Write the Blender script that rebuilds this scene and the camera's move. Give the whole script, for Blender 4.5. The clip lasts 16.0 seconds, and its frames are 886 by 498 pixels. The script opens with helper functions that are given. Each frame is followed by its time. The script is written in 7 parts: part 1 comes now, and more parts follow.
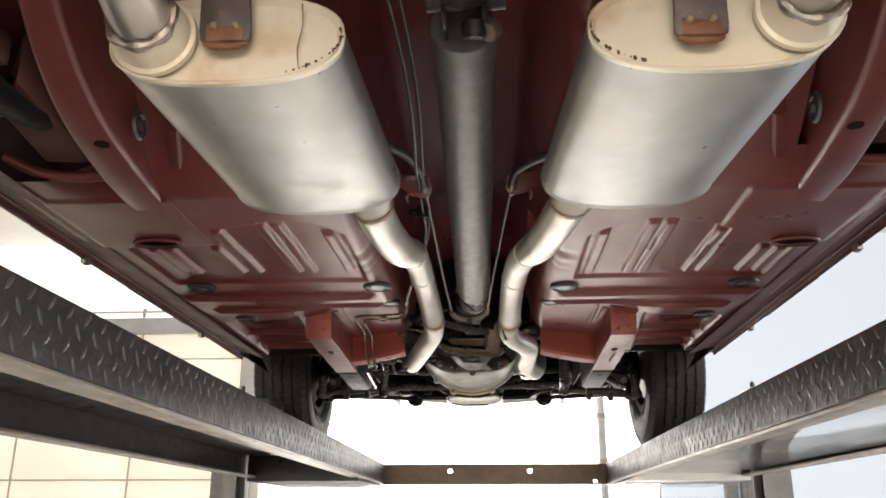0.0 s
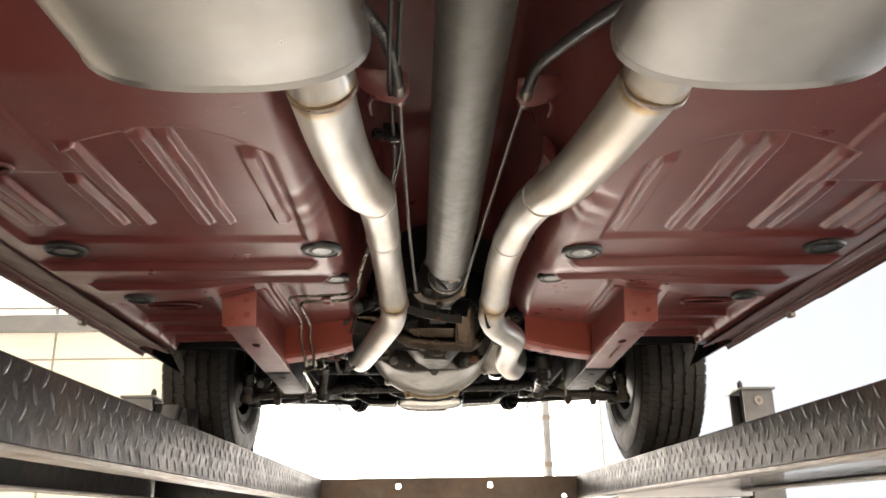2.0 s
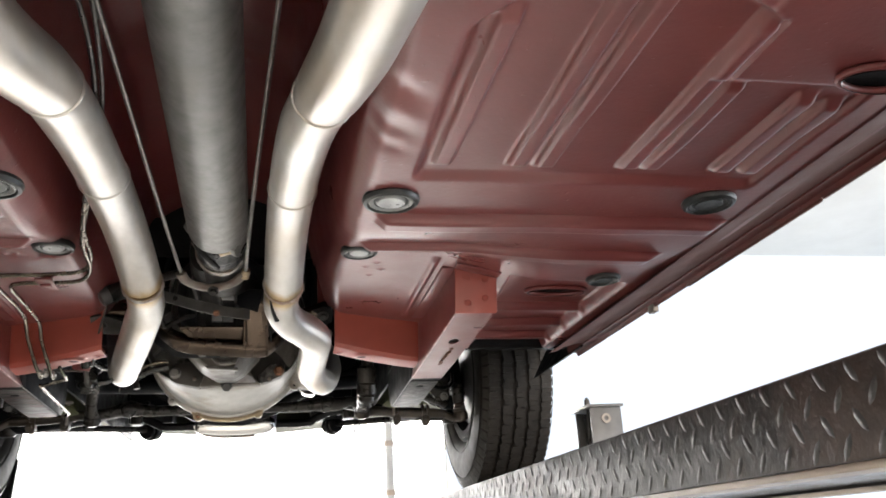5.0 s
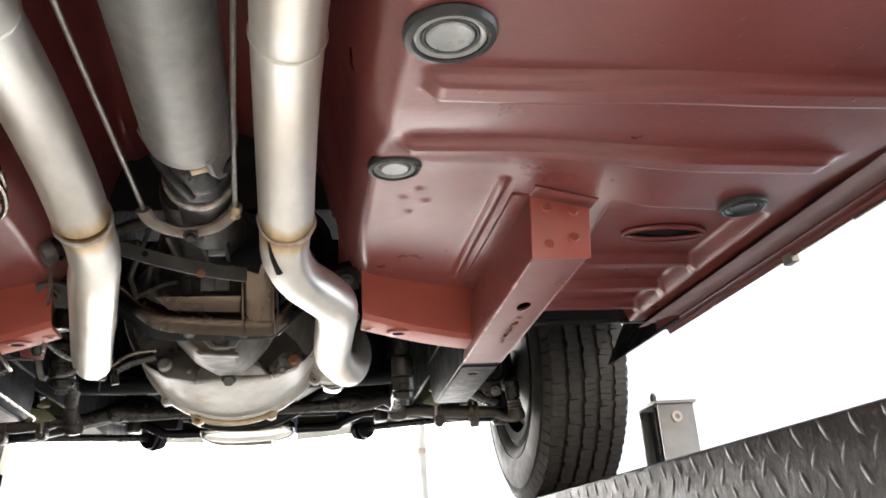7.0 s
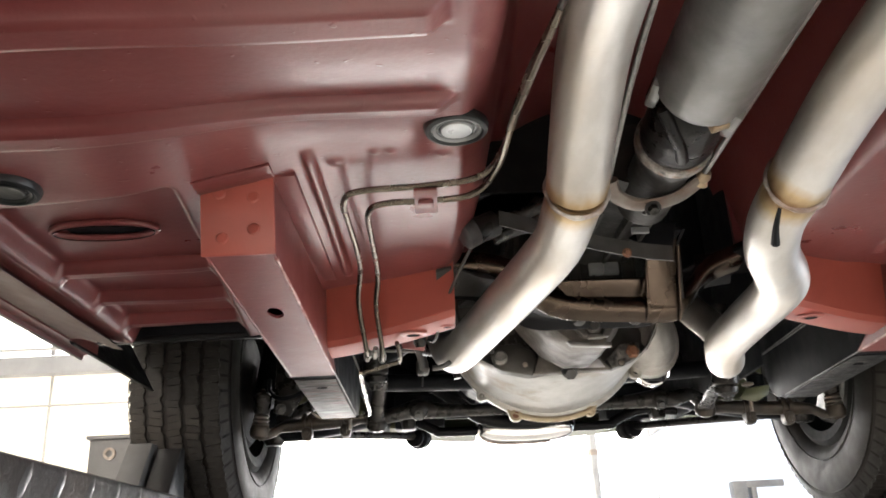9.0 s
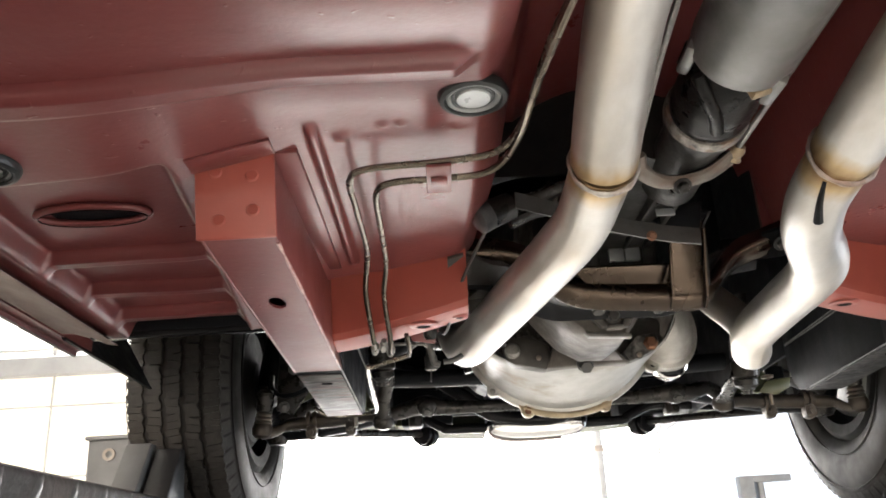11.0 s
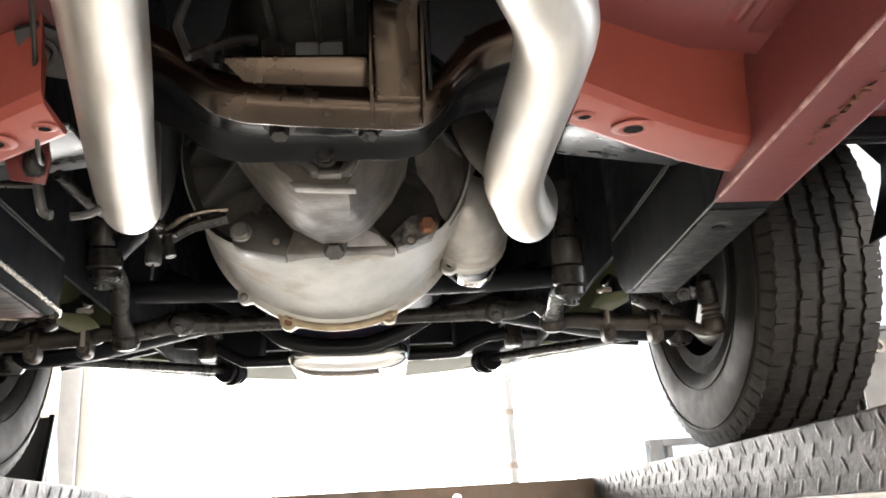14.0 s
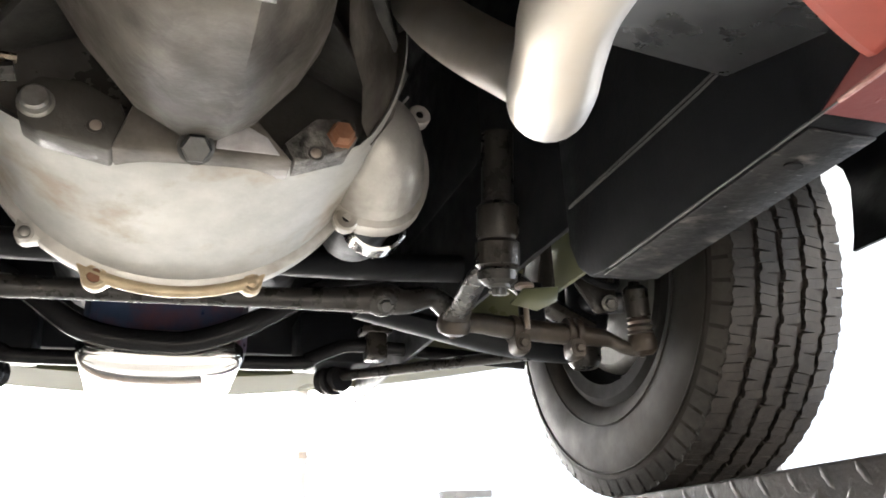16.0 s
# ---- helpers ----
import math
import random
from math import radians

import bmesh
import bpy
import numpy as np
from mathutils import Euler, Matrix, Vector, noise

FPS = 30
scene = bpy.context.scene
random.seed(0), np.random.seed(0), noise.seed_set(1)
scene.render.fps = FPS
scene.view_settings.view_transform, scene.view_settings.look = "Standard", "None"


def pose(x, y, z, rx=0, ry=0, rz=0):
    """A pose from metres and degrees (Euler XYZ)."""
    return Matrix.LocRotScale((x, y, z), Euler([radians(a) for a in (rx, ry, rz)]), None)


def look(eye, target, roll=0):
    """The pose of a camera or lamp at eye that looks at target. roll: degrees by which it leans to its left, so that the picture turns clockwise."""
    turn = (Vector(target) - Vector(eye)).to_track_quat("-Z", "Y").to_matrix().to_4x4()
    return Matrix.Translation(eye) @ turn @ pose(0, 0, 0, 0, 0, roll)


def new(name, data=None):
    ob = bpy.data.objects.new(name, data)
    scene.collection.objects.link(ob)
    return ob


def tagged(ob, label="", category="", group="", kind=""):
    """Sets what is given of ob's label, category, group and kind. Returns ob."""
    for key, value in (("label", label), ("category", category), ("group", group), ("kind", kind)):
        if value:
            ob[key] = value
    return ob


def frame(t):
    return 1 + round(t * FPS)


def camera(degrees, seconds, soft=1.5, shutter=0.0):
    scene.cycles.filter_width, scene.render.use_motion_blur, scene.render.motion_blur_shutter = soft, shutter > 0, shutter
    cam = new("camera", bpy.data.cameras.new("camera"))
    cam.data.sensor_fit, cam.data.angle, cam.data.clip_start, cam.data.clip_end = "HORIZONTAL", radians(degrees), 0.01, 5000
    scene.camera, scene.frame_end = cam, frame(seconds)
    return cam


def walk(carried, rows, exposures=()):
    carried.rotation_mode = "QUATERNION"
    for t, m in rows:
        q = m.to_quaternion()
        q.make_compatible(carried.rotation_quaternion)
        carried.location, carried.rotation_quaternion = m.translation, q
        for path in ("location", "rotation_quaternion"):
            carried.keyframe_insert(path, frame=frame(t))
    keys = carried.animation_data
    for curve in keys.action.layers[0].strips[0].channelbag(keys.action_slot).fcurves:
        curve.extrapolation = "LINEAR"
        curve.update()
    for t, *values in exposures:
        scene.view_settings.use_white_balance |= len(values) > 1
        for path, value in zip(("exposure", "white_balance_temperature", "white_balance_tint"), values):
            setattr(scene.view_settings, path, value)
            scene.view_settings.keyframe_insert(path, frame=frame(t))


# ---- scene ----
cam = camera(55.8, 16.0, 1.75)
METRES, EYE, TILT, LEAN, TURN = 2.65, 1.5, 18.0, 0.0, 3.3
ROWS = [
    (0.0, 0.0, 0.0, 0.0, -0.0, 0.0, -0.0),
    (0.5, -0.003, 0.0623, -0.0174, 0.95, 0.61, -0.56),
    (1.0, -0.0273, 0.1073, -0.0174, -1.13, 0.03, -1.98),
    (1.5, -0.0304, 0.1438, -0.02, -3.66, -0.68, -1.18),
    (2.0, -0.021, 0.1975, -0.0303, -4.44, 0.04, -0.48),
    (2.5, -0.0041, 0.2373, -0.0368, -4.24, 0.77, 0.31),
    (3.0, 0.0044, 0.2486, -0.0376, -4.36, 0.77, 0.4),
    (3.5, 0.0056, 0.2507, -0.0361, -5.46, 0.91, 0.42),
    (4.0, 0.0136, 0.2625, -0.0396, -7.72, 1.14, 0.12),
    (4.5, 0.0273, 0.2937, -0.0466, -12.46, 1.39, -1.02),
    (4.7, 0.0297, 0.3118, -0.0537, -14.49, 1.65, -1.31),
    (6.8, 0.0526, 0.4775, -0.0913, -14.05, 2.84, -0.10),
    (7.0, 0.052, 0.484, -0.0929, -12.76, 2.43, 0.1),
    (7.5, 0.0315, 0.4979, -0.0959, -10.12, 2.16, 0.37),
    (8.0, -0.0143, 0.5196, -0.098, -7.78, 2.18, 0.93),
    (8.5, -0.0578, 0.5305, -0.0997, -4.94, 2.29, 0.97),
    (8.7, -0.0693, 0.5333, -0.1000, -4.13, 2.67, 1.25),
    (10.8, -0.0752, 0.5617, -0.1025, -2.88, 2.32, 1.86),
    (11.0, -0.0749, 0.5601, -0.1042, -3.54, 2.49, 2.0),
    (11.5, -0.0691, 0.5575, -0.1016, -4.91, 2.45, 1.78),
    (12.0, -0.0594, 0.5603, -0.1087, -7.74, 1.42, 0.98),
    (12.5, -0.0391, 0.5782, -0.1233, -10.39, -0.21, 0.48),
    (13.0, -0.0096, 0.6207, -0.1402, -10.1, -0.25, 0.84),
    (13.5, 0.017, 0.6582, -0.1501, -8.78, 0.29, 1.36),
    (14.0, 0.0334, 0.6778, -0.1563, -7.94, 0.37, 1.01),
    (14.5, 0.0409, 0.6911, -0.1602, -8.56, 0.38, 0.07),
    (15.0, 0.0378, 0.7181, -0.1703, -10.95, 0.55, -1.38),
    (15.5, 0.0286, 0.7717, -0.182, -16.21, 1.87, -2.77),
    (16.0, 0.0189, 0.8124, -0.1912, -21.72, 3.87, -4.1),
]
walk(cam, [(t, pose(0.053, 0, EYE, TILT, LEAN, TURN) @ pose(METRES * x, METRES * y, METRES * z, 90 + pitch, roll, yaw)) for t, x, y, z, yaw, pitch, roll in ROWS],
     [(0.0, -0.25, 6730, 13), (1.0, -0.15, 6730, 13), (2.0, 0.0, 7130, 15), (3.0, 0.1, 6530, 14), (3.5, 0.12, 6380, 13), (4.5, 0.15, 6380, 13), (7.0, 0.63, 6420, 13), (8.0, 0.64, 6480, 15), (8.7, 0.62, 6430, 14), (11.0, 0.69, 6430, 13), (11.5, 0.68, 6430, 13), (12.5, 0.61, 6430, 13), (13.5, 0.66, 6450, 13), (14.0, 0.77, 6460, 13), (14.5, 0.84, 6480, 13), (15.5, 0.90, 6430, 13), (16.0, 1.13, 6400, 13)])

# ---- world and light ----
world = bpy.data.worlds.new("world")
scene.world = world
world.use_nodes = True
wn = world.node_tree
sky = wn.nodes.new("ShaderNodeTexSky")
sky.sky_type = "NISHITA"
sky.sun_disc = False
sky.sun_elevation = radians(48)
sky.sun_rotation = radians(150)
wn.links.new(sky.outputs[0], wn.nodes["Background"].inputs[0])
wn.nodes["Background"].inputs[1].default_value = 0.12


def area(name, place, target, sx, sy, power, colour):
    lamp = bpy.data.lights.new(name, "AREA")
    lamp.shape, lamp.size, lamp.size_y, lamp.energy, lamp.color = "RECTANGLE", sx, sy, power, colour
    ob = new(name, lamp)
    ob.matrix_world = look(place, target)
    return ob


# daylight that comes in at the open shop doors, behind and to the east of the lift
area("daylight_south_door", (0.6, -5.6, 3.1), (0.4, 2.0, 0.7), 9.0, 2.2, 720, (1.0, 0.91, 0.79))
area("daylight_east_door", (6.3, 2.5, 1.7), (0, 2.2, 1.6), 5.0, 2.8, 230, (0.93, 0.97, 1.0))


# ---- materials ----
def mat(name, dark, light, scale=8.0, rough=0.5, metal=0.0, bump=0.15, grain=180.0, rvar=0.12, stain=None, amount=0.5, sscale=3.0, coat=0.0, stretch=None, depth=0.002, soft=(0.42, 0.74), spec=0.5, heat=(), pimples=0.0, coat_rough=0.22):
    """A painted, cast or rolled surface: two tones at one scale, stains at a larger one, fine relief."""
    m = bpy.data.materials.new(name)
    m.use_nodes = True
    nt = m.node_tree
    b = nt.nodes["Principled BSDF"]
    co = nt.nodes.new("ShaderNodeTexCoord")
    src = co.outputs["Object"]
    if stretch:
        mp = nt.nodes.new("ShaderNodeMapping")
        mp.inputs["Scale"].default_value = stretch
        nt.links.new(src, mp.inputs["Vector"])
        src = mp.outputs[0]

    def noise_node(s, detail, r):
        n = nt.nodes.new("ShaderNodeTexNoise")
        n.inputs["Scale"].default_value, n.inputs["Detail"].default_value, n.inputs["Roughness"].default_value = s, detail, r
        nt.links.new(src, n.inputs["Vector"])
        return n.outputs["Fac"]

    def ramp(fac, lo, hi, c0, c1):
        r = nt.nodes.new("ShaderNodeValToRGB")
        r.color_ramp.elements[0].position, r.color_ramp.elements[1].position = lo, hi
        r.color_ramp.elements[0].color, r.color_ramp.elements[1].color = c0, c1
        nt.links.new(fac, r.inputs[0])
        return r.outputs[0]

    mid = noise_node(scale, 6, 0.62)
    colour = ramp(mid, 0.32, 0.7, (*dark, 1), (*light, 1))
    if stain:
        big = noise_node(sscale, 5, 0.6)
        fac = ramp(big, soft[0], soft[1], (0, 0, 0, 1), (amount, amount, amount, 1))
        mx = nt.nodes.new("ShaderNodeMix")
        mx.data_type = "RGBA"
        nt.links.new(fac, mx.inputs[0])
        nt.links.new(colour, mx.inputs[6])
        mx.inputs[7].default_value = (*stain, 1)
        colour = mx.outputs[2]
    for centre, width in heat:  # straw and brown tint on both sides of a weld, across y
        xyz = nt.nodes.new("ShaderNodeSeparateXYZ")
        nt.links.new(co.outputs["Object"], xyz.inputs[0])
        steps = []
        for op, value in (("SUBTRACT", centre), ("ABSOLUTE", 0), ("DIVIDE", width)):
            n = nt.nodes.new("ShaderNodeMath")
            n.operation = op
            nt.links.new(steps[-1].outputs[0] if steps else xyz.outputs[1], n.inputs[0])
            n.inputs[1].default_value = value
            steps.append(n)
        wob = nt.nodes.new("ShaderNodeMath")
        wob.operation = "MULTIPLY_ADD"
        nt.links.new(noise_node(30, 3, 0.6), wob.inputs[0])
        wob.inputs[1].default_value = 0.7
        nt.links.new(steps[-1].outputs[0], wob.inputs[2])
        rp = nt.nodes.new("ShaderNodeValToRGB")
        rp.color_ramp.elements[0].position, rp.color_ramp.elements[0].color = 0.30, (0.30, 0.17, 0.08, 1)
        rp.color_ramp.elements[1].position, rp.color_ramp.elements[1].color = 1.25 / 1.35, (1, 1, 1, 1)
        e = rp.color_ramp.elements.new(0.62)
        e.color = (0.78, 0.60, 0.36, 1)
        nt.links.new(wob.outputs[0], rp.inputs[0])
        mx = nt.nodes.new("ShaderNodeMix")
        mx.data_type, mx.blend_type = "RGBA", "MULTIPLY"
        mx.inputs[0].default_value = 1
        nt.links.new(colour, mx.inputs[6])
        nt.links.new(rp.outputs[0], mx.inputs[7])
        colour = mx.outputs[2]
    nt.links.new(colour, b.inputs["Base Color"])
    b.inputs["Metallic"].default_value = metal
    b.inputs["Specular IOR Level"].default_value = spec
    b.inputs["Coat Weight"].default_value = coat
    b.inputs["Coat Roughness"].default_value = coat_rough
    lo, hi = max(0.03, rough - rvar), min(1, rough + rvar)
    nt.links.new(ramp(noise_node(scale * 2.3, 5, 0.6), 0.3, 0.7, (lo, lo, lo, 1), (hi, hi, hi, 1)), b.inputs["Roughness"])
    if bump:
        bp = nt.nodes.new("ShaderNodeBump")
        bp.inputs["Strength"].default_value, bp.inputs["Distance"].default_value = bump, depth
        height = noise_node(grain, 4, 0.55)
        if pimples:  # sparse specks of grit under the paint
            sp = ramp(noise_node(pimples, 1, 0.4), 0.73, 0.79, (0, 0, 0, 1), (3, 3, 3, 1))
            ad = nt.nodes.new("ShaderNodeMath")
            nt.links.new(height, ad.inputs[0])
            nt.links.new(sp, ad.inputs[1])
            height = ad.outputs[0]
        nt.links.new(height, bp.inputs["Height"])
        nt.links.new(bp.outputs[0], b.inputs["Normal"])
    return m


def glow(name, colour, strength, tone=0.06, body=1.0):
    """A panel that daylight shines through."""
    m = mat(name, tuple(c * 0.75 * body for c in colour), tuple(c * body for c in colour), 1.5, 0.5, 0, 0.05)
    nt = m.node_tree
    b = nt.nodes["Principled BSDF"]
    n = nt.nodes.new("ShaderNodeTexNoise")
    n.inputs["Scale"].default_value = 0.9
    r = nt.nodes.new("ShaderNodeMapRange")
    r.inputs[3].default_value, r.inputs[4].default_value = strength * (1 - tone), strength * (1 + tone)
    nt.links.new(n.outputs["Fac"], r.inputs[0])
    b.inputs["Emission Color"].default_value = (*colour, 1)
    nt.links.new(r.outputs[0], b.inputs["Emission Strength"])
    return m


RED = mat("red_oxide_primer", (0.158, 0.037, 0.036), (0.208, 0.053, 0.050), 5, 0.34, 0, 0.20, 150, 0.07, (0.122, 0.030, 0.029), 0.55, 1.6, coat=0.27, depth=0.0014, pimples=120, coat_rough=0.27)
RED_FRESH = mat("fresh_red_primer", (0.35, 0.078, 0.057), (0.42, 0.104, 0.076), 6, 0.38, 0, 0.12, 240, 0.05, (0.20, 0.046, 0.038), 0.6, 3.2, depth=0.0012, coat=0.15)
SILL = mat("dusty_sill", (0.125, 0.058, 0.050), (0.180, 0.096, 0.083), 6, 0.62, 0, 0.10, 200, 0.1, (0.125, 0.036, 0.033), 0.7, 3.0, spec=0.18)
# Left sill dust, with the light on that side put into its tan.
SILL_DUST_LIT = mat("lit_tan_dust_on_sill", (0.165, 0.112, 0.095), (0.265, 0.195, 0.167), 7, 0.6, 0, 0.14, 200, 0.1, (0.11, 0.055, 0.046), 0.7, 4.0, spec=0.25)
ALU = mat("aluminised_steel", (0.46, 0.447, 0.424), (0.72, 0.706, 0.678), 13, 0.41, 0.92, 0.07, 24, 0.08, (0.55, 0.485, 0.40), 0.75, 10, stretch=(1, 0.45, 1), depth=0.003, soft=(0.44, 0.66), heat=((2.092, 0.05), (1.188, 0.03)))
MUFFLER = mat("muffler_shell_steel", (0.44, 0.44, 0.436), (0.55, 0.55, 0.542), 9, 0.37, 0.95, 0.05, 60, 0.10, (0.44, 0.405, 0.345), 0.5, 6, depth=0.001, soft=(0.48, 0.68))
# Stained rear muffler ends; warm light from behind is put into this paler steel.
MUFFLER_END_LIT = mat("lit_muffler_end_steel", (0.70, 0.63, 0.50), (0.84, 0.79, 0.67), 9, 0.40, 0.15, 0.10, 110, 0.08, (0.50, 0.33, 0.16), 0.6, 9, soft=(0.5, 0.66))
WELD = mat("weld_bead", (0.22, 0.205, 0.19), (0.52, 0.50, 0.48), 60, 0.38, 0.9, 0.6, 300, 0.12, (0.28, 0.12, 0.045), 0.7, 25)
SCORCHED = mat("scorched_bracket_steel", (0.055, 0.050, 0.050), (0.10, 0.092, 0.090), 40, 0.45, 0.3, 0.3, 200, 0.1, (0.15, 0.07, 0.04), 0.5, 22)
SHAFT = mat("grey_shaft_steel", (0.125, 0.126, 0.123), (0.20, 0.20, 0.195), 34, 0.42, 0.45, 0.15, 110, 0.1, (0.15, 0.145, 0.133), 0.6, 16, soft=(0.5, 0.66))
CAST = mat("cast_aluminium", (0.32, 0.31, 0.29), (0.54, 0.525, 0.485), 11, 0.40, 0.45, 0.35, 140, 0.12, (0.14, 0.12, 0.095), 0.7, 7, soft=(0.48, 0.64))
GEARCASE = mat("oily_gear_case", (0.070, 0.062, 0.053), (0.178, 0.161, 0.140), 14, 0.46, 0.2, 0.35, 110, 0.14, (0.030, 0.026, 0.022), 0.85, 11, soft=(0.47, 0.66), depth=0.002, spec=0.35)
# Oily casting, toned darker: the shade of recesses is part of this colour.
CAST_DARK = mat("oily_shaded_cast_aluminium", (0.060, 0.057, 0.052), (0.15, 0.143, 0.130), 7, 0.38, 0.5, 0.3, 150, 0.14, (0.03, 0.027, 0.023), 0.8, 6)
COVER = mat("bell_housing_skin", (0.310, 0.312, 0.298), (0.480, 0.480, 0.458), 14, 0.40, 0.3, 0.25, 110, 0.1, (0.28, 0.22, 0.15), 0.8, 10, soft=(0.5, 0.62), depth=0.002)
RIM_LIP = mat("oily_flange", (0.30, 0.235, 0.145), (0.46, 0.38, 0.26), 30, 0.38, 0.5, 0.25, 300, 0.1, (0.18, 0.10, 0.05), 0.6, 20)
RIM_BLACK = mat("dull_black_wheel_paint", (0.011, 0.011, 0.011), (0.020, 0.020, 0.020), 20, 0.72, 0, 0.15, 200, 0.1, (0.03, 0.024, 0.018), 0.5, 9, spec=0.12)
BLACK = mat("black_undercoat", (0.0075, 0.0082, 0.0098), (0.0125, 0.0135, 0.0158), 12, 0.44, 0, 0.15, 220, 0.12, (0.017, 0.0168, 0.0165), 0.4, 6, spec=0.075)
# Near-black without sheen; discs and sheets in it paint the dark of cavities.
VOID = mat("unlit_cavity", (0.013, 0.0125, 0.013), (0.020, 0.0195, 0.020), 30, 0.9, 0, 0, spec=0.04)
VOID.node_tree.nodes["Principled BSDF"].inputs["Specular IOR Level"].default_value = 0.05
SCUFFED = mat("scuffed_black_paint", (0.006, 0.006, 0.007), (0.016, 0.0155, 0.015), 25, 0.46, 0.1, 0.35, 120, 0.12, (0.19, 0.17, 0.155), 0.6, 30, stretch=(1, 1.6, 1), soft=(0.56, 0.70), spec=0.25)
# Grime plus the shade round gearbox tail and bell sides, in one dark tone.
CASTDIM = mat("grimy_shaded_casting", (0.020, 0.020, 0.019), (0.060, 0.058, 0.053), 16, 0.46, 0.15, 0.35, 120, 0.12, (0.012, 0.011, 0.010), 0.8, 9, soft=(0.46, 0.62), spec=0.2)
LEDGE = mat("machined_casting", (0.16, 0.155, 0.145), (0.26, 0.25, 0.235), 20, 0.42, 0.4, 0.2, 140, 0.1, (0.07, 0.06, 0.05), 0.7, 14)
SCALY = mat("scaly_black_grime", (0.012, 0.011, 0.010), (0.21, 0.20, 0.185), 75, 0.5, 0.2, 0.9, 90, 0.1, (0.01, 0.009, 0.008), 0.6, 60, depth=0.004)
TIE = mat("grimy_rod_steel", (0.023, 0.020, 0.017), (0.058, 0.048, 0.038), 24, 0.42, 0.35, 0.3, 200, 0.1, (0.095, 0.070, 0.048), 0.6, 14)
TOEPLATE = mat("glossy_dark_plate", (0.034, 0.036, 0.039), (0.056, 0.058, 0.061), 9, 0.30, 0.35, 0.03, 40, 0.06, (0.026, 0.027, 0.028), 0.4, 8, soft=(0.36, 0.8))
WIPED = mat("wiped_casting", (0.34, 0.335, 0.345), (0.50, 0.49, 0.50), 40, 0.42, 0.2, 0.2, 200, 0.1, (0.20, 0.18, 0.165), 0.6, 30, soft=(0.42, 0.7))
WORN_BRIGHT = mat("worn_bright_seal", (0.03, 0.026, 0.022), (0.46, 0.43, 0.39), 70, 0.42, 0.4, 0.4, 160, 0.1, (0.17, 0.085, 0.045), 0.6, 45, soft=(0.46, 0.56))
SCRAPED = mat("scraped_bare_steel", (0.014, 0.013, 0.013), (0.14, 0.132, 0.128), 34, 0.46, 0.1, 0.3, 120, 0.15, (0.11, 0.042, 0.036), 0.6, 16, stretch=(0.45, 2.4, 1), soft=(0.50, 0.58), spec=0.18)
RED_GLINT = mat("worn_red_edge_glint", (0.30, 0.11, 0.095), (0.60, 0.40, 0.36), 60, 0.42, 0.1, 0.2, 200, 0.1, (0.17, 0.04, 0.04), 0.6, 26, soft=(0.45, 0.6))
SOOT = mat("burnt_soot", (0.05, 0.028, 0.016), (0.12, 0.065, 0.035), 60, 0.6, 0, 0.4, 200, 0.1)
BARE_EDGE = mat("bare_worn_steel", (0.07, 0.070, 0.071), (0.16, 0.160, 0.16), 40, 0.4, 0.5, 0.2, 200, 0.1)
GREASY = mat("greasy_steel", (0.013, 0.013, 0.0122), (0.032, 0.029, 0.026), 22, 0.30, 0.2, 0.3, 200, 0.1, (0.042, 0.034, 0.026), 0.5, 14, spec=0.32)
GREASE_BLACK = mat("wet_black_grease", (0.006, 0.0058, 0.0055), (0.012, 0.0115, 0.011), 30, 0.32, 0, 0.3, 160, 0.1, spec=0.16)
DULL_BAR = mat("dull_grey_bar_steel", (0.055, 0.056, 0.054), (0.105, 0.105, 0.10), 24, 0.45, 0.4, 0.2, 160, 0.1, (0.04, 0.036, 0.031), 0.6, 14)
BRONZED = mat("bare_crossmember_steel", (0.060, 0.046, 0.036), (0.092, 0.072, 0.056), 9, 0.25, 0.96, 0.03, 160, 0.08, (0.036, 0.025, 0.018), 0.6, 22, soft=(0.42, 0.8))
SATIN = mat("satin_black_steel", (0.009, 0.009, 0.0098), (0.013, 0.013, 0.0138), 10, 0.19, 0.0, 0.03, 200, 0.05, (0.012, 0.012, 0.0122), 0.2, 4, spec=0.11)
RUBBER = mat("tyre_rubber", (0.026, 0.0242, 0.022), (0.046, 0.0415, 0.0375), 60, 0.58, 0, 0.3, 320, 0.1, (0.066, 0.056, 0.046), 0.5, 9, spec=0.26)
RUBBER_SIDE = mat("tyre_sidewall", (0.010, 0.0092, 0.0083), (0.019, 0.017, 0.0148), 12, 0.62, 0, 0.12, 200, 0.1, (0.052, 0.039, 0.028), 0.5, 5, spec=0.25)
PLUG = mat("black_rubber_plug", (0.012, 0.014, 0.014), (0.024, 0.027, 0.027), 40, 0.42, 0, 0.1)
PLUG_FACE = mat("grey_plug_face", (0.24, 0.25, 0.25), (0.34, 0.35, 0.35), 40, 0.36, 0.4, 0.1)
LINE = mat("plated_tube", (0.095, 0.080, 0.063), (0.19, 0.163, 0.130), 14, 0.26, 0.95, 0.04, 300, 0.05)
WORN_IRON = mat("worn_grey_iron", (0.12, 0.11, 0.097), (0.21, 0.19, 0.166), 30, 0.45, 0.5, 0.25, 200, 0.1, (0.12, 0.052, 0.026), 0.75, 18)
LINE_DARK = mat("dark_tube", (0.06, 0.058, 0.055), (0.10, 0.097, 0.09), 60, 0.34, 0.8, 0.1, 300, 0.1)
CABLE = mat("steel_cable", (0.17, 0.165, 0.155), (0.29, 0.28, 0.265), 120, 0.42, 0.8, 0.3, 600)
CONDUIT = mat("grey_spiral_conduit", (0.095, 0.098, 0.10), (0.17, 0.172, 0.175), 40, 0.38, 0.6, 0.1)
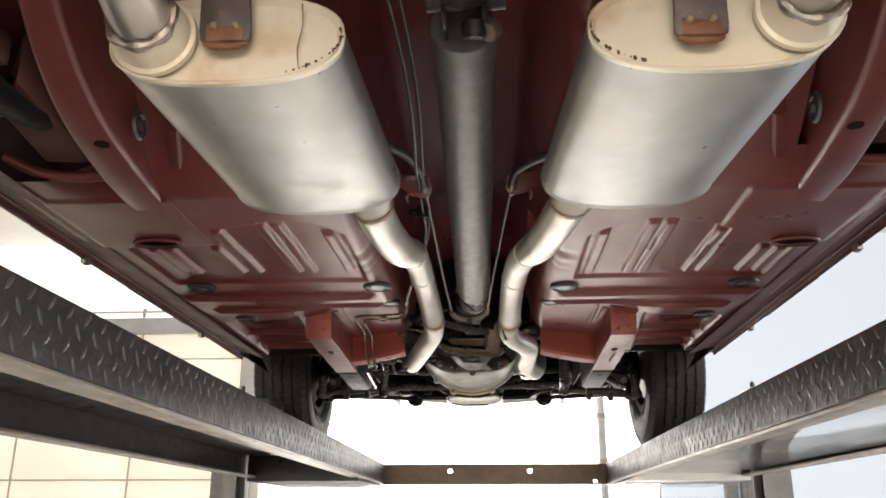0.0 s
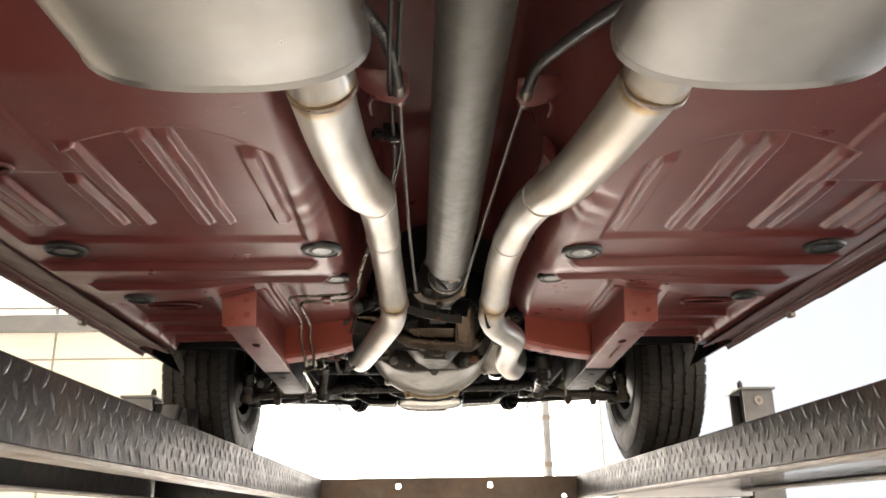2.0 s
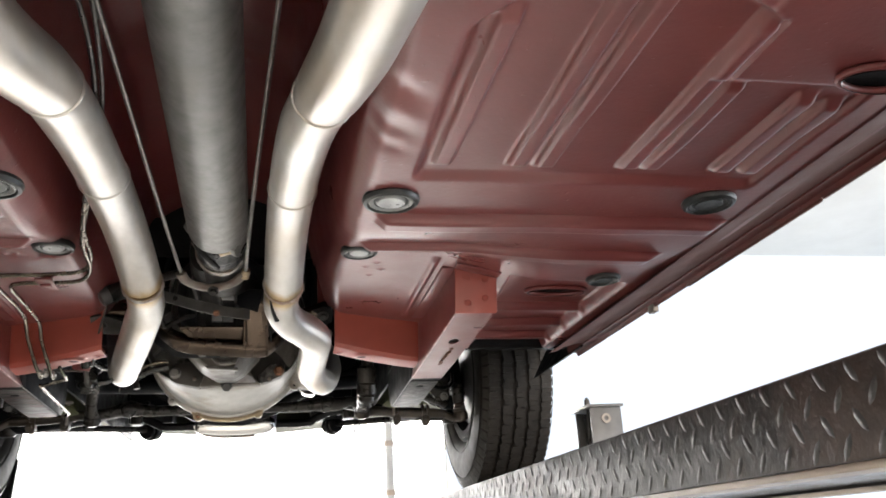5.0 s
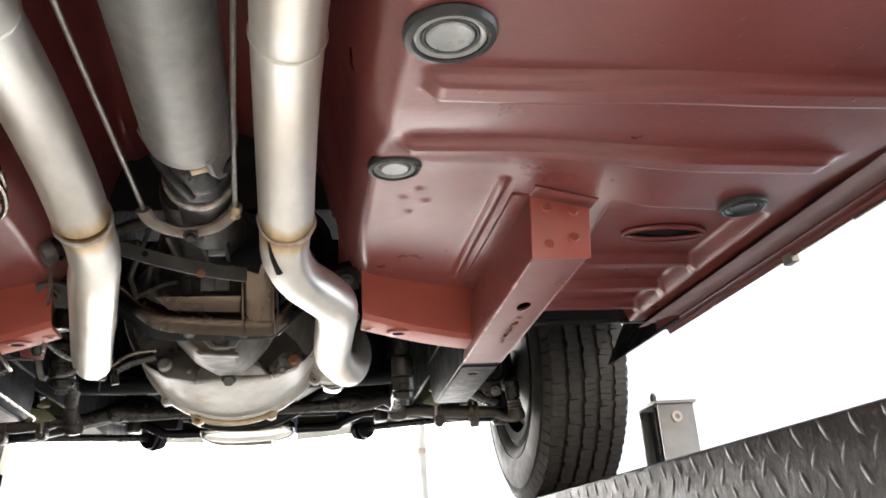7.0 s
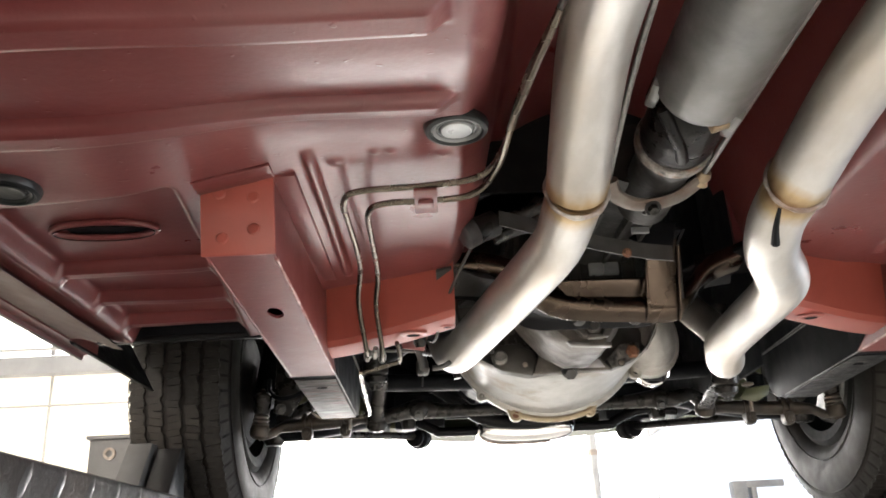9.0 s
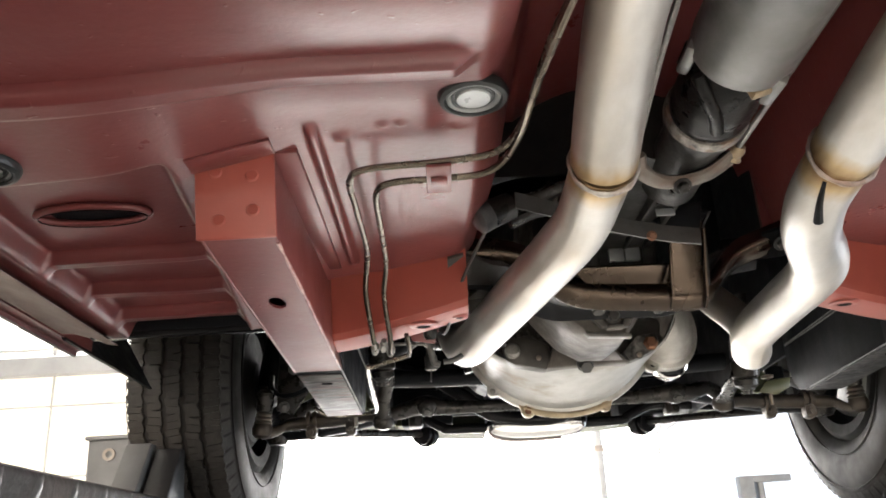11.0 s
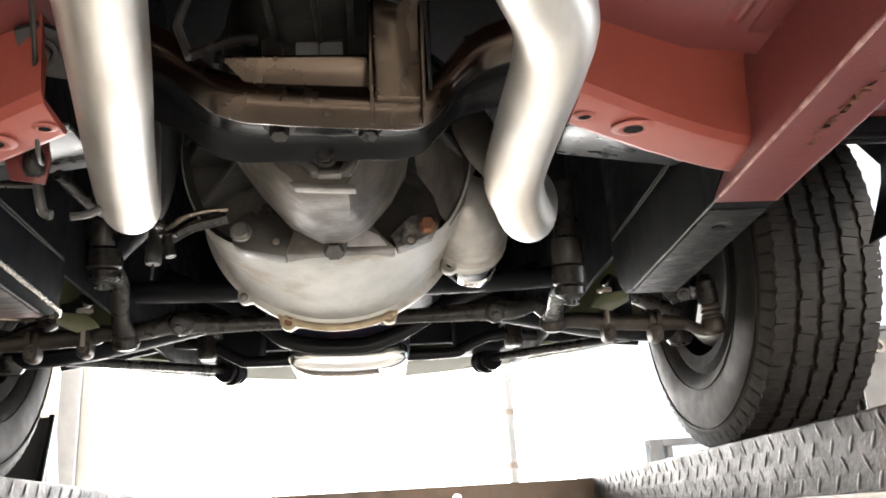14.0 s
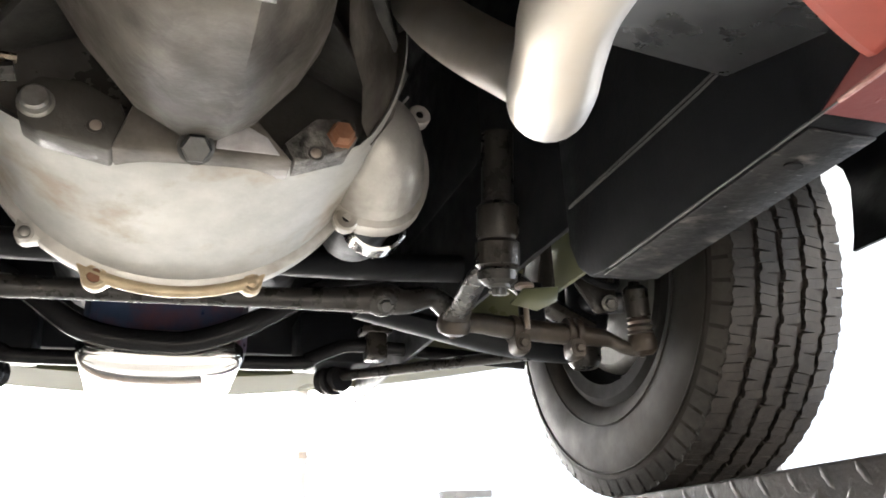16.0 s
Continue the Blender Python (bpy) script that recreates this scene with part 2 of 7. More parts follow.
RUST = mat("rusty_iron", (0.16, 0.065, 0.03), (0.28, 0.13, 0.07), 40, 0.6, 0.3, 0.4, 200, 0.1, (0.09, 0.045, 0.028), 0.6, 22)
BOLT = mat("grey_bolt_steel", (0.20, 0.195, 0.18), (0.34, 0.33, 0.31), 60, 0.4, 0.8, 0.2, 300)
OLIVE = mat("olive_body_paint", (0.095, 0.10, 0.052), (0.125, 0.13, 0.066), 4, 0.32, 0, 0.03, 100, 0.05, coat=0.4)
BLUE = mat("blue_engine_enamel", (0.016, 0.032, 0.075), (0.03, 0.055, 0.115), 12, 0.35, 0, 0.1, 120, 0.1, (0.13, 0.03, 0.022), 0.8, 20, coat=0.3)
CHROME = mat("plated_pan", (0.72, 0.72, 0.71), (0.82, 0.82, 0.81), 8, 0.14, 1.0, 0.03, 60, 0.04)
TREADPLATE = mat("worn_tread_plate", (0.015, 0.0143, 0.0143), (0.037, 0.0348, 0.033), 14, 0.44, 0.15, 0.5, 110, 0.12, (0.085, 0.050, 0.034), 0.6, 5, spec=0.35, soft=(0.48, 0.7))
LUG = mat("worn_tread_lug", (0.028, 0.028, 0.028), (0.065, 0.063, 0.06), 60, 0.36, 0.3, 0.2, 200, 0.1)
EDGE = mat("bare_flange_steel", (0.20, 0.178, 0.155), (0.36, 0.33, 0.295), 10, 0.42, 0.5, 0.15, 120, 0.1, (0.25, 0.16, 0.10), 0.6, 5)
LIFTBLACK = mat("lift_black_paint", (0.012, 0.012, 0.013), (0.026, 0.026, 0.027), 6, 0.36, 0, 0.12, 120, 0.12, (0.045, 0.04, 0.037), 0.5, 2.5)
LIFTGREY = mat("lift_grey_paint", (0.13, 0.13, 0.13), (0.20, 0.20, 0.20), 8, 0.42, 0.1, 0.1, 120, 0.1, (0.09, 0.08, 0.07), 0.5, 3)
BEAMGREY = mat("grey_door_header", (0.30, 0.30, 0.30), (0.38, 0.38, 0.375), 3, 0.5, 0, 0.1)
BEAM = mat("brown_beam_steel", (0.085, 0.062, 0.046), (0.16, 0.122, 0.095), 12, 0.42, 0.4, 0.3, 140, 0.1, (0.19, 0.105, 0.06), 0.6, 7)
BRIGHTPLATE = mat("bright_rolled_plate", (0.62, 0.62, 0.63), (0.74, 0.74, 0.75), 3, 0.10, 1.0, 0.25, 2.2, 0.05, (0.42, 0.40, 0.42), 0.5, 3, stretch=(1, 0.35, 1), depth=0.02)
GALV = mat("white_gloss_plate", (0.74, 0.74, 0.75), (0.84, 0.84, 0.85), 9, 0.14, 0.35, 0.12, 12, 0.06, (0.62, 0.58, 0.62), 0.5, 5, depth=0.004)
CONCRETE = mat("sealed_shop_concrete", (0.48, 0.465, 0.44), (0.58, 0.565, 0.535), 1.4, 0.18, 0, 0.15, 60, 0.08, (0.38, 0.365, 0.34), 0.5, 0.5, coat=0.4)
WALLPAINT = mat("white_wall_paint", (0.76, 0.75, 0.72), (0.83, 0.82, 0.79), 1.5, 0.6, 0, 0.1, 60, 0.1, (0.68, 0.66, 0.61), 0.5, 0.6)
SEAM = mat("door_rail_grey", (0.45, 0.44, 0.41), (0.55, 0.54, 0.51), 3, 0.5, 0.2, 0.1)
PANEL_WHITE = glow("translucent_white_panel", (1.0, 0.985, 0.94), 8.5)
PANEL_CREAM = glow("translucent_cream_panel", (1.0, 0.93, 0.80), 0.40)
PANEL_TRANSOM = glow("translucent_transom_panel", (1.0, 0.985, 0.95), 1.5)
PANEL_SKY = glow("sky_beyond_door", (0.82, 0.92, 1.0), 0.98, 0.06, 0.08)


# ---- mesh helpers ----
def holder_shift(ob):
    """Keeps a part, whose mesh is in world metres, in its place under an Empty that stands elsewhere."""
    if ob.parent.type == "EMPTY":
        ob.matrix_parent_inverse = Matrix.Translation(ob.parent.location).inverted()


def finish(name, bm, material, parent=None, label="", sharp=38):
    me = bpy.data.meshes.new(name)
    bm.normal_update()
    bm.to_mesh(me)
    bm.free()
    for p in me.polygons:
        p.use_smooth = True
    me.set_sharp_from_angle(angle=radians(sharp))
    for one in material if isinstance(material, (list, tuple)) else [material]:
        me.materials.append(one)
    ob = new(name, me)
    if parent:
        ob.parent = parent
        holder_shift(ob)
    if label:
        tagged(ob, label)
    return ob


def part(name, bm, material, parent, label="", sharp=38):
    return finish(name, bm, material, parent, label, sharp)


def holder(name, place, label, category, group="", kind=""):
    ob = new(name)
    ob.location = place
    ob.empty_display_size = 0.05
    tagged(ob, label, category, group, kind)
    return ob


def B():
    return bmesh.new()


def box(bm, x0, x1, y0, y1, z0, z1, bev=0.0, m=None):
    r = bmesh.ops.create_cube(bm, size=1)
    vs = r["verts"]
    for v in vs:
        v.co = Vector(((x0 + x1) / 2 + v.co.x * (x1 - x0), (y0 + y1) / 2 + v.co.y * (y1 - y0), (z0 + z1) / 2 + v.co.z * (z1 - z0)))
    if m is not None:
        for v in vs:
            v.co = m @ v.co
    if bev:
        es = list({e for v in vs for e in v.link_edges})
        bmesh.ops.bevel(bm, geom=es, offset=bev, segments=2, affect="EDGES", profile=0.5)
    return bm


def spline(points, steps):
    """A rounded way through the points (Catmull-Rom)."""
    ps = [Vector(p) for p in points]
    if len(ps) < 3 or steps < 2:
        return ps
    ext = [2 * ps[0] - ps[1], *ps, 2 * ps[-1] - ps[-2]]
    out = []
    for i in range(1, len(ext) - 2):
        a, b, c, d = ext[i - 1:i + 3]
        for k in range(steps):
            t = k / steps
            out.append(0.5 * ((2 * b) + (c - a) * t + (2 * a - 5 * b + 4 * c - d) * t * t + (3 * b - a - 3 * c + d) * t ** 3))
    out.append(ps[-1])
    return out


def tube(bm, points, radius, seg=14, steps=6, cap=True, flat=None):
    """A round bar or pipe along a way; radius may be a list, one for each given point."""
    n = len(points)
    way = spline(points, steps)
    rs = [radius] * len(way)
    if isinstance(radius, (list, tuple)):
        per = (len(way) - 1) / (n - 1)
        rs = [float(np.interp(i / per, range(n), radius)) for i in range(len(way))]
    tan = [(way[min(i + 1, len(way) - 1)] - way[max(i - 1, 0)]).normalized() for i in range(len(way))]
    up = Vector((0, 0, 1)) if abs(tan[0].z) < 0.9 else Vector((1, 0, 0))
    rings = []
    for p, t, r in zip(way, tan, rs):
        side = t.cross(up).normalized()
        up = side.cross(t).normalized()
        ring = []
        for k in range(seg):
            a = 2 * math.pi * k / seg
            ring.append(bm.verts.new(p + side * (math.cos(a) * r) + up * (math.sin(a) * r * (flat or 1))))
        rings.append(ring)
    for a, b in zip(rings, rings[1:]):
        for k in range(seg):
            bm.faces.new((a[k], a[(k + 1) % seg], b[(k + 1) % seg], b[k]))
    if cap:
        bm.faces.new(rings[0][::-1])
        bm.faces.new(rings[-1])
    return bm


def lathe(bm, profile, m, seg=32, closed=True):
    """Turns (radius, height) pairs round the z axis of m."""
    rings = []
    for r, h in profile:
        if r < 1e-6:
            rings.append([bm.verts.new(m @ Vector((0, 0, h)))])
        else:
            rings.append([bm.verts.new(m @ Vector((r * math.cos(2 * math.pi * k / seg), r * math.sin(2 * math.pi * k / seg), h))) for k in range(seg)])
    for a, b in zip(rings, rings[1:]):
        for k in range(seg):
            q = [a[k % len(a)], a[(k + 1) % len(a)], b[(k + 1) % len(b)], b[k % len(b)]]
            q = list(dict.fromkeys(q))
            if len(q) > 2:
                bm.faces.new(q)
    return bm


def loft(bm, sections, cap=True):
    rings = [[bm.verts.new(p) for p in s] for s in sections]
    n = len(rings[0])
    for a, b in zip(rings, rings[1:]):
        for k in range(n):
            bm.faces.new((a[k], a[(k + 1) % n], b[(k + 1) % n], b[k]))
    if cap:
        bm.faces.new(rings[0][::-1])
        bm.faces.new(rings[-1])
    bmesh.ops.recalc_face_normals(bm, faces=bm.faces[:])
    return bm


def prism(bm, outline, way, bev=0.0):
    """A polygon (3D points in one plane) pushed along the vector way."""
    n0 = len(bm.verts)
    a = [bm.verts.new(p) for p in outline]
    b = [bm.verts.new(Vector(p) + Vector(way)) for p in outline]
    n = len(a)
    fs = [bm.faces.new(a[::-1]), bm.faces.new(b)] + [bm.faces.new((a[k], a[(k + 1) % n], b[(k + 1) % n], b[k])) for k in range(n)]
    bmesh.ops.recalc_face_normals(bm, faces=fs)
    if bev:
        es = list({e for v in a + b for e in v.link_edges})
        bmesh.ops.bevel(bm, geom=es, offset=bev, segments=2, affect="EDGES", profile=0.5)
    return bm


def holed(bm, u0, u1, v0, v1, holes, thick, m):
    """A flat plate in the x-y plane of m, thick along -z, with oval holes (cu, cv, ru, rv) through it, one strip of plate for each hole."""
    hs = sorted(holes)
    cuts = [u0] + [(a[0] + b[0]) / 2 for a, b in zip(hs, hs[1:])] + [u1]
    seg = 24
    for (cu, cv, ru, rv), a, b in zip(hs, cuts, cuts[1:]):
        for z, flip in ((0, False), (-thick, True)):
            inner, outer = [], []
            for k in range(seg):
                t = 2 * math.pi * (k + 0.5) / seg
                c, s = math.cos(t), math.sin(t)
                inner.append(bm.verts.new(m @ Vector((cu + ru * c, cv + rv * s, z))))
                f = min((b - cu) / c if c > 0 else (a - cu) / c, (v1 - cv) / s if s > 0 else (v0 - cv) / s)
                outer.append([cu + f * c, cv + f * s])
            for cx in (a, b):
                for cy in (v0, v1):
                    k = min(range(seg), key=lambda i: (outer[i][0] - cx) ** 2 + (outer[i][1] - cy) ** 2)
                    outer[k] = [cx, cy]
            outer = [bm.verts.new(m @ Vector((x, y, z))) for x, y in outer]
            for k in range(seg):
                q = (inner[k], outer[k], outer[(k + 1) % seg], inner[(k + 1) % seg])
                bm.faces.new(q if not flip else q[::-1])
            if not flip:
                top = inner
            else:
                for k in range(seg):
                    bm.faces.new((top[k], top[(k + 1) % seg], inner[(k + 1) % seg], inner[k]))
    return bm


def bolt(bm, place, axis, r=0.009, h=0.007, washer=1.5):
    """A hexagon head on a washer, its head along axis."""
    m = Matrix.Translation(place) @ Vector(axis).to_track_quat("Z", "Y").to_matrix().to_4x4()
    lathe(bm, [(0, 0), (r * washer, 0), (r * washer, h * 0.25), (r * 1.02, h * 0.3)], m, 18)
    lathe(bm, [(r, h * 0.25), (r, h), (r * 0.85, h * 1.15), (0, h * 1.15)], m, 6)
    return bm


def smooth(t):
    t = np.clip(t, 0, 1)
    return t * t * (3 - 2 * t)

# ---- the shop round the lift ----
def slab(name, x0, x1, y0, y1, z0, z1, material, label, category):
    ob = finish(name, box(B(), x0, x1, y0, y1, z0, z1), material, None, label)
    return tagged(ob, category=category, kind="structure")


slab("floor", -9.5, 9.5, -6.2, 11.2, -0.15, 0, CONCRETE, "pale sealed concrete shop floor", "floor")
slab("ceiling", -9.5, 9.5, -6.2, 11.2, 5.2, 5.35, WALLPAINT, "white painted shop ceiling", "ceiling")


def sectional_door(name, m, width, cols, levels, material, label):
    """An overhead door of translucent panels between narrow rails, in the x-z plane of m, facing its -y."""
    pw = width / cols
    bm = B()
    for z in levels:
        box(bm, 0, width, -0.025, 0.025, z - 0.011, z + 0.011, 0.003)
    door = finish(name, bm, SEAM, None, label)
    tagged(door, category="door", kind="structure")
    door.matrix_world = m
    for c in range(cols + 1):
        part("door_stile", box(B(), c * pw - 0.012, c * pw + 0.012, -0.022, 0.022, levels[0], levels[-1], 0.003), SEAM, door)
    for a, b in zip(levels, levels[1:]):
        for c in range(cols):
            part("door_panel", box(B(), c * pw + 0.012, (c + 1) * pw - 0.012, -0.008, 0.008, a + 0.011, b - 0.011, 0.003), material, door)
    return door


# front wall: a wide white door, and cream panels west of the post; the east bay stands open
sectional_door("door_1", pose(-2.89, 10.9, 0.0), 5.0, 1, (0.02, 1.35, 2.69, 4.03, 5.2), PANEL_WHITE, "white translucent sectional overhead door in daylight")
sectional_door("door_2", pose(-9.29, 10.9, 0.0), 6.2, 4, (0.44, 1.22, 2.0, 2.78, 3.56, 4.06), PANEL_CREAM, "cream translucent sectional overhead door in daylight")
slab("wall_north", -9.3, -3.1, 10.88, 11.1, 0, 0.42, WALLPAINT, "white painted wall below the cream panels", "wall")
fan = finish("window_2", box(B(), -9.29, -3.1, 10.88, 10.94, 4.085, 4.125, 0.004), BEAMGREY, None, "wide white translucent transom above the cream panels")
tagged(fan, category="window", kind="structure")
part("pane", box(B(), -9.29, -3.1, 10.895, 10.91, 4.126, 5.2), PANEL_TRANSOM, fan)
part("drip_rail", box(B(), -9.29, -3.1, 10.60, 10.62, 4.13, 4.16, 0.003), SEAM, fan)
slab("wall_west", -9.5, -9.3, -6.2, 11.1, 0, 5.2, WALLPAINT, "white painted side wall", "wall")
slab("wall_south", -9.3, 9.3, -6.2, -6.0, 0, 5.2, WALLPAINT, "white painted rear wall", "wall")
sky_bm = box(B(), 9.36, 9.4, -6.0, 11.0, 0, 5.2)
box(sky_bm, 2.13, 9.36, 11.0, 11.04, 0, 5.2)
tagged(finish("backdrop", sky_bm, PANEL_SKY, None, "pale blue daylight beyond the open bay"), category="sky", kind="structure")
bm = B()
box(bm, -9.29, -3.2, 10.66, 10.82, 3.88, 4.08, 0.01)
for x in (-7.6, -5.6, -4.55):
    box(bm, x - 0.02, x + 0.02, 10.62, 10.66, 4.08, 4.2, 0.004)
tagged(finish("door_header", bm, BEAMGREY, None, "grey steel header beam over the cream panels"), category="beam", kind="structure")
bm = B()
box(bm, -3.18, -2.98, 10.6, 10.8, 0, 5.2, 0.01)
post = finish("door_post", bm, BEAMGREY, None, "grey steel post beside the overhead door")
tagged(post, category="post", kind="structure")
part("door_track", box(B(), -2.975, -2.86, 10.66, 10.8, 0, 5.2, 0.006), SEAM, post, "pale door track")
bm = B()
tube(bm, [(1.42, 10.75, 0), (1.42, 10.75, 5.2)], 0.052, 16, 1)
pipe = finish("drop_pipe", bm, BEAMGREY, None, "pale painted pipe with couplings down the front wall")
tagged(pipe, category="pipe")
for z in (1.1, 2.2, 2.75, 3.4):
    part("coupling", lathe(B(), [(0.050, -0.03), (0.064, -0.03), (0.064, 0.03), (0.050, 0.03)], pose(1.42, 10.75, z), 16), EDGE, pipe)
bm = B()
for x0, x1, z0, z1 in ((2.87, 3.02, 1.3, 2.38), (3.02, 3.42, 2.31, 2.38), (3.06, 3.12, 1.3, 2.31), (3.12, 3.24, 1.3, 2.14)):
    box(bm, x0, x1, 10.7, 10.84, z0, z1, 0.006)
win = finish("window_1", bm, LIFTGREY, None, "small window with a grey frame and stile")
tagged(win, category="window", kind="structure")
part("pane", box(B(), 3.24, 3.42, 10.78, 10.79, 1.3, 2.31), PANEL_SKY, win)

# ---- the lift ----
lift = holder("four_post_lift", (0.06, 1.5, 0), "dark four-post vehicle lift with tread-plate runways raised overhead", "vehicle lift")
TOP, UNDER = 1.755, 1.667


def runway(inner, outward, label, inside):
    """An upside-down channel of tread plate; inner is the x of its inner side."""
    s, w, t = outward, 0.455, 0.006
    x = lambda d: inner + s * d
    bm = B()
    sec = [(x(0), UNDER), (x(0), TOP - 0.006), (x(0.002), TOP - 0.002), (x(0.006), TOP), (x(w - 0.006), TOP), (x(w), TOP - 0.006), (x(w), UNDER),
           (x(w - t), UNDER), (x(w - t), TOP - t), (x(t), TOP - t), (x(t), UNDER)]
    prism(bm, [(a, -1.3, b) for a, b in sec], (0, 5.38, 0))
    run = part("runway", bm, TREADPLATE, lift, label, 30)
    bm = B()
    for d0, d1 in ((0.0, 0.045), (w - 0.045, w)):
        box(bm, min(x(d0), x(d1)), max(x(d0), x(d1)), -1.3, 4.08, UNDER - 0.008, UNDER - 0.0005, 0.0015)
    part("bottom_flange", bm, EDGE, run, "bare scraped steel flange")
    bm = B()
    box(bm, min(x(0.01), x(w - 0.01)), max(x(0.01), x(w - 0.01)), -1.3, 4.06, TOP - 0.012, TOP - 0.008)
    part("underside_plate", bm, inside, run)
    if inside is GALV:
        bm = B()
        box(bm, min(x(0.055), x(w - 0.048)), max(x(0.055), x(w - 0.048)), -1.3, 3.29, UNDER + 0.004, UNDER + 0.010, 0.002)
        part("closing_plate", bm, BRIGHTPLATE, run, "bright rolled closing plate")
    part("plate_edge", box(B(), min(x(0.050), x(0.054)), max(x(0.050), x(0.054)), -1.3, 3.29, UNDER - 0.004, UNDER + 0.010, 0.001), EDGE, run)
    # raised lugs of the rolled pattern, in rows that lean to and fro
    verts, faces = [], []
    rnd = random.Random(5)
    rows = 4
    for r in range(rows):
        z = UNDER + 0.0125 + r * 0.0205
        lean = 1 if r % 2 else -1
        for k in range(int(5.3 / 0.0450)):
            y = -1.27 + (k + 0.5 * (r % 2)) * 0.0450 + rnd.uniform(-0.0006, 0.0006)
            n, L, W, H = len(verts), 0.0140, 0.0040, 0.0012 * rnd.uniform(0.75, 1.1)
            c, sn = math.cos(radians(56)), math.sin(radians(56)) * lean
            for u, v, h in ((-L, 0, 0), (-L * 0.45, -W, 0), (L * 0.45, -W, 0), (L, 0, 0), (L * 0.45, W, 0), (-L * 0.45, W, 0),
                            (-L * 0.7, 0, 0.7), (-L * 0.35, -W * 0.4, 1), (L * 0.35, -W * 0.4, 1), (L * 0.7, 0, 0.7), (L * 0.35, W * 0.4, 1), (-L * 0.35, W * 0.4, 1)):
                verts.append((inner - s * h * H, y + u * c - v * sn, z + u * sn + v * c))
            for i in range(6):
                j = (i + 1) % 6
                faces.append((n + i, n + j, n + 6 + j, n + 6 + i))
            faces.append(tuple(n + 6 + i for i in range(6)))
    bm = B()
    vs = [bm.verts.new(v) for v in verts]
    for f in faces:
        bm.faces.new([vs[i] for i in f])
    bmesh.ops.recalc_face_normals(bm, faces=bm.faces[:])
    tagged(part("tread_pattern", bm, LUG, run, "worn raised lugs of rolled tread plate", 60), kind="stuff")
    # gusset that closes the channel near its front end
    bm = B()
    box(bm, min(x(0.01), x(w - 0.01)), max(x(0.01), x(w - 0.01)), 3.3, 3.308, 1.645, TOP - 0.013, 0.002)
    box(bm, min(x(0.01), x(w - 0.01)), max(x(0.01), x(w - 0.01)), 3.308, 4.0, 1.645, 1.653, 0.002)
    bolt(bm, (x(0.07), 3.3, 1.69), (0, -1, 0), 0.011, 0.009)
    part("gusset", bm, inside, run)
    return run


runway(-0.452, -1, "worn dark tread-plate runway of an inverted channel", LIFTBLACK)
runway(0.572, 1, "worn dark tread-plate runway with bright plate underneath", GALV)

bm = B()
holed(bm, -0.455, 0.575, 1.660, 1.75, [(-0.144, 1.719, 0.011, 0.011), (0.224, 1.719, 0.011, 0.011), (0.52, 1.672, 0.009, 0.009)], 0.007, pose(0, 4.0, 0, 90, 0, 0))
box(bm, -0.455, 0.575, 4.001, 4.07, 1.744, 1.751, 0.002)
box(bm, -0.455, 0.575, 4.001, 4.07, 1.660, 1.667, 0.002)
part("cross_channel", bm, BEAM, lift, "brown worn steel channel with bolt holes")
bm = B()
box(bm, -1.2, 1.32, 4.1, 4.24, 1.46, 1.60, 0.008)
part("cross_beam", bm, LIFTBLACK, lift)


def column(x0, x1, outward):
    bm = B()
    y0, y1, t = 3.80, 3.96, 0.008
    back = x1 if outward > 0 else x0
    box(bm, x0, x1, y0, y0 + t, 0, 2.055, 0.002)
    box(bm, x0, x1, y1 - t, y1, 0, 2.055, 0.002)
    box(bm, back - t / 2, back + t / 2, y0, y1, 0, 2.055, 0.002)
    col = part("column", bm, LIFTGREY, lift, "grey steel lift column of open channel")
    # near-black filler paints the shade inside the open channel
    part("column_shade_fill", box(B(), x0 + 0.012 + (0.02 if outward > 0 else 0), x1 - 0.012 - (0.02 if outward < 0 else 0), y0 + 0.012, y1 - 0.012, 0, 2.05), VOID, col)
    bm = B()
    box(bm, x0 - 0.012, x1 + 0.012, y0 - 0.01, y1 + 0.01, 2.056, 2.066, 0.002)
    part("top_plate", bm, LIFTGREY, col)
    bm = B()
    c = (x0 + x1) / 2
    lathe(bm, [(0.009, 0), (0.017, 0), (0.017, 0.006), (0.009, 0.006)], pose(c, y0, 2.015, 90), 20)
    part("lock_ring", bm, EDGE, col)
    bm = B()
    inn = x0 if outward > 0 else x1
    tube(bm, [(inn + outward * 0.015, 3.86, 0.1), (inn + outward * 0.015, 3.86, 2.10)], 0.006, 8, 1)
    lathe(bm, [(0, 0.026), (0.011, 0.026), (0.011, 0), (0, 0)], pose(inn + outward * 0.015, 3.86, 2.067), 6)
    part("lock_ladder", bm, GREASY, col)
    box_bm = box(B(), x0 - 0.15, x1 + 0.15, 3.72, 4.04, 0, 0.015, 0.003)
    part("base_plate", box_bm, LIFTGREY, col)


column(-1.20, -1.09, -1)
column(1.215, 1.33, 1)

# wheel stop at the runway's end and the chock behind the tyre
bm = B()
prism(bm, [(-0.885, 3.72, TOP), (-0.885, 3.86, TOP), (-0.885, 3.80, 1.94), (-0.885, 3.775, 1.94)], (0.2, 0, 0), 0.004)
stop = finish("wheel_stop", bm, LIFTBLACK, None, "black steel wheel stop at the end of a lift runway")
tagged(stop, category="wheel stop")
bm = B()
prism(bm, [(-0.692, 3.715, TOP + 0.002), (-0.692, 3.73, TOP + 0.002), (-0.692, 3.785, 1.945), (-0.692, 3.77, 1.945)], (0.012, 0, 0), 0.002)
part("edge_plate", bm, SATIN, stop)
bm = B()
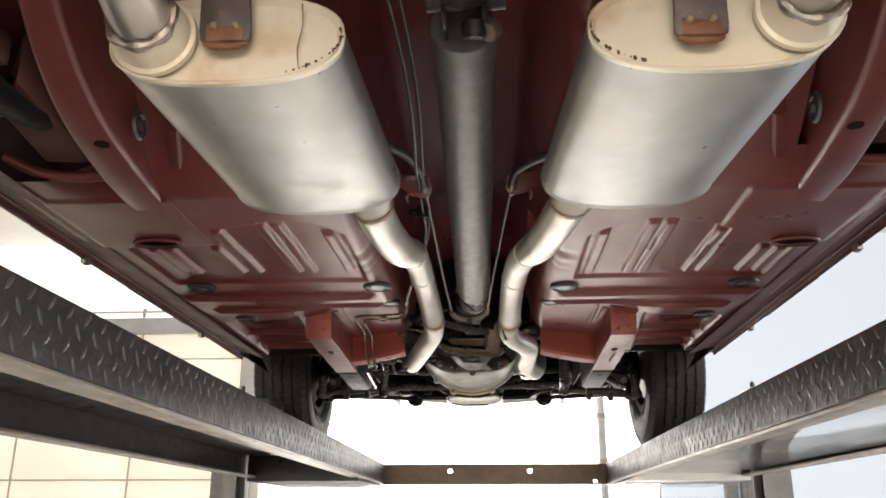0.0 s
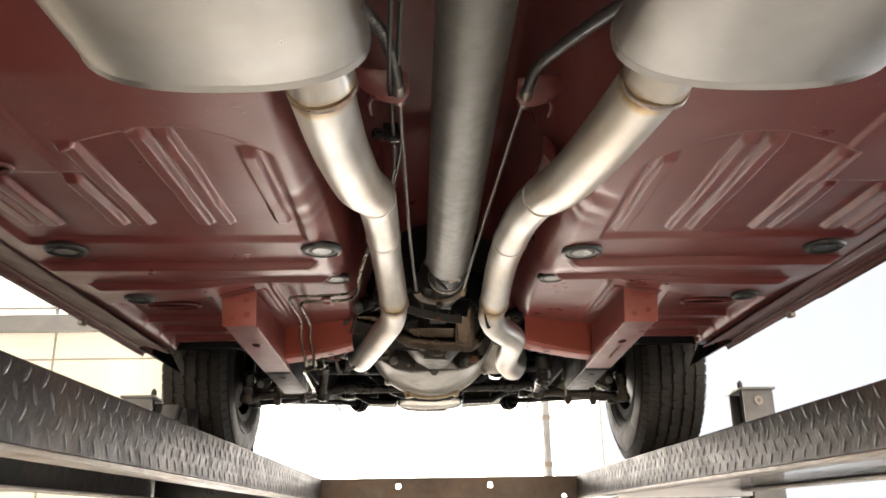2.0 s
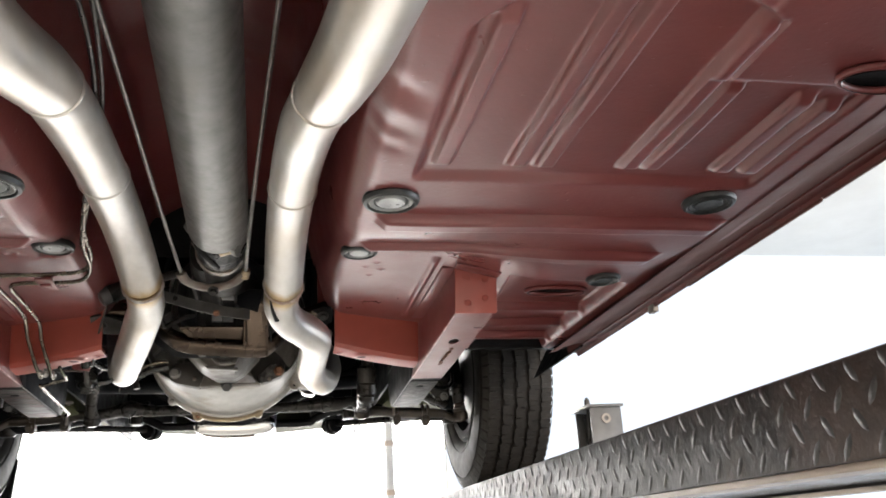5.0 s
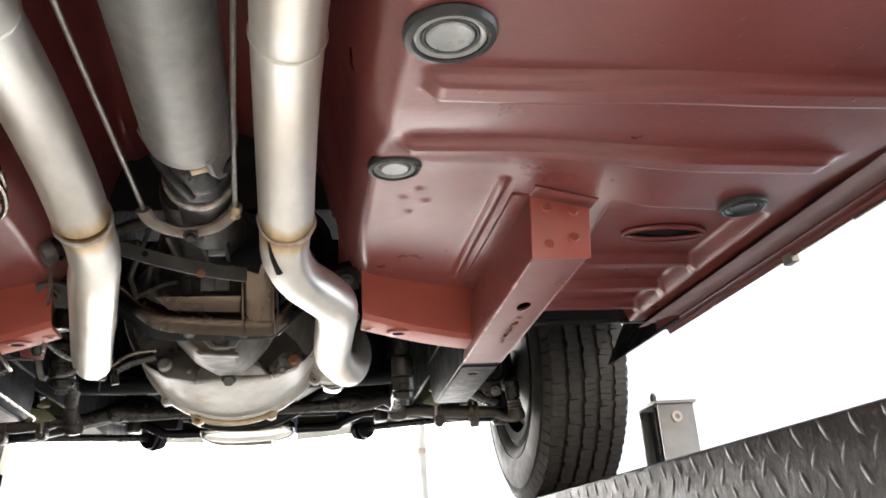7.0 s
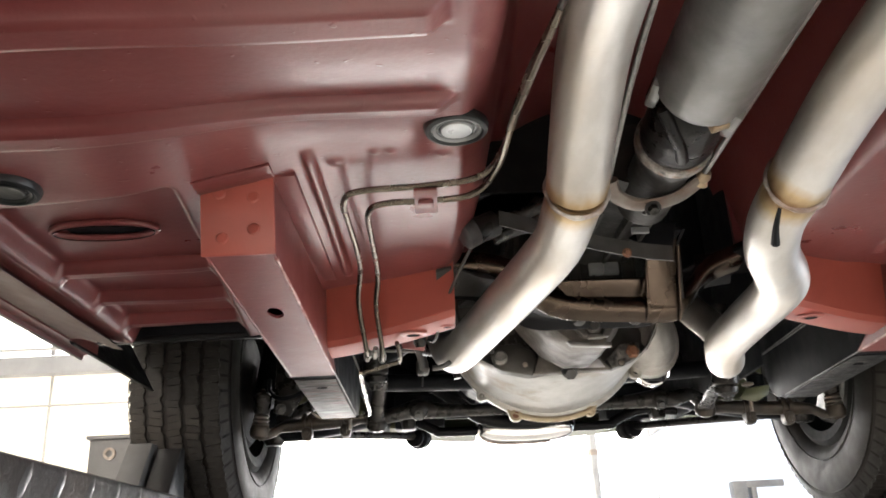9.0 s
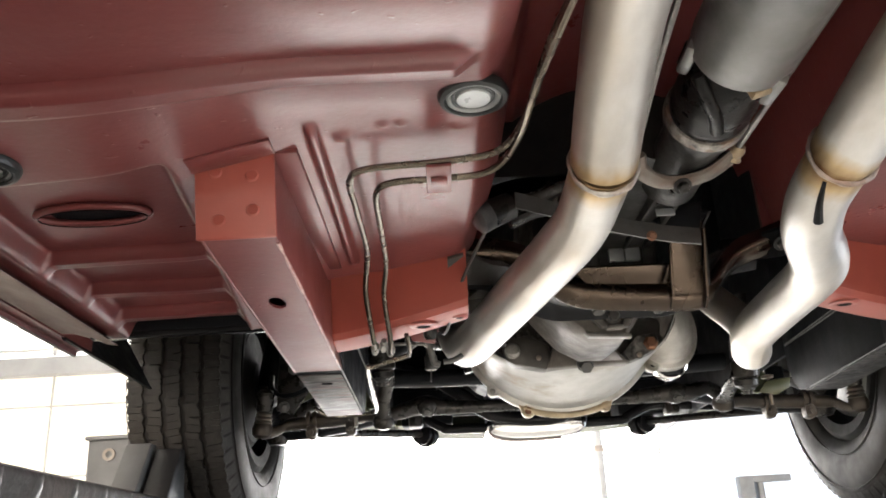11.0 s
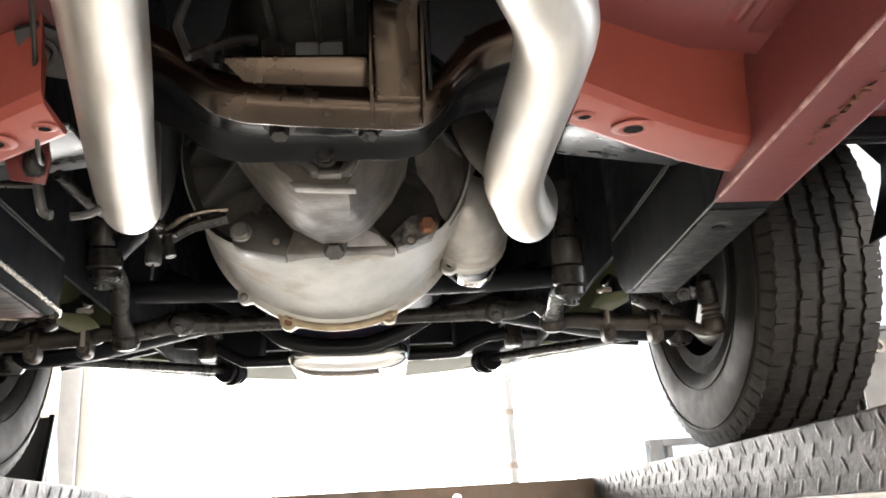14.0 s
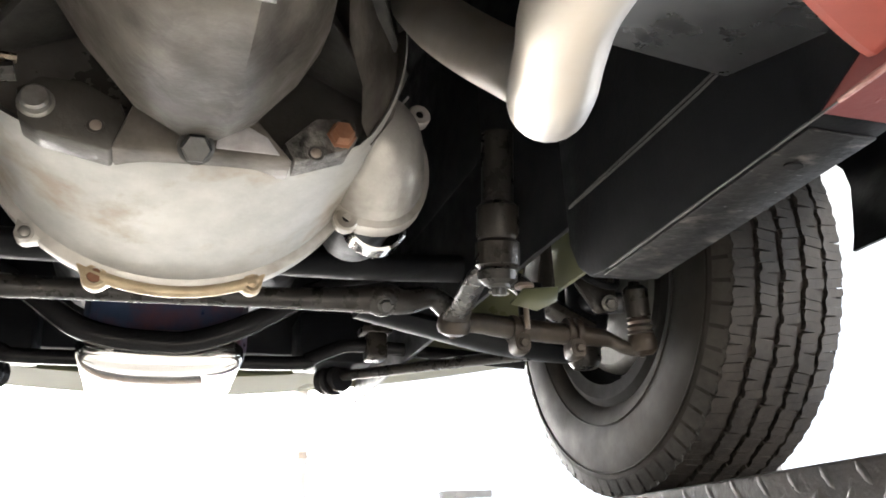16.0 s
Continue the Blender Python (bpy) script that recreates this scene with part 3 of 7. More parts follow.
prism(bm, [(-0.785, 2.84, TOP + 0.001), (-0.785, 3.005, TOP + 0.001), (-0.785, 2.985, 1.915), (-0.785, 2.955, 1.915)], (0.045, 0, 0), 0.004)
chock = finish("wheel_chock", bm, LIFTGREY, None, "dark grey steel wheel chock against a front tyre")
tagged(chock, category="wheel chock")
bm = B()
prism(bm, [(-0.735, 2.86, TOP + 0.001), (-0.735, 3.005, TOP + 0.001), (-0.735, 2.985, 1.905), (-0.735, 2.965, 1.905)], (0.045, 0, 0), 0.004)
part("side_plate", bm, LIFTBLACK, chock)

# ---- the car, seen from below ----
car = holder("car", (0, 1.5, TOP), "classic two-door car with red-primed underside raised on a lift", "car")


# floor pan: one pressed sheet with tunnel, ridges and steps
def ridge(d, half, high):
    return -high * smooth((half - np.abs(d)) / (half * 0.30))


def pan_height(x, y):
    ax = np.abs(x)
    front = smooth((y - 1.86) / 0.2)
    z = 1.986 + 0.034 * front * smooth((0.50 - ax) / 0.2) + 0.006 * front
    z = z + 0.16 * smooth((1.22 - y) / 0.32) * smooth((0.62 - ax) / 0.1)
    # pressed field between the curved edge and the cross ridges
    axs = np.where(x < 0, ax + 0.035, ax)
    edge = np.where(x < 0, 1.324, 1.346) + 0.45 * np.clip(axs - 0.37, 0, 1) + 6.5 * np.clip(0.33 - axs, 0, 1) ** 2 + 0.25 * np.clip(0.33 - axs, 0, 1)
    edge = np.maximum(edge, np.where(x < 0, 1.440, 1.484) * (ax > np.where(x < 0, 0.436, 0.474)))
    field = smooth((y - edge) / 0.009) * smooth((1.715 - y) / 0.02) * smooth((ax - np.where(x < 0, 0.203, 0.228)) / 0.012) * smooth((0.625 - ax) / 0.012)
    z = z + 0.0065 * field
    right = ((0.258, 1.405), (0.337, 1.355), (0.367, 1.358), (0.460, 1.388), (0.486, 1.482), (0.567, 1.50), (0.600, 1.508))
    left = ((0.232, 1.385), (0.312, 1.325), (0.341, 1.326), (0.424, 1.353), (0.459, 1.453), (0.549, 1.453), (0.580, 1.454))
    for sign, rows, stop_y in ((1, right, 1.685), (-1, left, 1.645)):
        for rx, ry in rows:
            run = smooth((y - ry) / 0.02) * smooth((stop_y - y) / 0.02) * (x * sign > 0)
            z = z + ridge(ax - rx + 0.015 * (y - 1.5), 0.0112, 0.0085) * run
    z = z + ridge(y - 1.822, 0.016, 0.013) * smooth((ax - 0.20) / 0.02) * smooth((0.655 - ax) / 0.03)
    z = z + ridge(y - 1.950, 0.016, 0.012) * smooth((ax - 0.195) / 0.02) * smooth((0.625 - ax) / 0.03)
    # footwell recess outside the rail, with two cross ridges
    rec = smooth((y - 2.07 - 0.3 * np.clip(ax - 0.45, 0, 1) * 0.4) / 0.022) * smooth((ax - 0.437 - 0.08 * (y - 2.05)) / 0.014) * smooth((0.640 - ax) / 0.014)
    z = z + 0.024 * rec
    for cy in (2.30, 2.405, 2.50):
        z = z + ridge(y - cy, 0.0115, 0.013) * rec
    z = z + ridge(ax - 0.325, 0.0055, 0.005) * smooth((y - 2.06) / 0.02) * smooth((2.4 - y) / 0.02)
    # outer edge up to the sill
    z = z + 0.012 * smooth((ax - 0.655) / 0.035)
    # tunnel
    half = 0.195 + 0.02 * smooth((y - 2.2) / 0.3)
    tall = 0.31 - 0.05 * smooth((y - 2.0) / 0.4)
    z = z + 0.045 * smooth((half - ax) / 0.05) + (tall - 0.045 - 3.2 * np.minimum(ax, 0.12) ** 2) * smooth((half - 0.022 - ax) / 0.062)
    z = np.minimum(z, 2.375 - 4.5 * np.minimum(ax, 0.14) ** 2)
    # lapped seam beside the field, wrinkles beside the tunnel, small dents
    z = z - 0.003 * smooth((np.where(x < 0, 1.440, 1.484) - y) / 0.004) * smooth((ax - 0.450) / 0.01) * smooth((y - 1.2) / 0.02)
    for wx, wy, h in ((0.186, 1.53, 0.0025), (0.19, 1.565, -0.002), (0.184, 1.60, 0.0025), (0.186, 1.635, 0.002), (0.21, 1.10, 0.012), (0.21, 0.98, -0.01), (0.2, 0.86, 0.012)):
        z = z + h * np.exp(-((ax - wx) / 0.03) ** 2 - ((y - wy - 0.6 * (ax - 0.2)) / 0.014) ** 2)
    for dx, dy, r in ((-0.302, 2.09, 0.007), (-0.268, 2.075, 0.004), (-0.254, 2.075, 0.004), (-0.208, 2.085, 0.005), (0.24, 2.10, 0.004), (0.25, 2.13, 0.004), (0.225, 2.12, 0.003), (0.235, 2.16, 0.003)):
        z = z - 0.0025 * np.exp(-((x - dx) ** 2 + (y - dy) ** 2) / r ** 2)
    # gentle oil-canning of the sheet
    z = z + 0.0012 * np.sin(9 * x + 4 * y) * np.sin(7 * y - 3 * x) + 0.0006 * np.sin(31 * x + 5) * np.sin(23 * y)
    return z


def pan():
    xs = np.linspace(-0.70, 0.70, 561)
    ys = np.linspace(-0.35, 2.545, 1000)
    X, Y = np.meshgrid(xs, ys)
    Z = pan_height(X, Y)
    verts = np.stack([X, Y, Z], -1).reshape(-1, 3)
    n = len(xs)
    i, j = np.meshgrid(np.arange(len(ys) - 1), np.arange(n - 1), indexing="ij")
    cx, cy = np.abs(X[:-1, :-1] + 0.00125), Y[:-1, :-1]
    keep = ~((cx < 0.37) & (cx > 0.165) & (cy > 2.43)) & ~((cx < 0.37) & (cy > 2.468)) & ~((cx > 0.5) & (cy < 1.13))
    a = (i * n + j)[keep]
    faces = np.stack([a, a + n, a + n + 1, a + 1], -1)
    me = bpy.data.meshes.new("floor_pan")
    me.from_pydata(verts.tolist(), [], faces.tolist())
    me.materials.append(RED)
    for p in me.polygons:
        p.use_smooth = True
    ob = new("floor_pan", me)
    ob.parent = car
    return tagged(ob, "pressed steel floor pan in semi-gloss red primer")


floor_pan = pan()
holder_shift(floor_pan)


def plug(x, y, r, tilt=0.0):
    """A rubber grommet with a grey steel face in the floor."""
    z = float(pan_height(np.array(x), np.array(y)))
    m = pose(x, y, z + 0.002, 180 + tilt, 0, 0)
    pale = PLUG_FACE if abs(x) < 0.4 else PLUG
    ring = part("floor_plug", lathe(B(), [(r, 0), (r * 1.04, 0.004), (r * 0.98, 0.0080), (r * 0.86, 0.0092), (r * 0.81, 0.0080), (r * 0.80, 0.004), (0, 0.004)], m, 32), PLUG, floor_pan, "black rubber floor plug")
    part("plug_rim", lathe(B(), [(r * 0.80, 0.0042), (r * 0.79, 0.0072), (r * 0.74, 0.0080), (r * 0.66, 0.0066), (r * 0.63, 0.0042)], m, 32), pale, ring)
    part("plug_seal", lathe(B(), [(r * 0.64, 0.0042), (r * 0.62, 0.0062), (r * 0.57, 0.0062), (r * 0.54, 0.0042)], m, 32), PLUG, ring)
    part("plug_face", lathe(B(), [(r * 0.54, 0.0042), (r * 0.53, 0.0066), (r * 0.48, 0.0078), (r * 0.30, 0.0072), (0, 0.0076)], m, 32), pale, ring)


for x, y, r in ((0.215, 1.762, 0.031), (-0.19, 1.745, 0.031), (0.208, 2.041, 0.026), (-0.197, 2.030, 0.026), (0.592, 1.748, 0.031), (-0.575, 1.735, 0.031), (0.584, 2.066, 0.026), (-0.566, 2.045, 0.026)):
    plug(x, y, r)


def oval_hole(x, y, z, a, b, fresh):
    """A lipped oval opening; a black cup paints the dark inside of the sill."""
    pts = [(x + a * math.cos(t), y + b * math.sin(t), z - 0.003) for t in np.linspace(0, 2 * math.pi, 29)]
    lip = part("drain_hole", tube(B(), pts, 0.0036, 10, 1, False), fresh, floor_pan, "oval hole with a raised lip")
    bm = B()
    rim = [bm.verts.new((x + a * 0.97 * math.cos(t), y + b * 0.97 * math.sin(t), z - 0.0075)) for t in np.linspace(0, 2 * math.pi, 28, endpoint=False)]
    deep = [bm.verts.new((v.co.x, v.co.y, z + 0.0)) for v in rim]
    for k in range(28):
        bm.faces.new((rim[k], rim[(k + 1) % 28], deep[(k + 1) % 28], deep[k]))
    bm.faces.new(deep)
    part("hole_inside", bm, BLACK, lip)


def floor_at(x, y):
    return float(pan_height(np.array(x), np.array(y)))


for x, y, a, b in ((0.556, 2.205, 0.052, 0.02), (-0.546, 2.195, 0.052, 0.02), (0.602, 1.458, 0.041, 0.020), (-0.547, 1.410, 0.042, 0.020)):
    oval_hole(x, y, floor_at(x, y) - 0.0005, a, b, RED)


# sills
def sill(s, lip):
    bm = B()
    sec = [(0.654, 1.9838), (0.668, 1.9865), (0.690, 1.9955), (0.715, 2.003), (0.731, 2.004), (0.731, 2.4), (0.702, 2.4), (0.702, 2.012), (0.690, 1.9985), (0.668, 1.9885)]
    prism(bm, [(s * a, -0.6, b) for a, b in sec], (0, 3.155, 0))
    ob = part("sill", bm, SILL if s > 0 else SILL_DUST_LIT, car, "dusty sill beside the floor pan")
    bm = B()
    sec = [(0.7315, 2.002), (0.745, 2.006), (0.752, 2.004), (0.7535, 1.999), (0.757, 1.999), (0.7585, 2.014), (0.785, 2.07), (0.81, 2.13), (0.81, 2.4), (0.7315, 2.4)]
    prism(bm, [(s * a, -0.6, b) for a, b in sec], (0, 3.255, 0))
    part("sill_skin", bm, RED, ob, "red outer skin of the sill with a pinched seam")
    rnd = random.Random(3)
    bm = B()
    y = -0.5
    while y < 2.55:
        run = rnd.uniform(0.2, 0.45)
        box(bm, min(s * 0.7535, s * 0.7575), max(s * 0.7535, s * 0.7575), y, min(y + run, 2.655), 1.9945 + rnd.uniform(0, 0.003), 1.9995, 0.0012)
        y += run + 0.004
    part("seam_flange", bm, lip, ob)
    for y in (1.55, 2.25):
        part("clip", box(B(), min(s * 0.750, s * 0.762), max(s * 0.750, s * 0.762), y, y + 0.022, 1.989, 2.003, 0.002), EDGE, ob)


sill(1, SILL)
# left lip takes pale EDGE: the light it catches is put into its colour
sill(-1, EDGE)


# front rails with their torque boxes
def rail(s, tip):
    x0, x1 = 0.361, 0.424
    a, b = min(s * x0, s * x1), max(s * x0, s * x1)
    bm = B()
    # red rear half: an upright back face, sides, and a bottom with an oval hole
    drop = lambda y: 1.953 - 0.036 * (y - 2.118)
    holed(bm, 2.118, 2.562, a, b, [(2.286, s * 0.392, 0.017, 0.0085)], 0.003, Matrix(((0, 1, 0, 0), (1, 0, 0, 0), (-0.036, 0, -1, 1.953 + 0.036 * 2.118), (0, 0, 0, 1))))
    for x in (x0, x1):
        xa, xb = min(s * x, s * (x - 0.003 if x == x1 else x + 0.003)), max(s * x, s * (x - 0.003 if x == x1 else x + 0.003))
        prism(bm, [(xa, 2.118, drop(2.118) - 0.0005), (xa, 2.562, drop(2.562) - 0.0005), (xa, 2.562, 2.12), (xa, 2.40, 2.06), (xa, 2.096, 2.04)], (xb - xa, 0, 0), 0.0012)
    box(bm, a, b, 2.12, 2.570, 2.03, 2.034)
    r = part("front_rail", bm, RED, car, "box-section front rail in red primer")
    bm = B()
    prism(bm, [(a - 0.0015, 2.1155, 1.9505), (a - 0.0015, 2.1195, 1.9505), (a - 0.0015, 2.099, 2.03), (a - 0.0015, 2.095, 2.03)], (b - a + 0.003, 0, 0), 0.0015)
    for dx, dz in ((0.018, 1.965), (0.046, 1.972), (0.046, 2.0), (0.016, 2.004)):
        lathe(bm, [(0.006, 0), (0.0045, 0.0012), (0, 0.0012)], pose(a + dx, 2.1165 - (dz - 1.9455) * 0.24 - 0.001, dz, 90), 12)
    part("end_cap", bm, RED_FRESH, r, "brighter red welded end cap")
    bm = B()
    za, zb = floor_at(a, 2.088) - 0.0025, floor_at(b, 2.088) - 0.0025
    prism(bm, [(a - 0.002, 2.074, za), (b + 0.002, 2.074, zb), (b + 0.002, 2.074, zb + 0.003), (a - 0.002, 2.074, za + 0.003)], (0, 0.026, 0.001), 0.0006)
    part("cap_flange", bm, RED, r)
    rnd = random.Random(51 if s > 0 else 52)
    # pale tube along the worn edge puts its highlight into the colour
    glint_way = [(s * (x0 + 0.0012), y, drop(y) + 0.0006) for y in np.linspace(2.135, 2.548, 16)]
    part("edge_glint", tube(B(), glint_way, [rnd.uniform(0.0010, 0.0024) for _ in glint_way], 8, 3), RED_GLINT, r, "worn lower edge, its highlight painted pale")
    if s > 0:
        rnd = random.Random(21)
        for k in range(9):
            bm = B()
            y0, w = 2.335 + k * 0.013 + rnd.uniform(-0.004, 0.004), rnd.uniform(0.0006, 0.0022)
            ring = [(a + 0.030 + rnd.uniform(0.0, 0.010) + w * (1 + math.cos(t)) * rnd.uniform(0.6, 1.2), y0 + rnd.uniform(0.003, 0.010) * math.sin(t), 1.9446) for t in np.linspace(0, 6.28, 9)[:-1]]
            prism(bm, [(x, y, drop(y) - 0.0010) for x, y, z in ring], (0, 0, 0.0006))
            part("paint_scrape", bm, RUST, r)
    # welded flange along the inner side
    bm = B()
    fx = s * 0.352
    prism(bm, [(fx - 0.011, 2.10, floor_at(s * 0.35, 2.1) - 0.003), (fx + 0.011, 2.10, floor_at(s * 0.35, 2.1) - 0.003), (fx + 0.011, 2.10, 2.03), (fx - 0.011, 2.10, 2.03)], (0, 0.3, 0.002), 0.001)
    part("weld_flange", bm, RED, r)
    # black front half with scuffed bottom, rounded at its end
    bm = B()
    prof = [(2.563, 1.9373), (2.846, 1.9285), (2.872, 1.932), (2.892, 1.948), (2.905, 1.975), (2.905, 2.3), (2.563, 2.3)]
    prism(bm, [(a, p, q) for p, q in prof], (b - a, 0, 0), 0.003)
    prism(bm, [(s * (x0 - 0.0016), 2.562, 1.9378), (s * (x0 - 0.0016), 2.574, 1.9372), (s * (x0 - 0.0016), 2.574, 2.3), (s * (x0 - 0.0016), 2.505, 2.3), (s * (x0 - 0.0016), 2.505, 1.966)], (s * 0.0014, 0, 0))
    fr = part("rail_nose", bm, BLACK, r, "black painted front end of a rail")
    part("rail_slot", lathe(B(), [(0.010, 0.0), (0.010, 0.0012), (0, 0.0014)], pose(s * 0.389, 2.622, 1.9328, 180) @ Matrix.Diagonal((0.75, 0.5, 1, 1)), 16), VOID, fr)
    bm = B()
    prism(bm, [(a + 0.003, 2.578, 1.9345), (a + 0.003, 2.850, 1.9262), (a + 0.003, 2.850, 1.9282), (a + 0.003, 2.578, 1.9365)], (b - a - 0.006, 0, 0), 0.0008)
    part("scuffed_bottom", bm, tip, fr, "scraped bottom of a rail")
    edge_way = [(s * (x0 + 0.0008), y, 1.9372 - 0.0312 * (y - 2.572)) for y in np.linspace(2.50, 2.835, 12)]
    rnd = random.Random(31 if s > 0 else 32)
    part("worn_edge", tube(B(), edge_way, [rnd.uniform(0.0007, 0.0015) for _ in edge_way], 8, 2), BARE_EDGE, fr, "paint worn to bare steel along the edge")
    for k in range(26):
        y, u = rnd.uniform(2.60, 2.84), rnd.uniform(0.006, 0.056)
        part("paint_chip", lathe(B(), [(rnd.uniform(0.0005, 0.0014), 0.0), (0, 0.0004)], pose(s * (x0 + u), y, 1.9336 - 0.0305 * (y - 2.578), 180) @ Matrix.Diagonal((rnd.uniform(0.6, 2.6), rnd.uniform(0.5, 1.1), 1, 1)), 7), BARE_EDGE, fr)


# brace between a rail and the tunnel: an upright face and a bottom lip with holes
def brace(s):
    bm = B()
    n = 15
    rings = []
    for k in range(n):
        t = k / (n - 1)
        x = 0.362 - t * 0.165
        u = (0.362 - x) / 0.175
        yb = 2.466 - 0.082 * u ** 1.15
        zb = 1.952 + 0.015 * u ** 1.5
        zt = 2.030 + 0.010 * u
        rings.append([(s * x, yb - 0.020, zt + 0.012), (s * x, yb - 0.017, zt + 0.002), (s * x, yb - 0.012, zt - 0.004), (s * x, yb - 0.006, zt - 0.030), (s * x, yb - 0.003, zb + 0.020), (s * x, yb, zb + 0.008), (s * x, yb + 0.006, zb + 0.001), (s * x, yb + 0.014, zb - 0.001), (s * x, yb + 0.048, zb - 0.003), (s * x, yb + 0.054, zb - 0.001), (s * x, yb + 0.055, zb + 0.003), (s * x, yb + 0.007, zb + 0.005), (s * x, yb + 0.004, zt), (s * x, yb - 0.006, zt + 0.012)])
    loft(bm, rings)
    br = part("toe_brace", bm, RED_FRESH, car, "bright red pressed brace between rail and tunnel", 20)
    for x, y, r in ((0.250, 2.440, 0.0095), (0.207, 2.426, 0.0052)):
        t = (0.362 - x) / 0.175
        z = 1.952 + 0.015 * t ** 1.5 - 0.0035
        m = pose(s * x, y, z, 180)
        h = part("brace_hole", lathe(B(), [(r * 1.9, -0.0012), (r * 1.5, -0.0002), (r * 1.08, 0.0002), (r * 0.9, -0.0006), (r * 0.9, -0.004), (0, -0.004)], m @ Matrix.Diagonal((1, 0.8, 1, 1)), 24), RED_FRESH, br)
        part("hole_inside", lathe(B(), [(r * 0.92, 0.0003), (0, 0.0005)], m @ Matrix.Diagonal((0.95, 0.75, 1, 1)), 20), VOID, h)
    bm = B()
    rim = []
    for k in range(n):
        t = k / (n - 1)
        rim.append((s * (0.362 - t * 0.165), 2.440 - 0.082 * t ** 1.15, 2.030 + 0.010 * t))
    part("toe_seam", tube(bm, rim, 0.005, 8, 1), RED, br)
    return br


for s, tip in ((1, SCUFFED), (-1, SCRAPED)):
    rail(s, tip)
    brace(s)


# ---- exhaust ----
def oval(cx, cz, y, a, b, n=40, p=2.5):
    """A fattened ellipse in the x-z plane."""
    out = []
    for k in range(n):
        t = 2 * math.pi * k / n
        c, s = math.cos(t), math.sin(t)
        out.append((cx + a * math.copysign(abs(c) ** (2 / p), c), y, cz + b * math.copysign(abs(s) ** (2 / p), s)))
    return out


def muffler(s, rear, front, inlet, outlet):
    """An oval muffler along y; rear and front are centres of its ends."""
    a, b = 0.124, 0.051
    bm = B()
    secs = []
    for t in np.linspace(0, 1, 9):
        c = [rear[i] + (front[i] - rear[i]) * t for i in range(3)]
        secs.append(oval(c[0], c[2], c[1], a, b))
    loft(bm, secs, cap=False)
    shell = part("muffler", bm, MUFFLER, car, "bright oval steel muffler")
    for (cx, cy, cz), d in ((rear, -1), (front, 1)):
        bm = B()
        loft(bm, [oval(cx, cz, cy + d * dy, a * k, b * k2) for dy, k, k2 in ((-0.006, 1.002, 1.004), (0.003, 1.012, 1.025), (0.005, 0.995, 0.99), (0.001, 0.965, 0.93), (-0.004, 0.94, 0.88), (-0.004, 0.4, 0.4))])
        end = part("end_plate", bm, MUFFLER_END_LIT if d < 0 else MUFFLER, shell, "crimped oval end plate")
    inner = -s
    rnd = random.Random(40 + s)
    for k in range(34):
        t = rnd.uniform(-1.0, 0.2)
        p = (rear[0] + inner * a * 0.985 * math.cos(t), rear[1] - 0.0045, rear[2] + b * 0.96 * math.sin(t))
        part("soot_spot", lathe(B(), [(rnd.uniform(0.0006, 0.0018), 0), (0.0004, 0.0008), (0, 0.0009)], pose(*p, 90) @ Matrix.Diagonal((rnd.uniform(0.6, 1.6), rnd.uniform(0.6, 2.0), 1, 1)), 8), SOOT, shell)
    drip = [(rear[0] + inner * 0.078, rear[1] - 0.0018, rear[2] + 0.044), (rear[0] + inner * 0.080, rear[1] - 0.0022, rear[2] + 0.015), (rear[0] + inner * 0.076, rear[1] - 0.0022, rear[2] - 0.012), (rear[0] + inner * 0.078, rear[1] - 0.003, rear[2] - 0.034)]
    if s < 0:
        part("rust_drip", tube(B(), drip, [0.0010, 0.0006, 0.0009, 0.0005], 6, 4), RIM_LIP, shell, "thin rust run")
    # rear neck and tail pipe that climbs over the axle
    x, y, z = inlet
    bm = B()
    lathe(bm, [(0.046, -0.002), (0.0455, 0.004), (0.041, 0.006), (0.040, 0.014), (0.0365, 0.026), (0.033, 0.032)], pose(x, y, z, 90), 28)
    part("rear_neck", bm, MUFFLER_END_LIT, shell)
    bm = B()
    tube(bm, [(x, y - 0.02, z), (x, y - 0.07, z + 0.012), (x - 0.004 * s, y - 0.12, z + 0.06), (x, y - 0.2, z + 0.16), (x, y - 0.42, z + 0.24)], 0.031, 20, 6)
    tail = part("tail_pipe", bm, ALU, car, "bare steel tail pipe climbing over the axle")
    bm = B()
    tube(bm, [(x + 0.033 * math.cos(t), y - 0.036, z + 0.033 * math.sin(t)) for t in np.linspace(0, 2 * math.pi, 25)], [0.0055 + 0.0018 * math.sin(7 * t) for t in np.linspace(0, 6.28, 25)], 8, 2, False)
    part("weld_bead", bm, WELD, tail)
    # hanger bracket on the rear end
    hx = -0.2165 if s < 0 else 0.270
    dz = 0.0 if s < 0 else -0.010
    y, z = rear[1] - 0.006, rear[2] + dz
    bm = B()
    prism(bm, [(hx - 0.027, y, z + 0.003), (hx - 0.027, y, z - 0.004), (hx - 0.019, y, z - 0.010), (hx + 0.019, y, z - 0.010), (hx + 0.027, y, z - 0.004), (hx + 0.027, y, z + 0.003), (hx + 0.026, y - 0.012, z + 0.06), (hx - 0.026, y - 0.012, z + 0.06)], (0, -0.006, 0), 0.002)
    hang = part("hanger_bracket", bm, SCORCHED, shell, "dark hanger bracket with rusty weld")
    bm = B()
    prism(bm, [(hx - 0.020, y - 0.0078, z + 0.012), (hx - 0.019, y - 0.0072, z - 0.008), (hx + 0.019, y - 0.0072, z - 0.008), (hx + 0.020, y - 0.0078, z + 0.012)], (0, -0.001, 0), 0.0004)
    part("rusty_band", bm, RUST, hang)
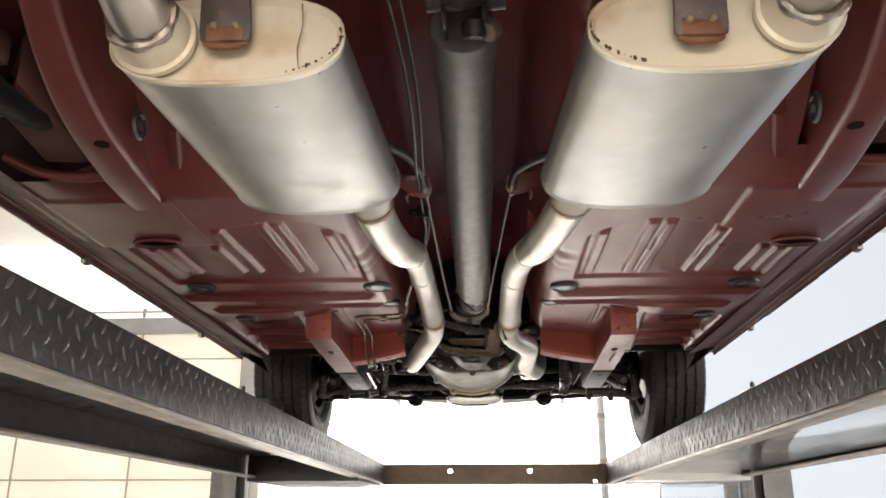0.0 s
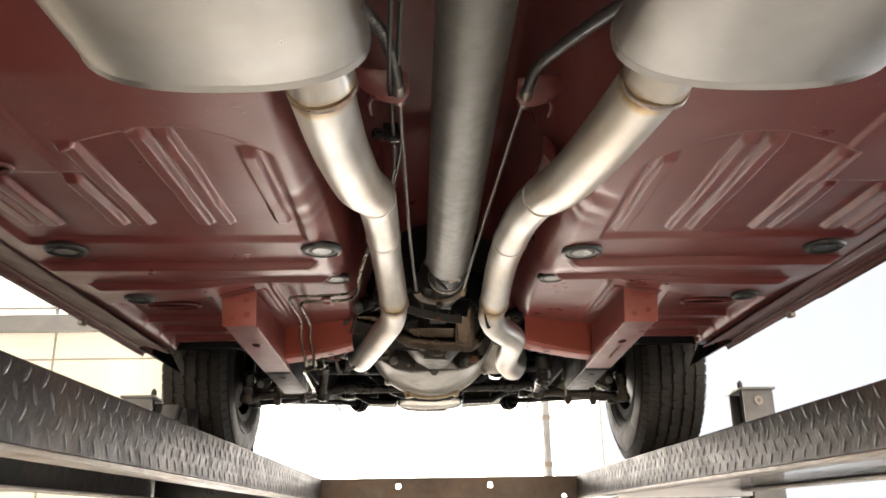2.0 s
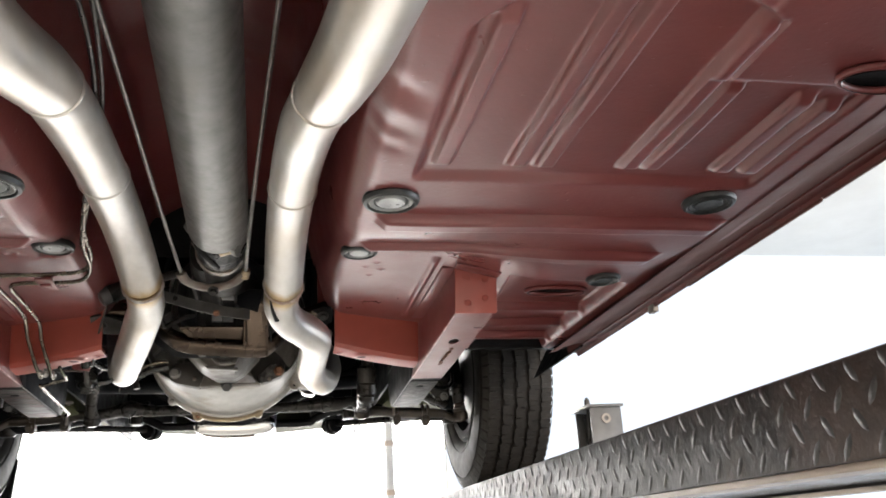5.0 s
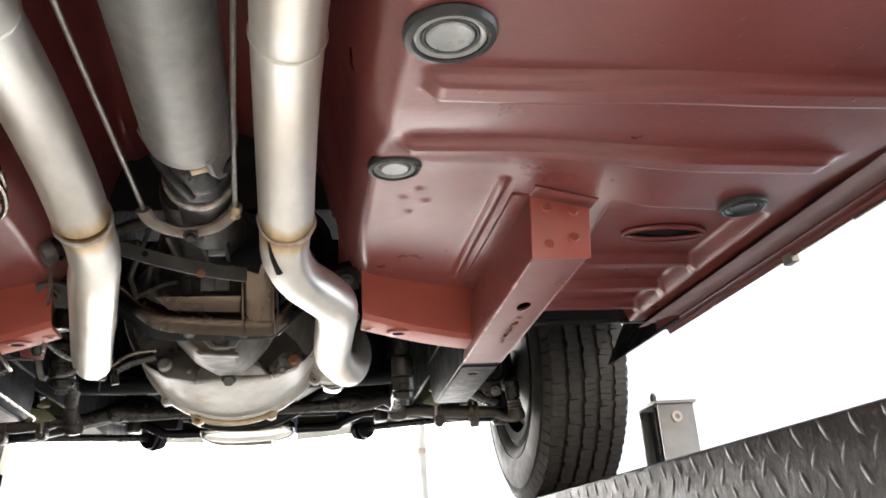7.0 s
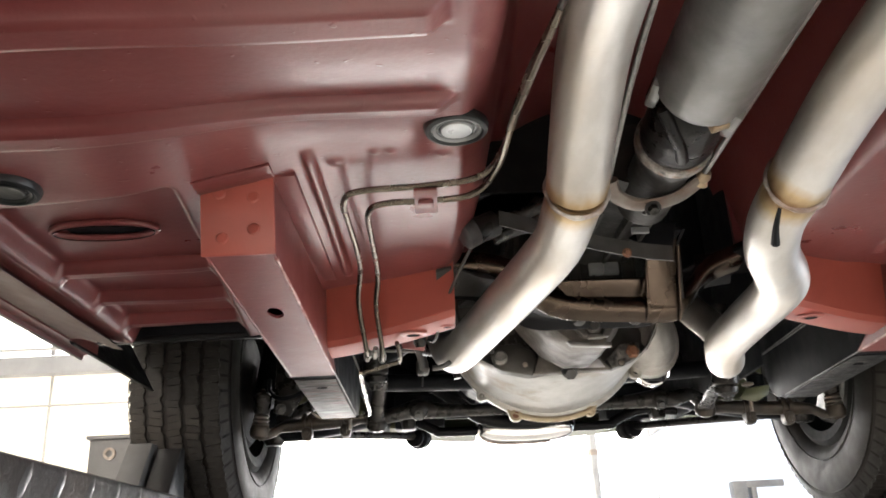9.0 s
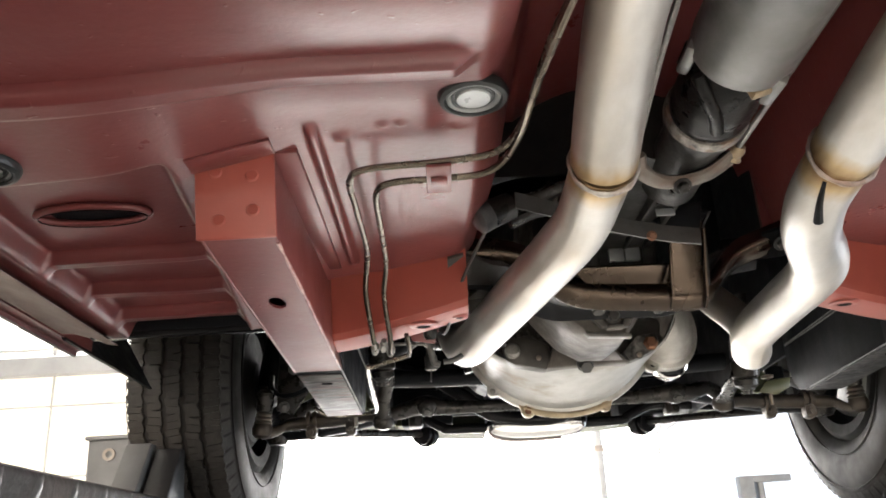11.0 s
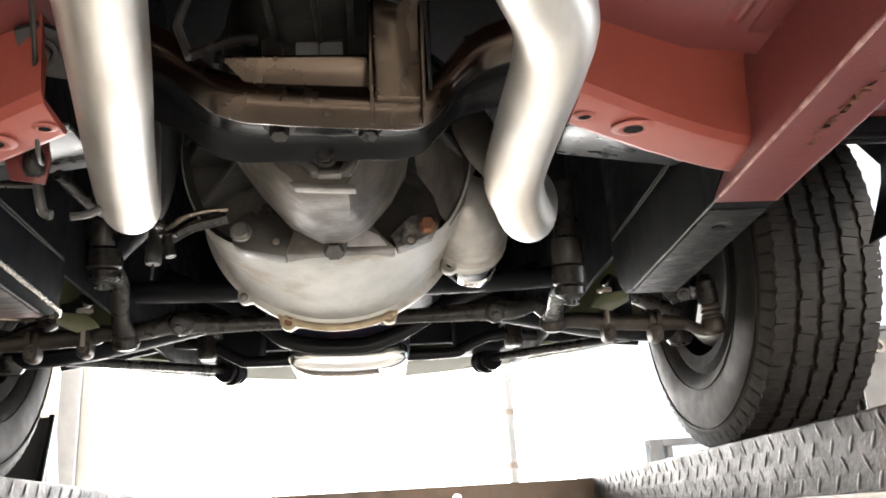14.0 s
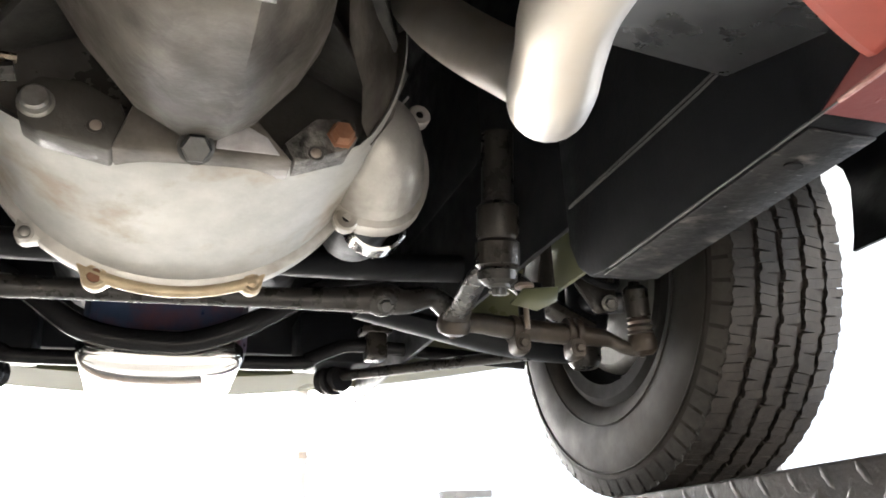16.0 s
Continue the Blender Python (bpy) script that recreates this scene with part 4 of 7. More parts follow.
    for dx in (-0.0115, 0.0115):
        part("rivet", lathe(B(), [(0, 0.004), (0.0026, 0.0036), (0.0040, 0.002), (0.0044, 0), (0, 0)], pose(hx + dx, y - 0.0088, z + 0.009, 90), 12), RIM_LIP, hang)
    bm = B()
    tube(bm, [(hx - 0.022, y - 0.003, z - 0.008), (hx - 0.010, y - 0.005, z - 0.0125), (hx + 0.012, y - 0.005, z - 0.0125), (hx + 0.022, y - 0.003, z - 0.008)], [0.003, 0.0048, 0.0044, 0.003], 8, 4)
    part("weld_bead", bm, RUST, hang)
    bm = B()
    box(bm, hx - 0.018, hx + 0.018, y - 0.026, y - 0.014, z + 0.05, z + 0.13, 0.003)
    part("strap", bm, BLACK, hang)
    # front neck with its weld ring
    x, y, z = outlet
    return shell


def pipe_run(name, points, radii, material, label, welds):
    bm = B()
    tube(bm, points, radii, 24, 7)
    ob = part(name, bm, material, car, label)
    way = [Vector(p) for p in points]
    for at, direction, r in welds:
        d = Vector(direction).normalized()
        side = d.cross(Vector((0, 0, 1))).normalized()
        up = side.cross(d)
        ring = [Vector(at) + side * r * math.cos(t) + up * r * math.sin(t) for t in np.linspace(0, 2 * math.pi, 29)]
        part("weld_bead", tube(B(), ring, [0.0026 + 0.0011 * math.sin(23 * t) * math.sin(3 * t + 1) for t in np.linspace(0, 6.28, 29)], 8, 3, False), WELD, ob)
    return ob


# left side
muffler(-1, (-0.218, 0.755, 1.980), (-0.202, 1.150, 1.984), (-0.295, 0.752, 1.985), (-0.13, 1.15, 1.972))
pipe_run("exhaust_collar", [(-0.134, 1.115, 1.986), (-0.129, 1.148, 1.976), (-0.126, 1.170, 1.967), (-0.123, 1.188, 1.9595)], [0.029, 0.0305, 0.0322, 0.0318], ALU, "bare steel muffler outlet collar", [((-0.1228, 1.189, 1.959), (0.1, 1, -0.2), 0.0308)])
LP = [(-0.126, 1.178, 1.960), (-0.122, 1.31, 1.963), (-0.115, 1.42, 1.972), (-0.110, 1.475, 1.979), (-0.101, 1.545, 1.996), (-0.0985, 1.58, 2.004), (-0.098, 1.64, 2.014), (-0.0985, 1.72, 2.024), (-0.099, 1.82, 2.030), (-0.0985, 1.93, 2.029), (-0.095, 2.02, 2.012), (-0.092, 2.09, 1.991)]
pipe_run("exhaust_pipe", LP, [0.0305, 0.0305, 0.0305, 0.0305, 0.0300, 0.0272, 0.0280, 0.0275, 0.0274, 0.0272, 0.0272, 0.0275], ALU, "long bare aluminised exhaust pipe", [((-0.092, 2.094, 1.990), (0, 1, -0.04), 0.0272)])
pipe_run("down_pipe", [(-0.092, 2.09, 1.990), (-0.0935, 2.14, 1.984), (-0.098, 2.18, 1.975), (-0.108, 2.22, 1.970), (-0.137, 2.35, 1.968), (-0.165, 2.47, 1.966), (-0.186, 2.565, 1.966), (-0.196, 2.615, 1.972), (-0.205, 2.65, 1.992), (-0.213, 2.675, 2.03), (-0.222, 2.70, 2.10)], [0.0262, 0.0262, 0.0258, 0.0268, 0.0275, 0.0275, 0.0275, 0.0275, 0.0272, 0.027, 0.027], ALU, "bare aluminised down pipe to the engine", [])
def crimps(points, at, r):
    """Slight swaged rings where a pipe was sleeved and bent."""
    for k in at:
        p, q = Vector(points[k]), Vector(points[k + 1])
        d = (q - p).normalized()
        side = d.cross(Vector((0, 0, 1))).normalized()
        up = side.cross(d)
        ring = [p + side * r * math.cos(t) + up * r * math.sin(t) for t in np.linspace(0, 2 * math.pi, 33)]
        part("swage_ring", tube(B(), ring, 0.0016, 8, 1, False), ALU, car)


crimps(LP, (5, 8), 0.0276)
# right side
muffler(1, (0.283, 0.755, 1.980), (0.257, 1.150, 1.984), (0.372, 0.752, 1.992), (0.18, 1.15, 1.972))
pipe_run("exhaust_collar", [(0.190, 1.115, 1.986), (0.185, 1.148, 1.977), (0.181, 1.170, 1.968), (0.178, 1.188, 1.961)], [0.029, 0.0305, 0.0322, 0.0318], ALU, "bare steel muffler outlet collar", [((0.1778, 1.189, 1.9605), (-0.1, 1, -0.2), 0.0308)])
RP = [(0.179, 1.178, 1.962), (0.165, 1.31, 1.968), (0.153, 1.42, 1.978), (0.146, 1.475, 1.984), (0.136, 1.545, 1.997), (0.130, 1.58, 2.004), (0.121, 1.64, 2.012), (0.114, 1.72, 2.018), (0.109, 1.82, 2.021), (0.1055, 1.93, 2.018), (0.1035, 2.02, 2.004), (0.1025, 2.09, 1.988)]
pipe_run("exhaust_pipe", RP, [0.0305, 0.0305, 0.0305, 0.0305, 0.0300, 0.0272, 0.0280, 0.0275, 0.0274, 0.0272, 0.0272, 0.0275], ALU, "long bare aluminised exhaust pipe", [((0.1025, 2.094, 1.988), (0, 1, -0.05), 0.0272)])
pipe_run("down_pipe", [(0.1025, 2.09, 1.988), (0.100, 2.125, 1.979), (0.101, 2.155, 1.970), (0.114, 2.200, 1.962), (0.139, 2.248, 1.959), (0.155, 2.285, 1.957), (0.1595, 2.325, 1.954), (0.1590, 2.40, 1.950), (0.1588, 2.47, 1.946), (0.1615, 2.512, 1.943), (0.171, 2.545, 1.9395), (0.180, 2.572, 1.9385), (0.189, 2.597, 1.942), (0.198, 2.616, 1.955), (0.204, 2.634, 1.978), (0.199, 2.660, 2.006), (0.183, 2.690, 2.040), (0.168, 2.72, 2.078), (0.160, 2.75, 2.12)], [0.0262, 0.0258, 0.0255, 0.0262, 0.0278, 0.0278, 0.0262, 0.0262, 0.0264, 0.0262, 0.0252, 0.0262, 0.0258, 0.0240, 0.0232, 0.0240, 0.0242, 0.024, 0.024], ALU, "bent aluminised down pipe with an elbow", [])
crimps(RP, (5, 8), 0.0276)
bm = B()
tube(bm, [(0.085, 2.098, 1.9665), (0.088, 2.120, 1.9575), (0.094, 2.142, 1.949)], [0.002, 0.003, 0.0045], 8, 4)
part("rubber_strap", bm, BLACK, car)

# ---- driveshaft, coupling, parking brake ----
bm = B()
m = look((0.0128, 2.030, 2.0543), (0.030, 0.6, 2.098)) @ pose(0, 0, 0, 180)
lathe(bm, [(0.036, -0.010), (0.0405, -0.004), (0.0415, 0.004), (0.0415, 1.114), (0.0412, 1.124), (0.038, 1.1245), (0.0, 1.1230)], m, 36)
shaft = part("driveshaft", bm, SHAFT, car, "grey steel driveshaft down the tunnel")
# fork of the shaft, black joint between the forks, slip yoke into the seal
for a in (152, 332):
    mm = m @ pose(0, 0, 0, 0, 0, a)
    bm = B()
    prof = [(-0.026, 0.006), (0.026, 0.006), (0.023, -0.020), (0.016, -0.040), (0.008, -0.050), (-0.008, -0.050), (-0.016, -0.040), (-0.023, -0.020)]
    prism(bm, [mm @ Vector((0.029, u, v)) for u, v in prof], (mm.to_3x3() @ Vector((0.0105, 0, 0))), 0.003)
    part("shaft_fork", bm, SHAFT, shaft)
    part("joint_cup", lathe(B(), [(0, 0.004), (0.009, 0.004), (0.0125, 0.001), (0.0125, -0.012), (0, -0.012)], mm @ pose(0, 0, -0.034) @ pose(0.037, 0, 0, 0, 90, 0), 20), GREASE_BLACK, shaft)
bm = B()
lathe(bm, [(0, -0.004), (0.020, -0.006), (0.031, -0.016), (0.0345, -0.034), (0.0345, -0.060), (0.0355, -0.066), (0.0335, -0.074), (0.0355, -0.082), (0.034, -0.094), (0.030, -0.100), (0.027, -0.110), (0, -0.112)], m, 32)
part("slip_yoke", bm, GREASE_BLACK, shaft, "black greasy slip yoke")
for a in (62, 242):
    mm = m @ pose(0, 0, 0, 0, 0, a)
    bm = B()
    tube(bm, [mm @ Vector((0.031, 0.012, -0.074)), mm @ Vector((0.034, 0.004, -0.05)), mm @ Vector((0.033, -0.010, -0.030)), mm @ Vector((0.028, -0.022, -0.018))], 0.006, 10, 3)
    part("yoke_arm", bm, GREASE_BLACK, shaft)
part("seal_ring", lathe(B(), [(0.030, -0.092), (0.0365, -0.093), (0.0375, -0.097), (0.0370, -0.104), (0.033, -0.106), (0.030, -0.104)], m, 32), WORN_BRIGHT, shaft, "worn bright seal ring with rust")
part("seal_housing", lathe(B(), [(0.026, -0.104), (0.033, -0.108), (0.033, -0.120), (0.029, -0.126), (0.029, -0.23), (0, -0.23)], m, 28), CASTDIM, shaft)
bm = B()
box(bm, 0.028, 0.0405, -0.010, 0.010, -0.016, -0.006, 0.002, m @ pose(0, 0, 0, 0, 0, 108))
part("balance_weight", bm, RIM_LIP, shaft, "tan balance weight")
bm = B()
arc = [(-0.048, 2.155, 2.026), (-0.042, 2.172, 2.020), (-0.024, 2.186, 2.015), (-0.003, 2.190, 2.014), (0.024, 2.184, 2.018), (0.045, 2.170, 2.029)]
tube(bm, arc, 0.0085, 10, 5, True, 0.6)
equal = part("brake_equaliser", bm, WORN_IRON, car, "curved steel parking brake equaliser")
bm = B()
tube(bm, [(-0.002, 2.182, 2.008), (0.002, 2.21, 2.018), (0.012, 2.34, 2.055)], 0.005, 8, 3)
bolt(bm, (-0.002, 2.183, 2.007), (0, -0.5, -0.8), 0.0055, 0.006)
part("pull_rod", bm, GREASY, equal)
part("cable_end", lathe(B(), [(0, 0.010), (0.006, 0.009), (0.0075, 0.003), (0.0055, -0.002), (0.0075, -0.006), (0, -0.009)], pose(0.046, 2.168, 2.029, 60, 20, 0), 10), RIM_LIP, equal, "brass coloured cable end")
for points, s in (([(-0.048, 2.157, 2.028), (-0.056, 1.95, 2.05), (-0.060, 1.55, 2.068), (-0.061, 1.40, 2.074)], -1), ([(0.046, 2.166, 2.031), (0.060, 1.95, 2.05), (0.088, 1.60, 2.088), (0.099, 1.46, 2.10)], 1)):
    end = points[-1]
    part("brake_cable", tube(B(), points, 0.0028, 8, 4), CABLE, car, "thin steel parking brake cable")
    bm = B()
    n = 150
    ex, ey, ez = end
    if s < 0:
        ctl = [(ex, ey, ez), (ex - 0.006, ey - 0.05, ez + 0.01), (ex - 0.018, ey - 0.12, ez + 0.005), (ex - 0.05, ey - 0.2, ez - 0.005), (ex - 0.11, ey - 0.27, ez + 0.005), (ex - 0.17, ey - 0.32, ez + 0.03)]
    else:
        ctl = [(ex, ey, ez), (0.106, 1.40, 2.100), (0.128, 1.30, 2.075), (0.153, 1.17, 2.030), (0.20, 1.10, 2.02), (0.30, 1.03, 2.03)]
    way = spline(ctl, 26)
    tube(bm, way, [0.0062 + 0.0013 * (k % 2) for k in range(len(way))], 10, 1)
    part("cable_conduit", bm, CONDUIT, car, "grey spiral cable conduit")
    bm = B()
    lathe(bm, [(0, 0.01), (0.007, 0.01), (0.009, 0.0), (0.009, -0.03), (0, -0.03)], pose(ex, ey + 0.004, ez, 90), 14)
    part("cable_ferrule", bm, WELD, car)
    bm = B()
    flag = [(ex - s * 0.013, ey + 0.010, ez - 0.004), (ex - s * 0.006, ey + 0.014, ez - 0.013), (ex + s * 0.008, ey + 0.016, ez - 0.015), (ex + s * 0.026, ey + 0.014, ez - 0.010), (ex + s * 0.045, ey + 0.010, ez + 0.004), (ex + s * 0.055, ey + 0.006, ez + 0.03), (ex - s * 0.01, ey + 0.002, ez + 0.02)]
    prism(bm, flag, (0, 0.0025, 0.001), 0.0008)
    part("cable_bracket", bm, RED, car, "red bracket for a parking brake cable")
    bm = B()
    tube(bm, [(ex + s * 0.030, ey + 0.012, ez - 0.007), (ex + s * 0.036, ey + 0.03, ez - 0.006), (ex + s * 0.036, ey + 0.065, ez - 0.002)], 0.0028, 8, 3)
    part("bracket_leg", bm, RED, car)
    bm = B()
    yy = ey + 0.08
    prism(bm, [(s * 0.128, yy, 2.05), (s * 0.142, yy, 2.03), (s * 0.142, yy + 0.10, 2.03), (s * 0.128, yy + 0.10, 2.05)], (s * 0.003, 0, 0.03), 0.002)
    part("tunnel_rib", bm, RED, car)

# brake and fuel lines along the tunnel and the toe board
def line(points, material=None, r=0.0031):
    return part("fluid_line", tube(B(), points, r, 8, 6), material or LINE, car, "steel fluid line clipped to the floor")


zf = lambda x, y, d=0.007: floor_at(x, y) - d
line([(-0.075, 0.55, 2.12), (-0.050, 0.85, 2.10), (-0.047, 1.10, 2.088), (-0.060, 1.35, 2.082), (-0.062, 1.46, 2.075), (-0.064, 1.56, 2.066), (-0.085, 1.72, 2.060), (-0.12, 1.86, 2.035)], LINE_DARK, 0.0026)
line([(-0.12, 1.86, 2.035), (-0.146, 1.96, 2.02), (-0.156, 2.06, 2.017), (-0.175, 2.104, 2.012), (-0.22, 2.115, 2.010), (-0.285, 2.122, 2.010), (-0.302, 2.14, 2.008), (-0.303, 2.2, 2.008), (-0.303, 2.31, 2.005), (-0.312, 2.38, 1.985), (-0.310, 2.44, 1.948), (-0.310, 2.475, 1.94)])
line([(-0.095, 0.55, 2.12), (-0.062, 0.85, 2.09), (-0.058, 1.10, 2.078), (-0.070, 1.35, 2.075), (-0.071, 1.46, 2.065), (-0.074, 1.60, 2.056), (-0.095, 1.74, 2.05), (-0.13, 1.88, 2.024)], LINE_DARK, 0.0026)
line([(-0.13, 1.88, 2.024), (-0.152, 1.99, 2.010), (-0.160, 2.08, 2.010), (-0.180, 2.128, 2.006), (-0.22, 2.136, 2.004), (-0.262, 2.138, 2.004), (-0.280, 2.155, 2.003), (-0.283, 2.22, 2.003), (-0.285, 2.33, 2.0), (-0.292, 2.39, 1.98), (-0.290, 2.45, 1.945), (-0.292, 2.485, 1.937)])
line([(-0.270, 2.43, 1.945), (-0.268, 2.455, 1.937), (-0.270, 2.482, 1.934), (-0.276, 2.491, 1.934), (-0.318, 2.538, 1.934), (-0.326, 2.550, 1.934), (-0.333, 2.70, 1.932), (-0.338, 2.82, 1.930), (-0.342, 2.845, 1.930), (-0.352, 2.862, 1.930), (-0.39, 2.872, 1.930), (-0.426, 2.862, 1.932), (-0.44, 2.84, 1.94)])
bm = B()
for x, y in ((-0.31, 2.475), (-0.292, 2.487), (-0.299, 2.462)):
    lathe(bm, [(0, 0.010), (0.0036, 0.010), (0.0036, 0.005), (0.0052, 0.004), (0.0052, -0.006), (0.0036, -0.007), (0.0036, -0.011), (0, -0.011)], pose(x, y, 1.942, 70, 0, 8), 6)
part("line_union", bm, BOLT, car, "steel unions of fluid lines")
bm = B()
box(bm, -0.2355, -0.2145, 2.098, 2.150, 1.997, 2.0, 0.001)
box(bm, -0.232, -0.218, 2.118, 2.130, 1.9935, 2.012, 0.001)
part("line_clip", bm, RED, car, "red line clip on the toe board")
bm = B()
box(bm, -0.085, -0.062, 1.505, 1.515, 2.055, 2.08, 0.002)
bolt(bm, (-0.09, 1.51, 2.066), (0, -0.5, -1), 0.007, 0.006)
part("line_clamp", bm, GREASY, car)

# ---- gearbox and crossmember ----
bm = B()
gx = -0.006


def case_ring(y, low, wide_l, wide_r, chin_l, chin_r, lift=0.0):
    """A section of the case: narrow chin, bowl-shaped cheeks, upright sides, fuller on the left."""
    cheeks = ((0.44, 0.019), (0.74, 0.058), (0.94, 0.092), (1.0, 0.125), (0.95, 0.19), (0.6, 0.23))
    right = [(gx + max(chin_r, wide_r * k), y, low + h * (0.80 if k < 0.8 else 0.85) + lift) for k, h in cheeks]
    leftward = [(gx - max(chin_l, wide_l * k), y, low + h + lift) for k, h in cheeks]
    return [(gx - chin_l * 0.7, y, low), (gx + chin_r * 0.7, y, low)] + right + leftward[::-1]


# tail housing, then the angular case that widens towards the bell
bm = B()
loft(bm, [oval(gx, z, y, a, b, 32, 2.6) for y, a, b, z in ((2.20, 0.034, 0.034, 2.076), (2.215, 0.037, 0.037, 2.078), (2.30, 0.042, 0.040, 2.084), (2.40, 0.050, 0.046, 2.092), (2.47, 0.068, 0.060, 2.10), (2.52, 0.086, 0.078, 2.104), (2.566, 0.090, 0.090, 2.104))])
gearbox = part("gearbox", bm, CASTDIM, car, "cast aluminium gearbox with oily grime and shade in its dark colour", 30)
bm = B()
loft(bm, [case_ring(2.566, 1.9665, 0.098, 0.046, 0.030, 0.028), case_ring(2.572, 1.9640, 0.101, 0.049, 0.032, 0.030), case_ring(2.60, 1.9632, 0.106, 0.062, 0.032, 0.030), case_ring(2.65, 1.9635, 0.111, 0.082, 0.030, 0.028), case_ring(2.70, 1.9645, 0.113, 0.088, 0.026, 0.025), case_ring(2.74, 1.9700, 0.110, 0.088, 0.022, 0.022), case_ring(2.768, 1.9800, 0.102, 0.085, 0.018, 0.018), case_ring(2.80, 1.9960, 0.094, 0.080, 0.014, 0.014)])
part("case_body", bm, GEARCASE, gearbox, "brown-grey angular gear case, wiped clean below", 40)
bm = B()
prism(bm, [(-0.066, 2.7770, 1.9705), (0.064, 2.7770, 1.9740), (0.030, 2.7715, 2.010), (-0.053, 2.7715, 2.006)], (0, 0.036, 0), 0.003)
part("case_foot", bm, GEARCASE, gearbox, "foot of the case on the bell housing")
# machined ledge at the rear of the case, dark channel behind it, forked rib with a pale end
part("case_ledge", prism(B(), [(-0.040, 2.561, 1.9700), (-0.034, 2.561, 1.9640), (0.0225, 2.561, 1.9605), (0.0225, 2.561, 1.9660), (-0.034, 2.561, 1.9700)], (0, 0.012, 0), 0.0010), LEDGE, gearbox, "machined ledge of the case")
for x0, x1, z0, z1 in ((-0.046, -0.012, 2.012, 1.972), (0.034, 0.012, 2.012, 1.972)):
    bm = B()
    prism(bm, [(x0 - 0.007, 2.548, z0), (x0 + 0.007, 2.548, z0), (x1 + 0.006, 2.548, z1), (x1 - 0.006, 2.548, z1)], (0, 0.012, 0), 0.002)
    part("forked_rib", bm, CAST_DARK, gearbox)
part("rib_end", box(B(), -0.012, 0.0095, 2.545, 2.556, 1.9690, 1.9745, 0.0012), LEDGE, gearbox, "pale machined end of a rib")
part("rib_bolt", bolt(B(), (-0.004, 2.540, 1.985), (0, -1, -0.2), 0.0075, 0.008, 1.4), GREASY, gearbox)
# sloping flank between the case and the starter lobe
bm = B()
loft(bm, [[(0.078, 2.640, 2.085), (0.083, 2.665, 2.052), (0.088, 2.690, 2.030), (0.100, 2.70, 2.10)], [(0.100, 2.700, 2.088), (0.106, 2.715, 2.058), (0.108, 2.735, 2.022), (0.125, 2.75, 2.10)], [(0.130, 2.760, 2.074), (0.128, 2.768, 2.050), (0.118, 2.780, 2.016), (0.150, 2.79, 2.10)], [(0.160, 2.812, 2.066), (0.152, 2.808, 2.040), (0.132, 2.806, 2.010), (0.175, 2.83, 2.10)]])
part("case_flank", bm, GEARCASE, gearbox, "sloping cast flank beside the case", 50)
cx, cz = -0.015, 2.116


def bell_ring(y, r, flare, n=72):
    """A ring round y whose radius grows towards both sides."""
    out = []
    for k in range(n):
        t = 2 * math.pi * k / n
        d = r + flare * min(0.62, math.sin(t) ** 2)
        out.append((cx + d * math.sin(t), y, cz - d * math.cos(t)))
    return out


M = pose(cx, 2.78, cz, -90)
bm = B()
loft(bm, [bell_ring(*r) for r in ((2.7935, 0.1425, 0.056), (2.797, 0.1455, 0.055), (2.812, 0.1495, 0.050), (2.86, 0.1585, 0.034), (2.92, 0.1705, 0.014), (2.966, 0.1790, 0.003), (2.985, 0.1805, 0.0))], cap=False)
bell = part("bell_housing", bm, COVER, car, "pale cast aluminium bell housing with stains", 30)
# darker tone than the bell skin, with recess shade in the colour
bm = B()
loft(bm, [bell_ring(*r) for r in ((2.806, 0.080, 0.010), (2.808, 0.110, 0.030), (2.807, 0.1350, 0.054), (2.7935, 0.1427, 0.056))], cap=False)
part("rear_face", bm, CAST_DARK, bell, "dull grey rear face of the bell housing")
# bare wiped patch below the case, beside the drain plug
bm = B()
prism(bm, [(0.006, 2.7752, 1.9775), (0.054, 2.7760, 1.9770), (0.044, 2.7738, 1.9900), (0.026, 2.7722, 1.9985), (0.008, 2.7735, 1.9900)], (0, 0.003, 0.0), 0.0010)
part("wiped_patch", bm, WIPED, bell, "bare wiped casting")
bm = B()
lathe(bm, [(0.1785, 0.186), (0.1845, 0.188), (0.1885, 0.1915), (0.1895, 0.199), (0.1885, 0.207), (0.178, 0.2085)], M, 96)
lip = part("bell_flange", bm, CAST, bell, "rounded cast flange of the bell housing")
bm = B()
arc = [(cx + 0.1888 * math.sin(t), 2.9715, cz - 0.1888 * math.cos(t)) for t in np.linspace(-0.40, 0.42, 24)]
tube(bm, arc, 0.0058, 10, 1)
part("oily_edge", bm, RIM_LIP, lip, "flange edge yellowed by oil")


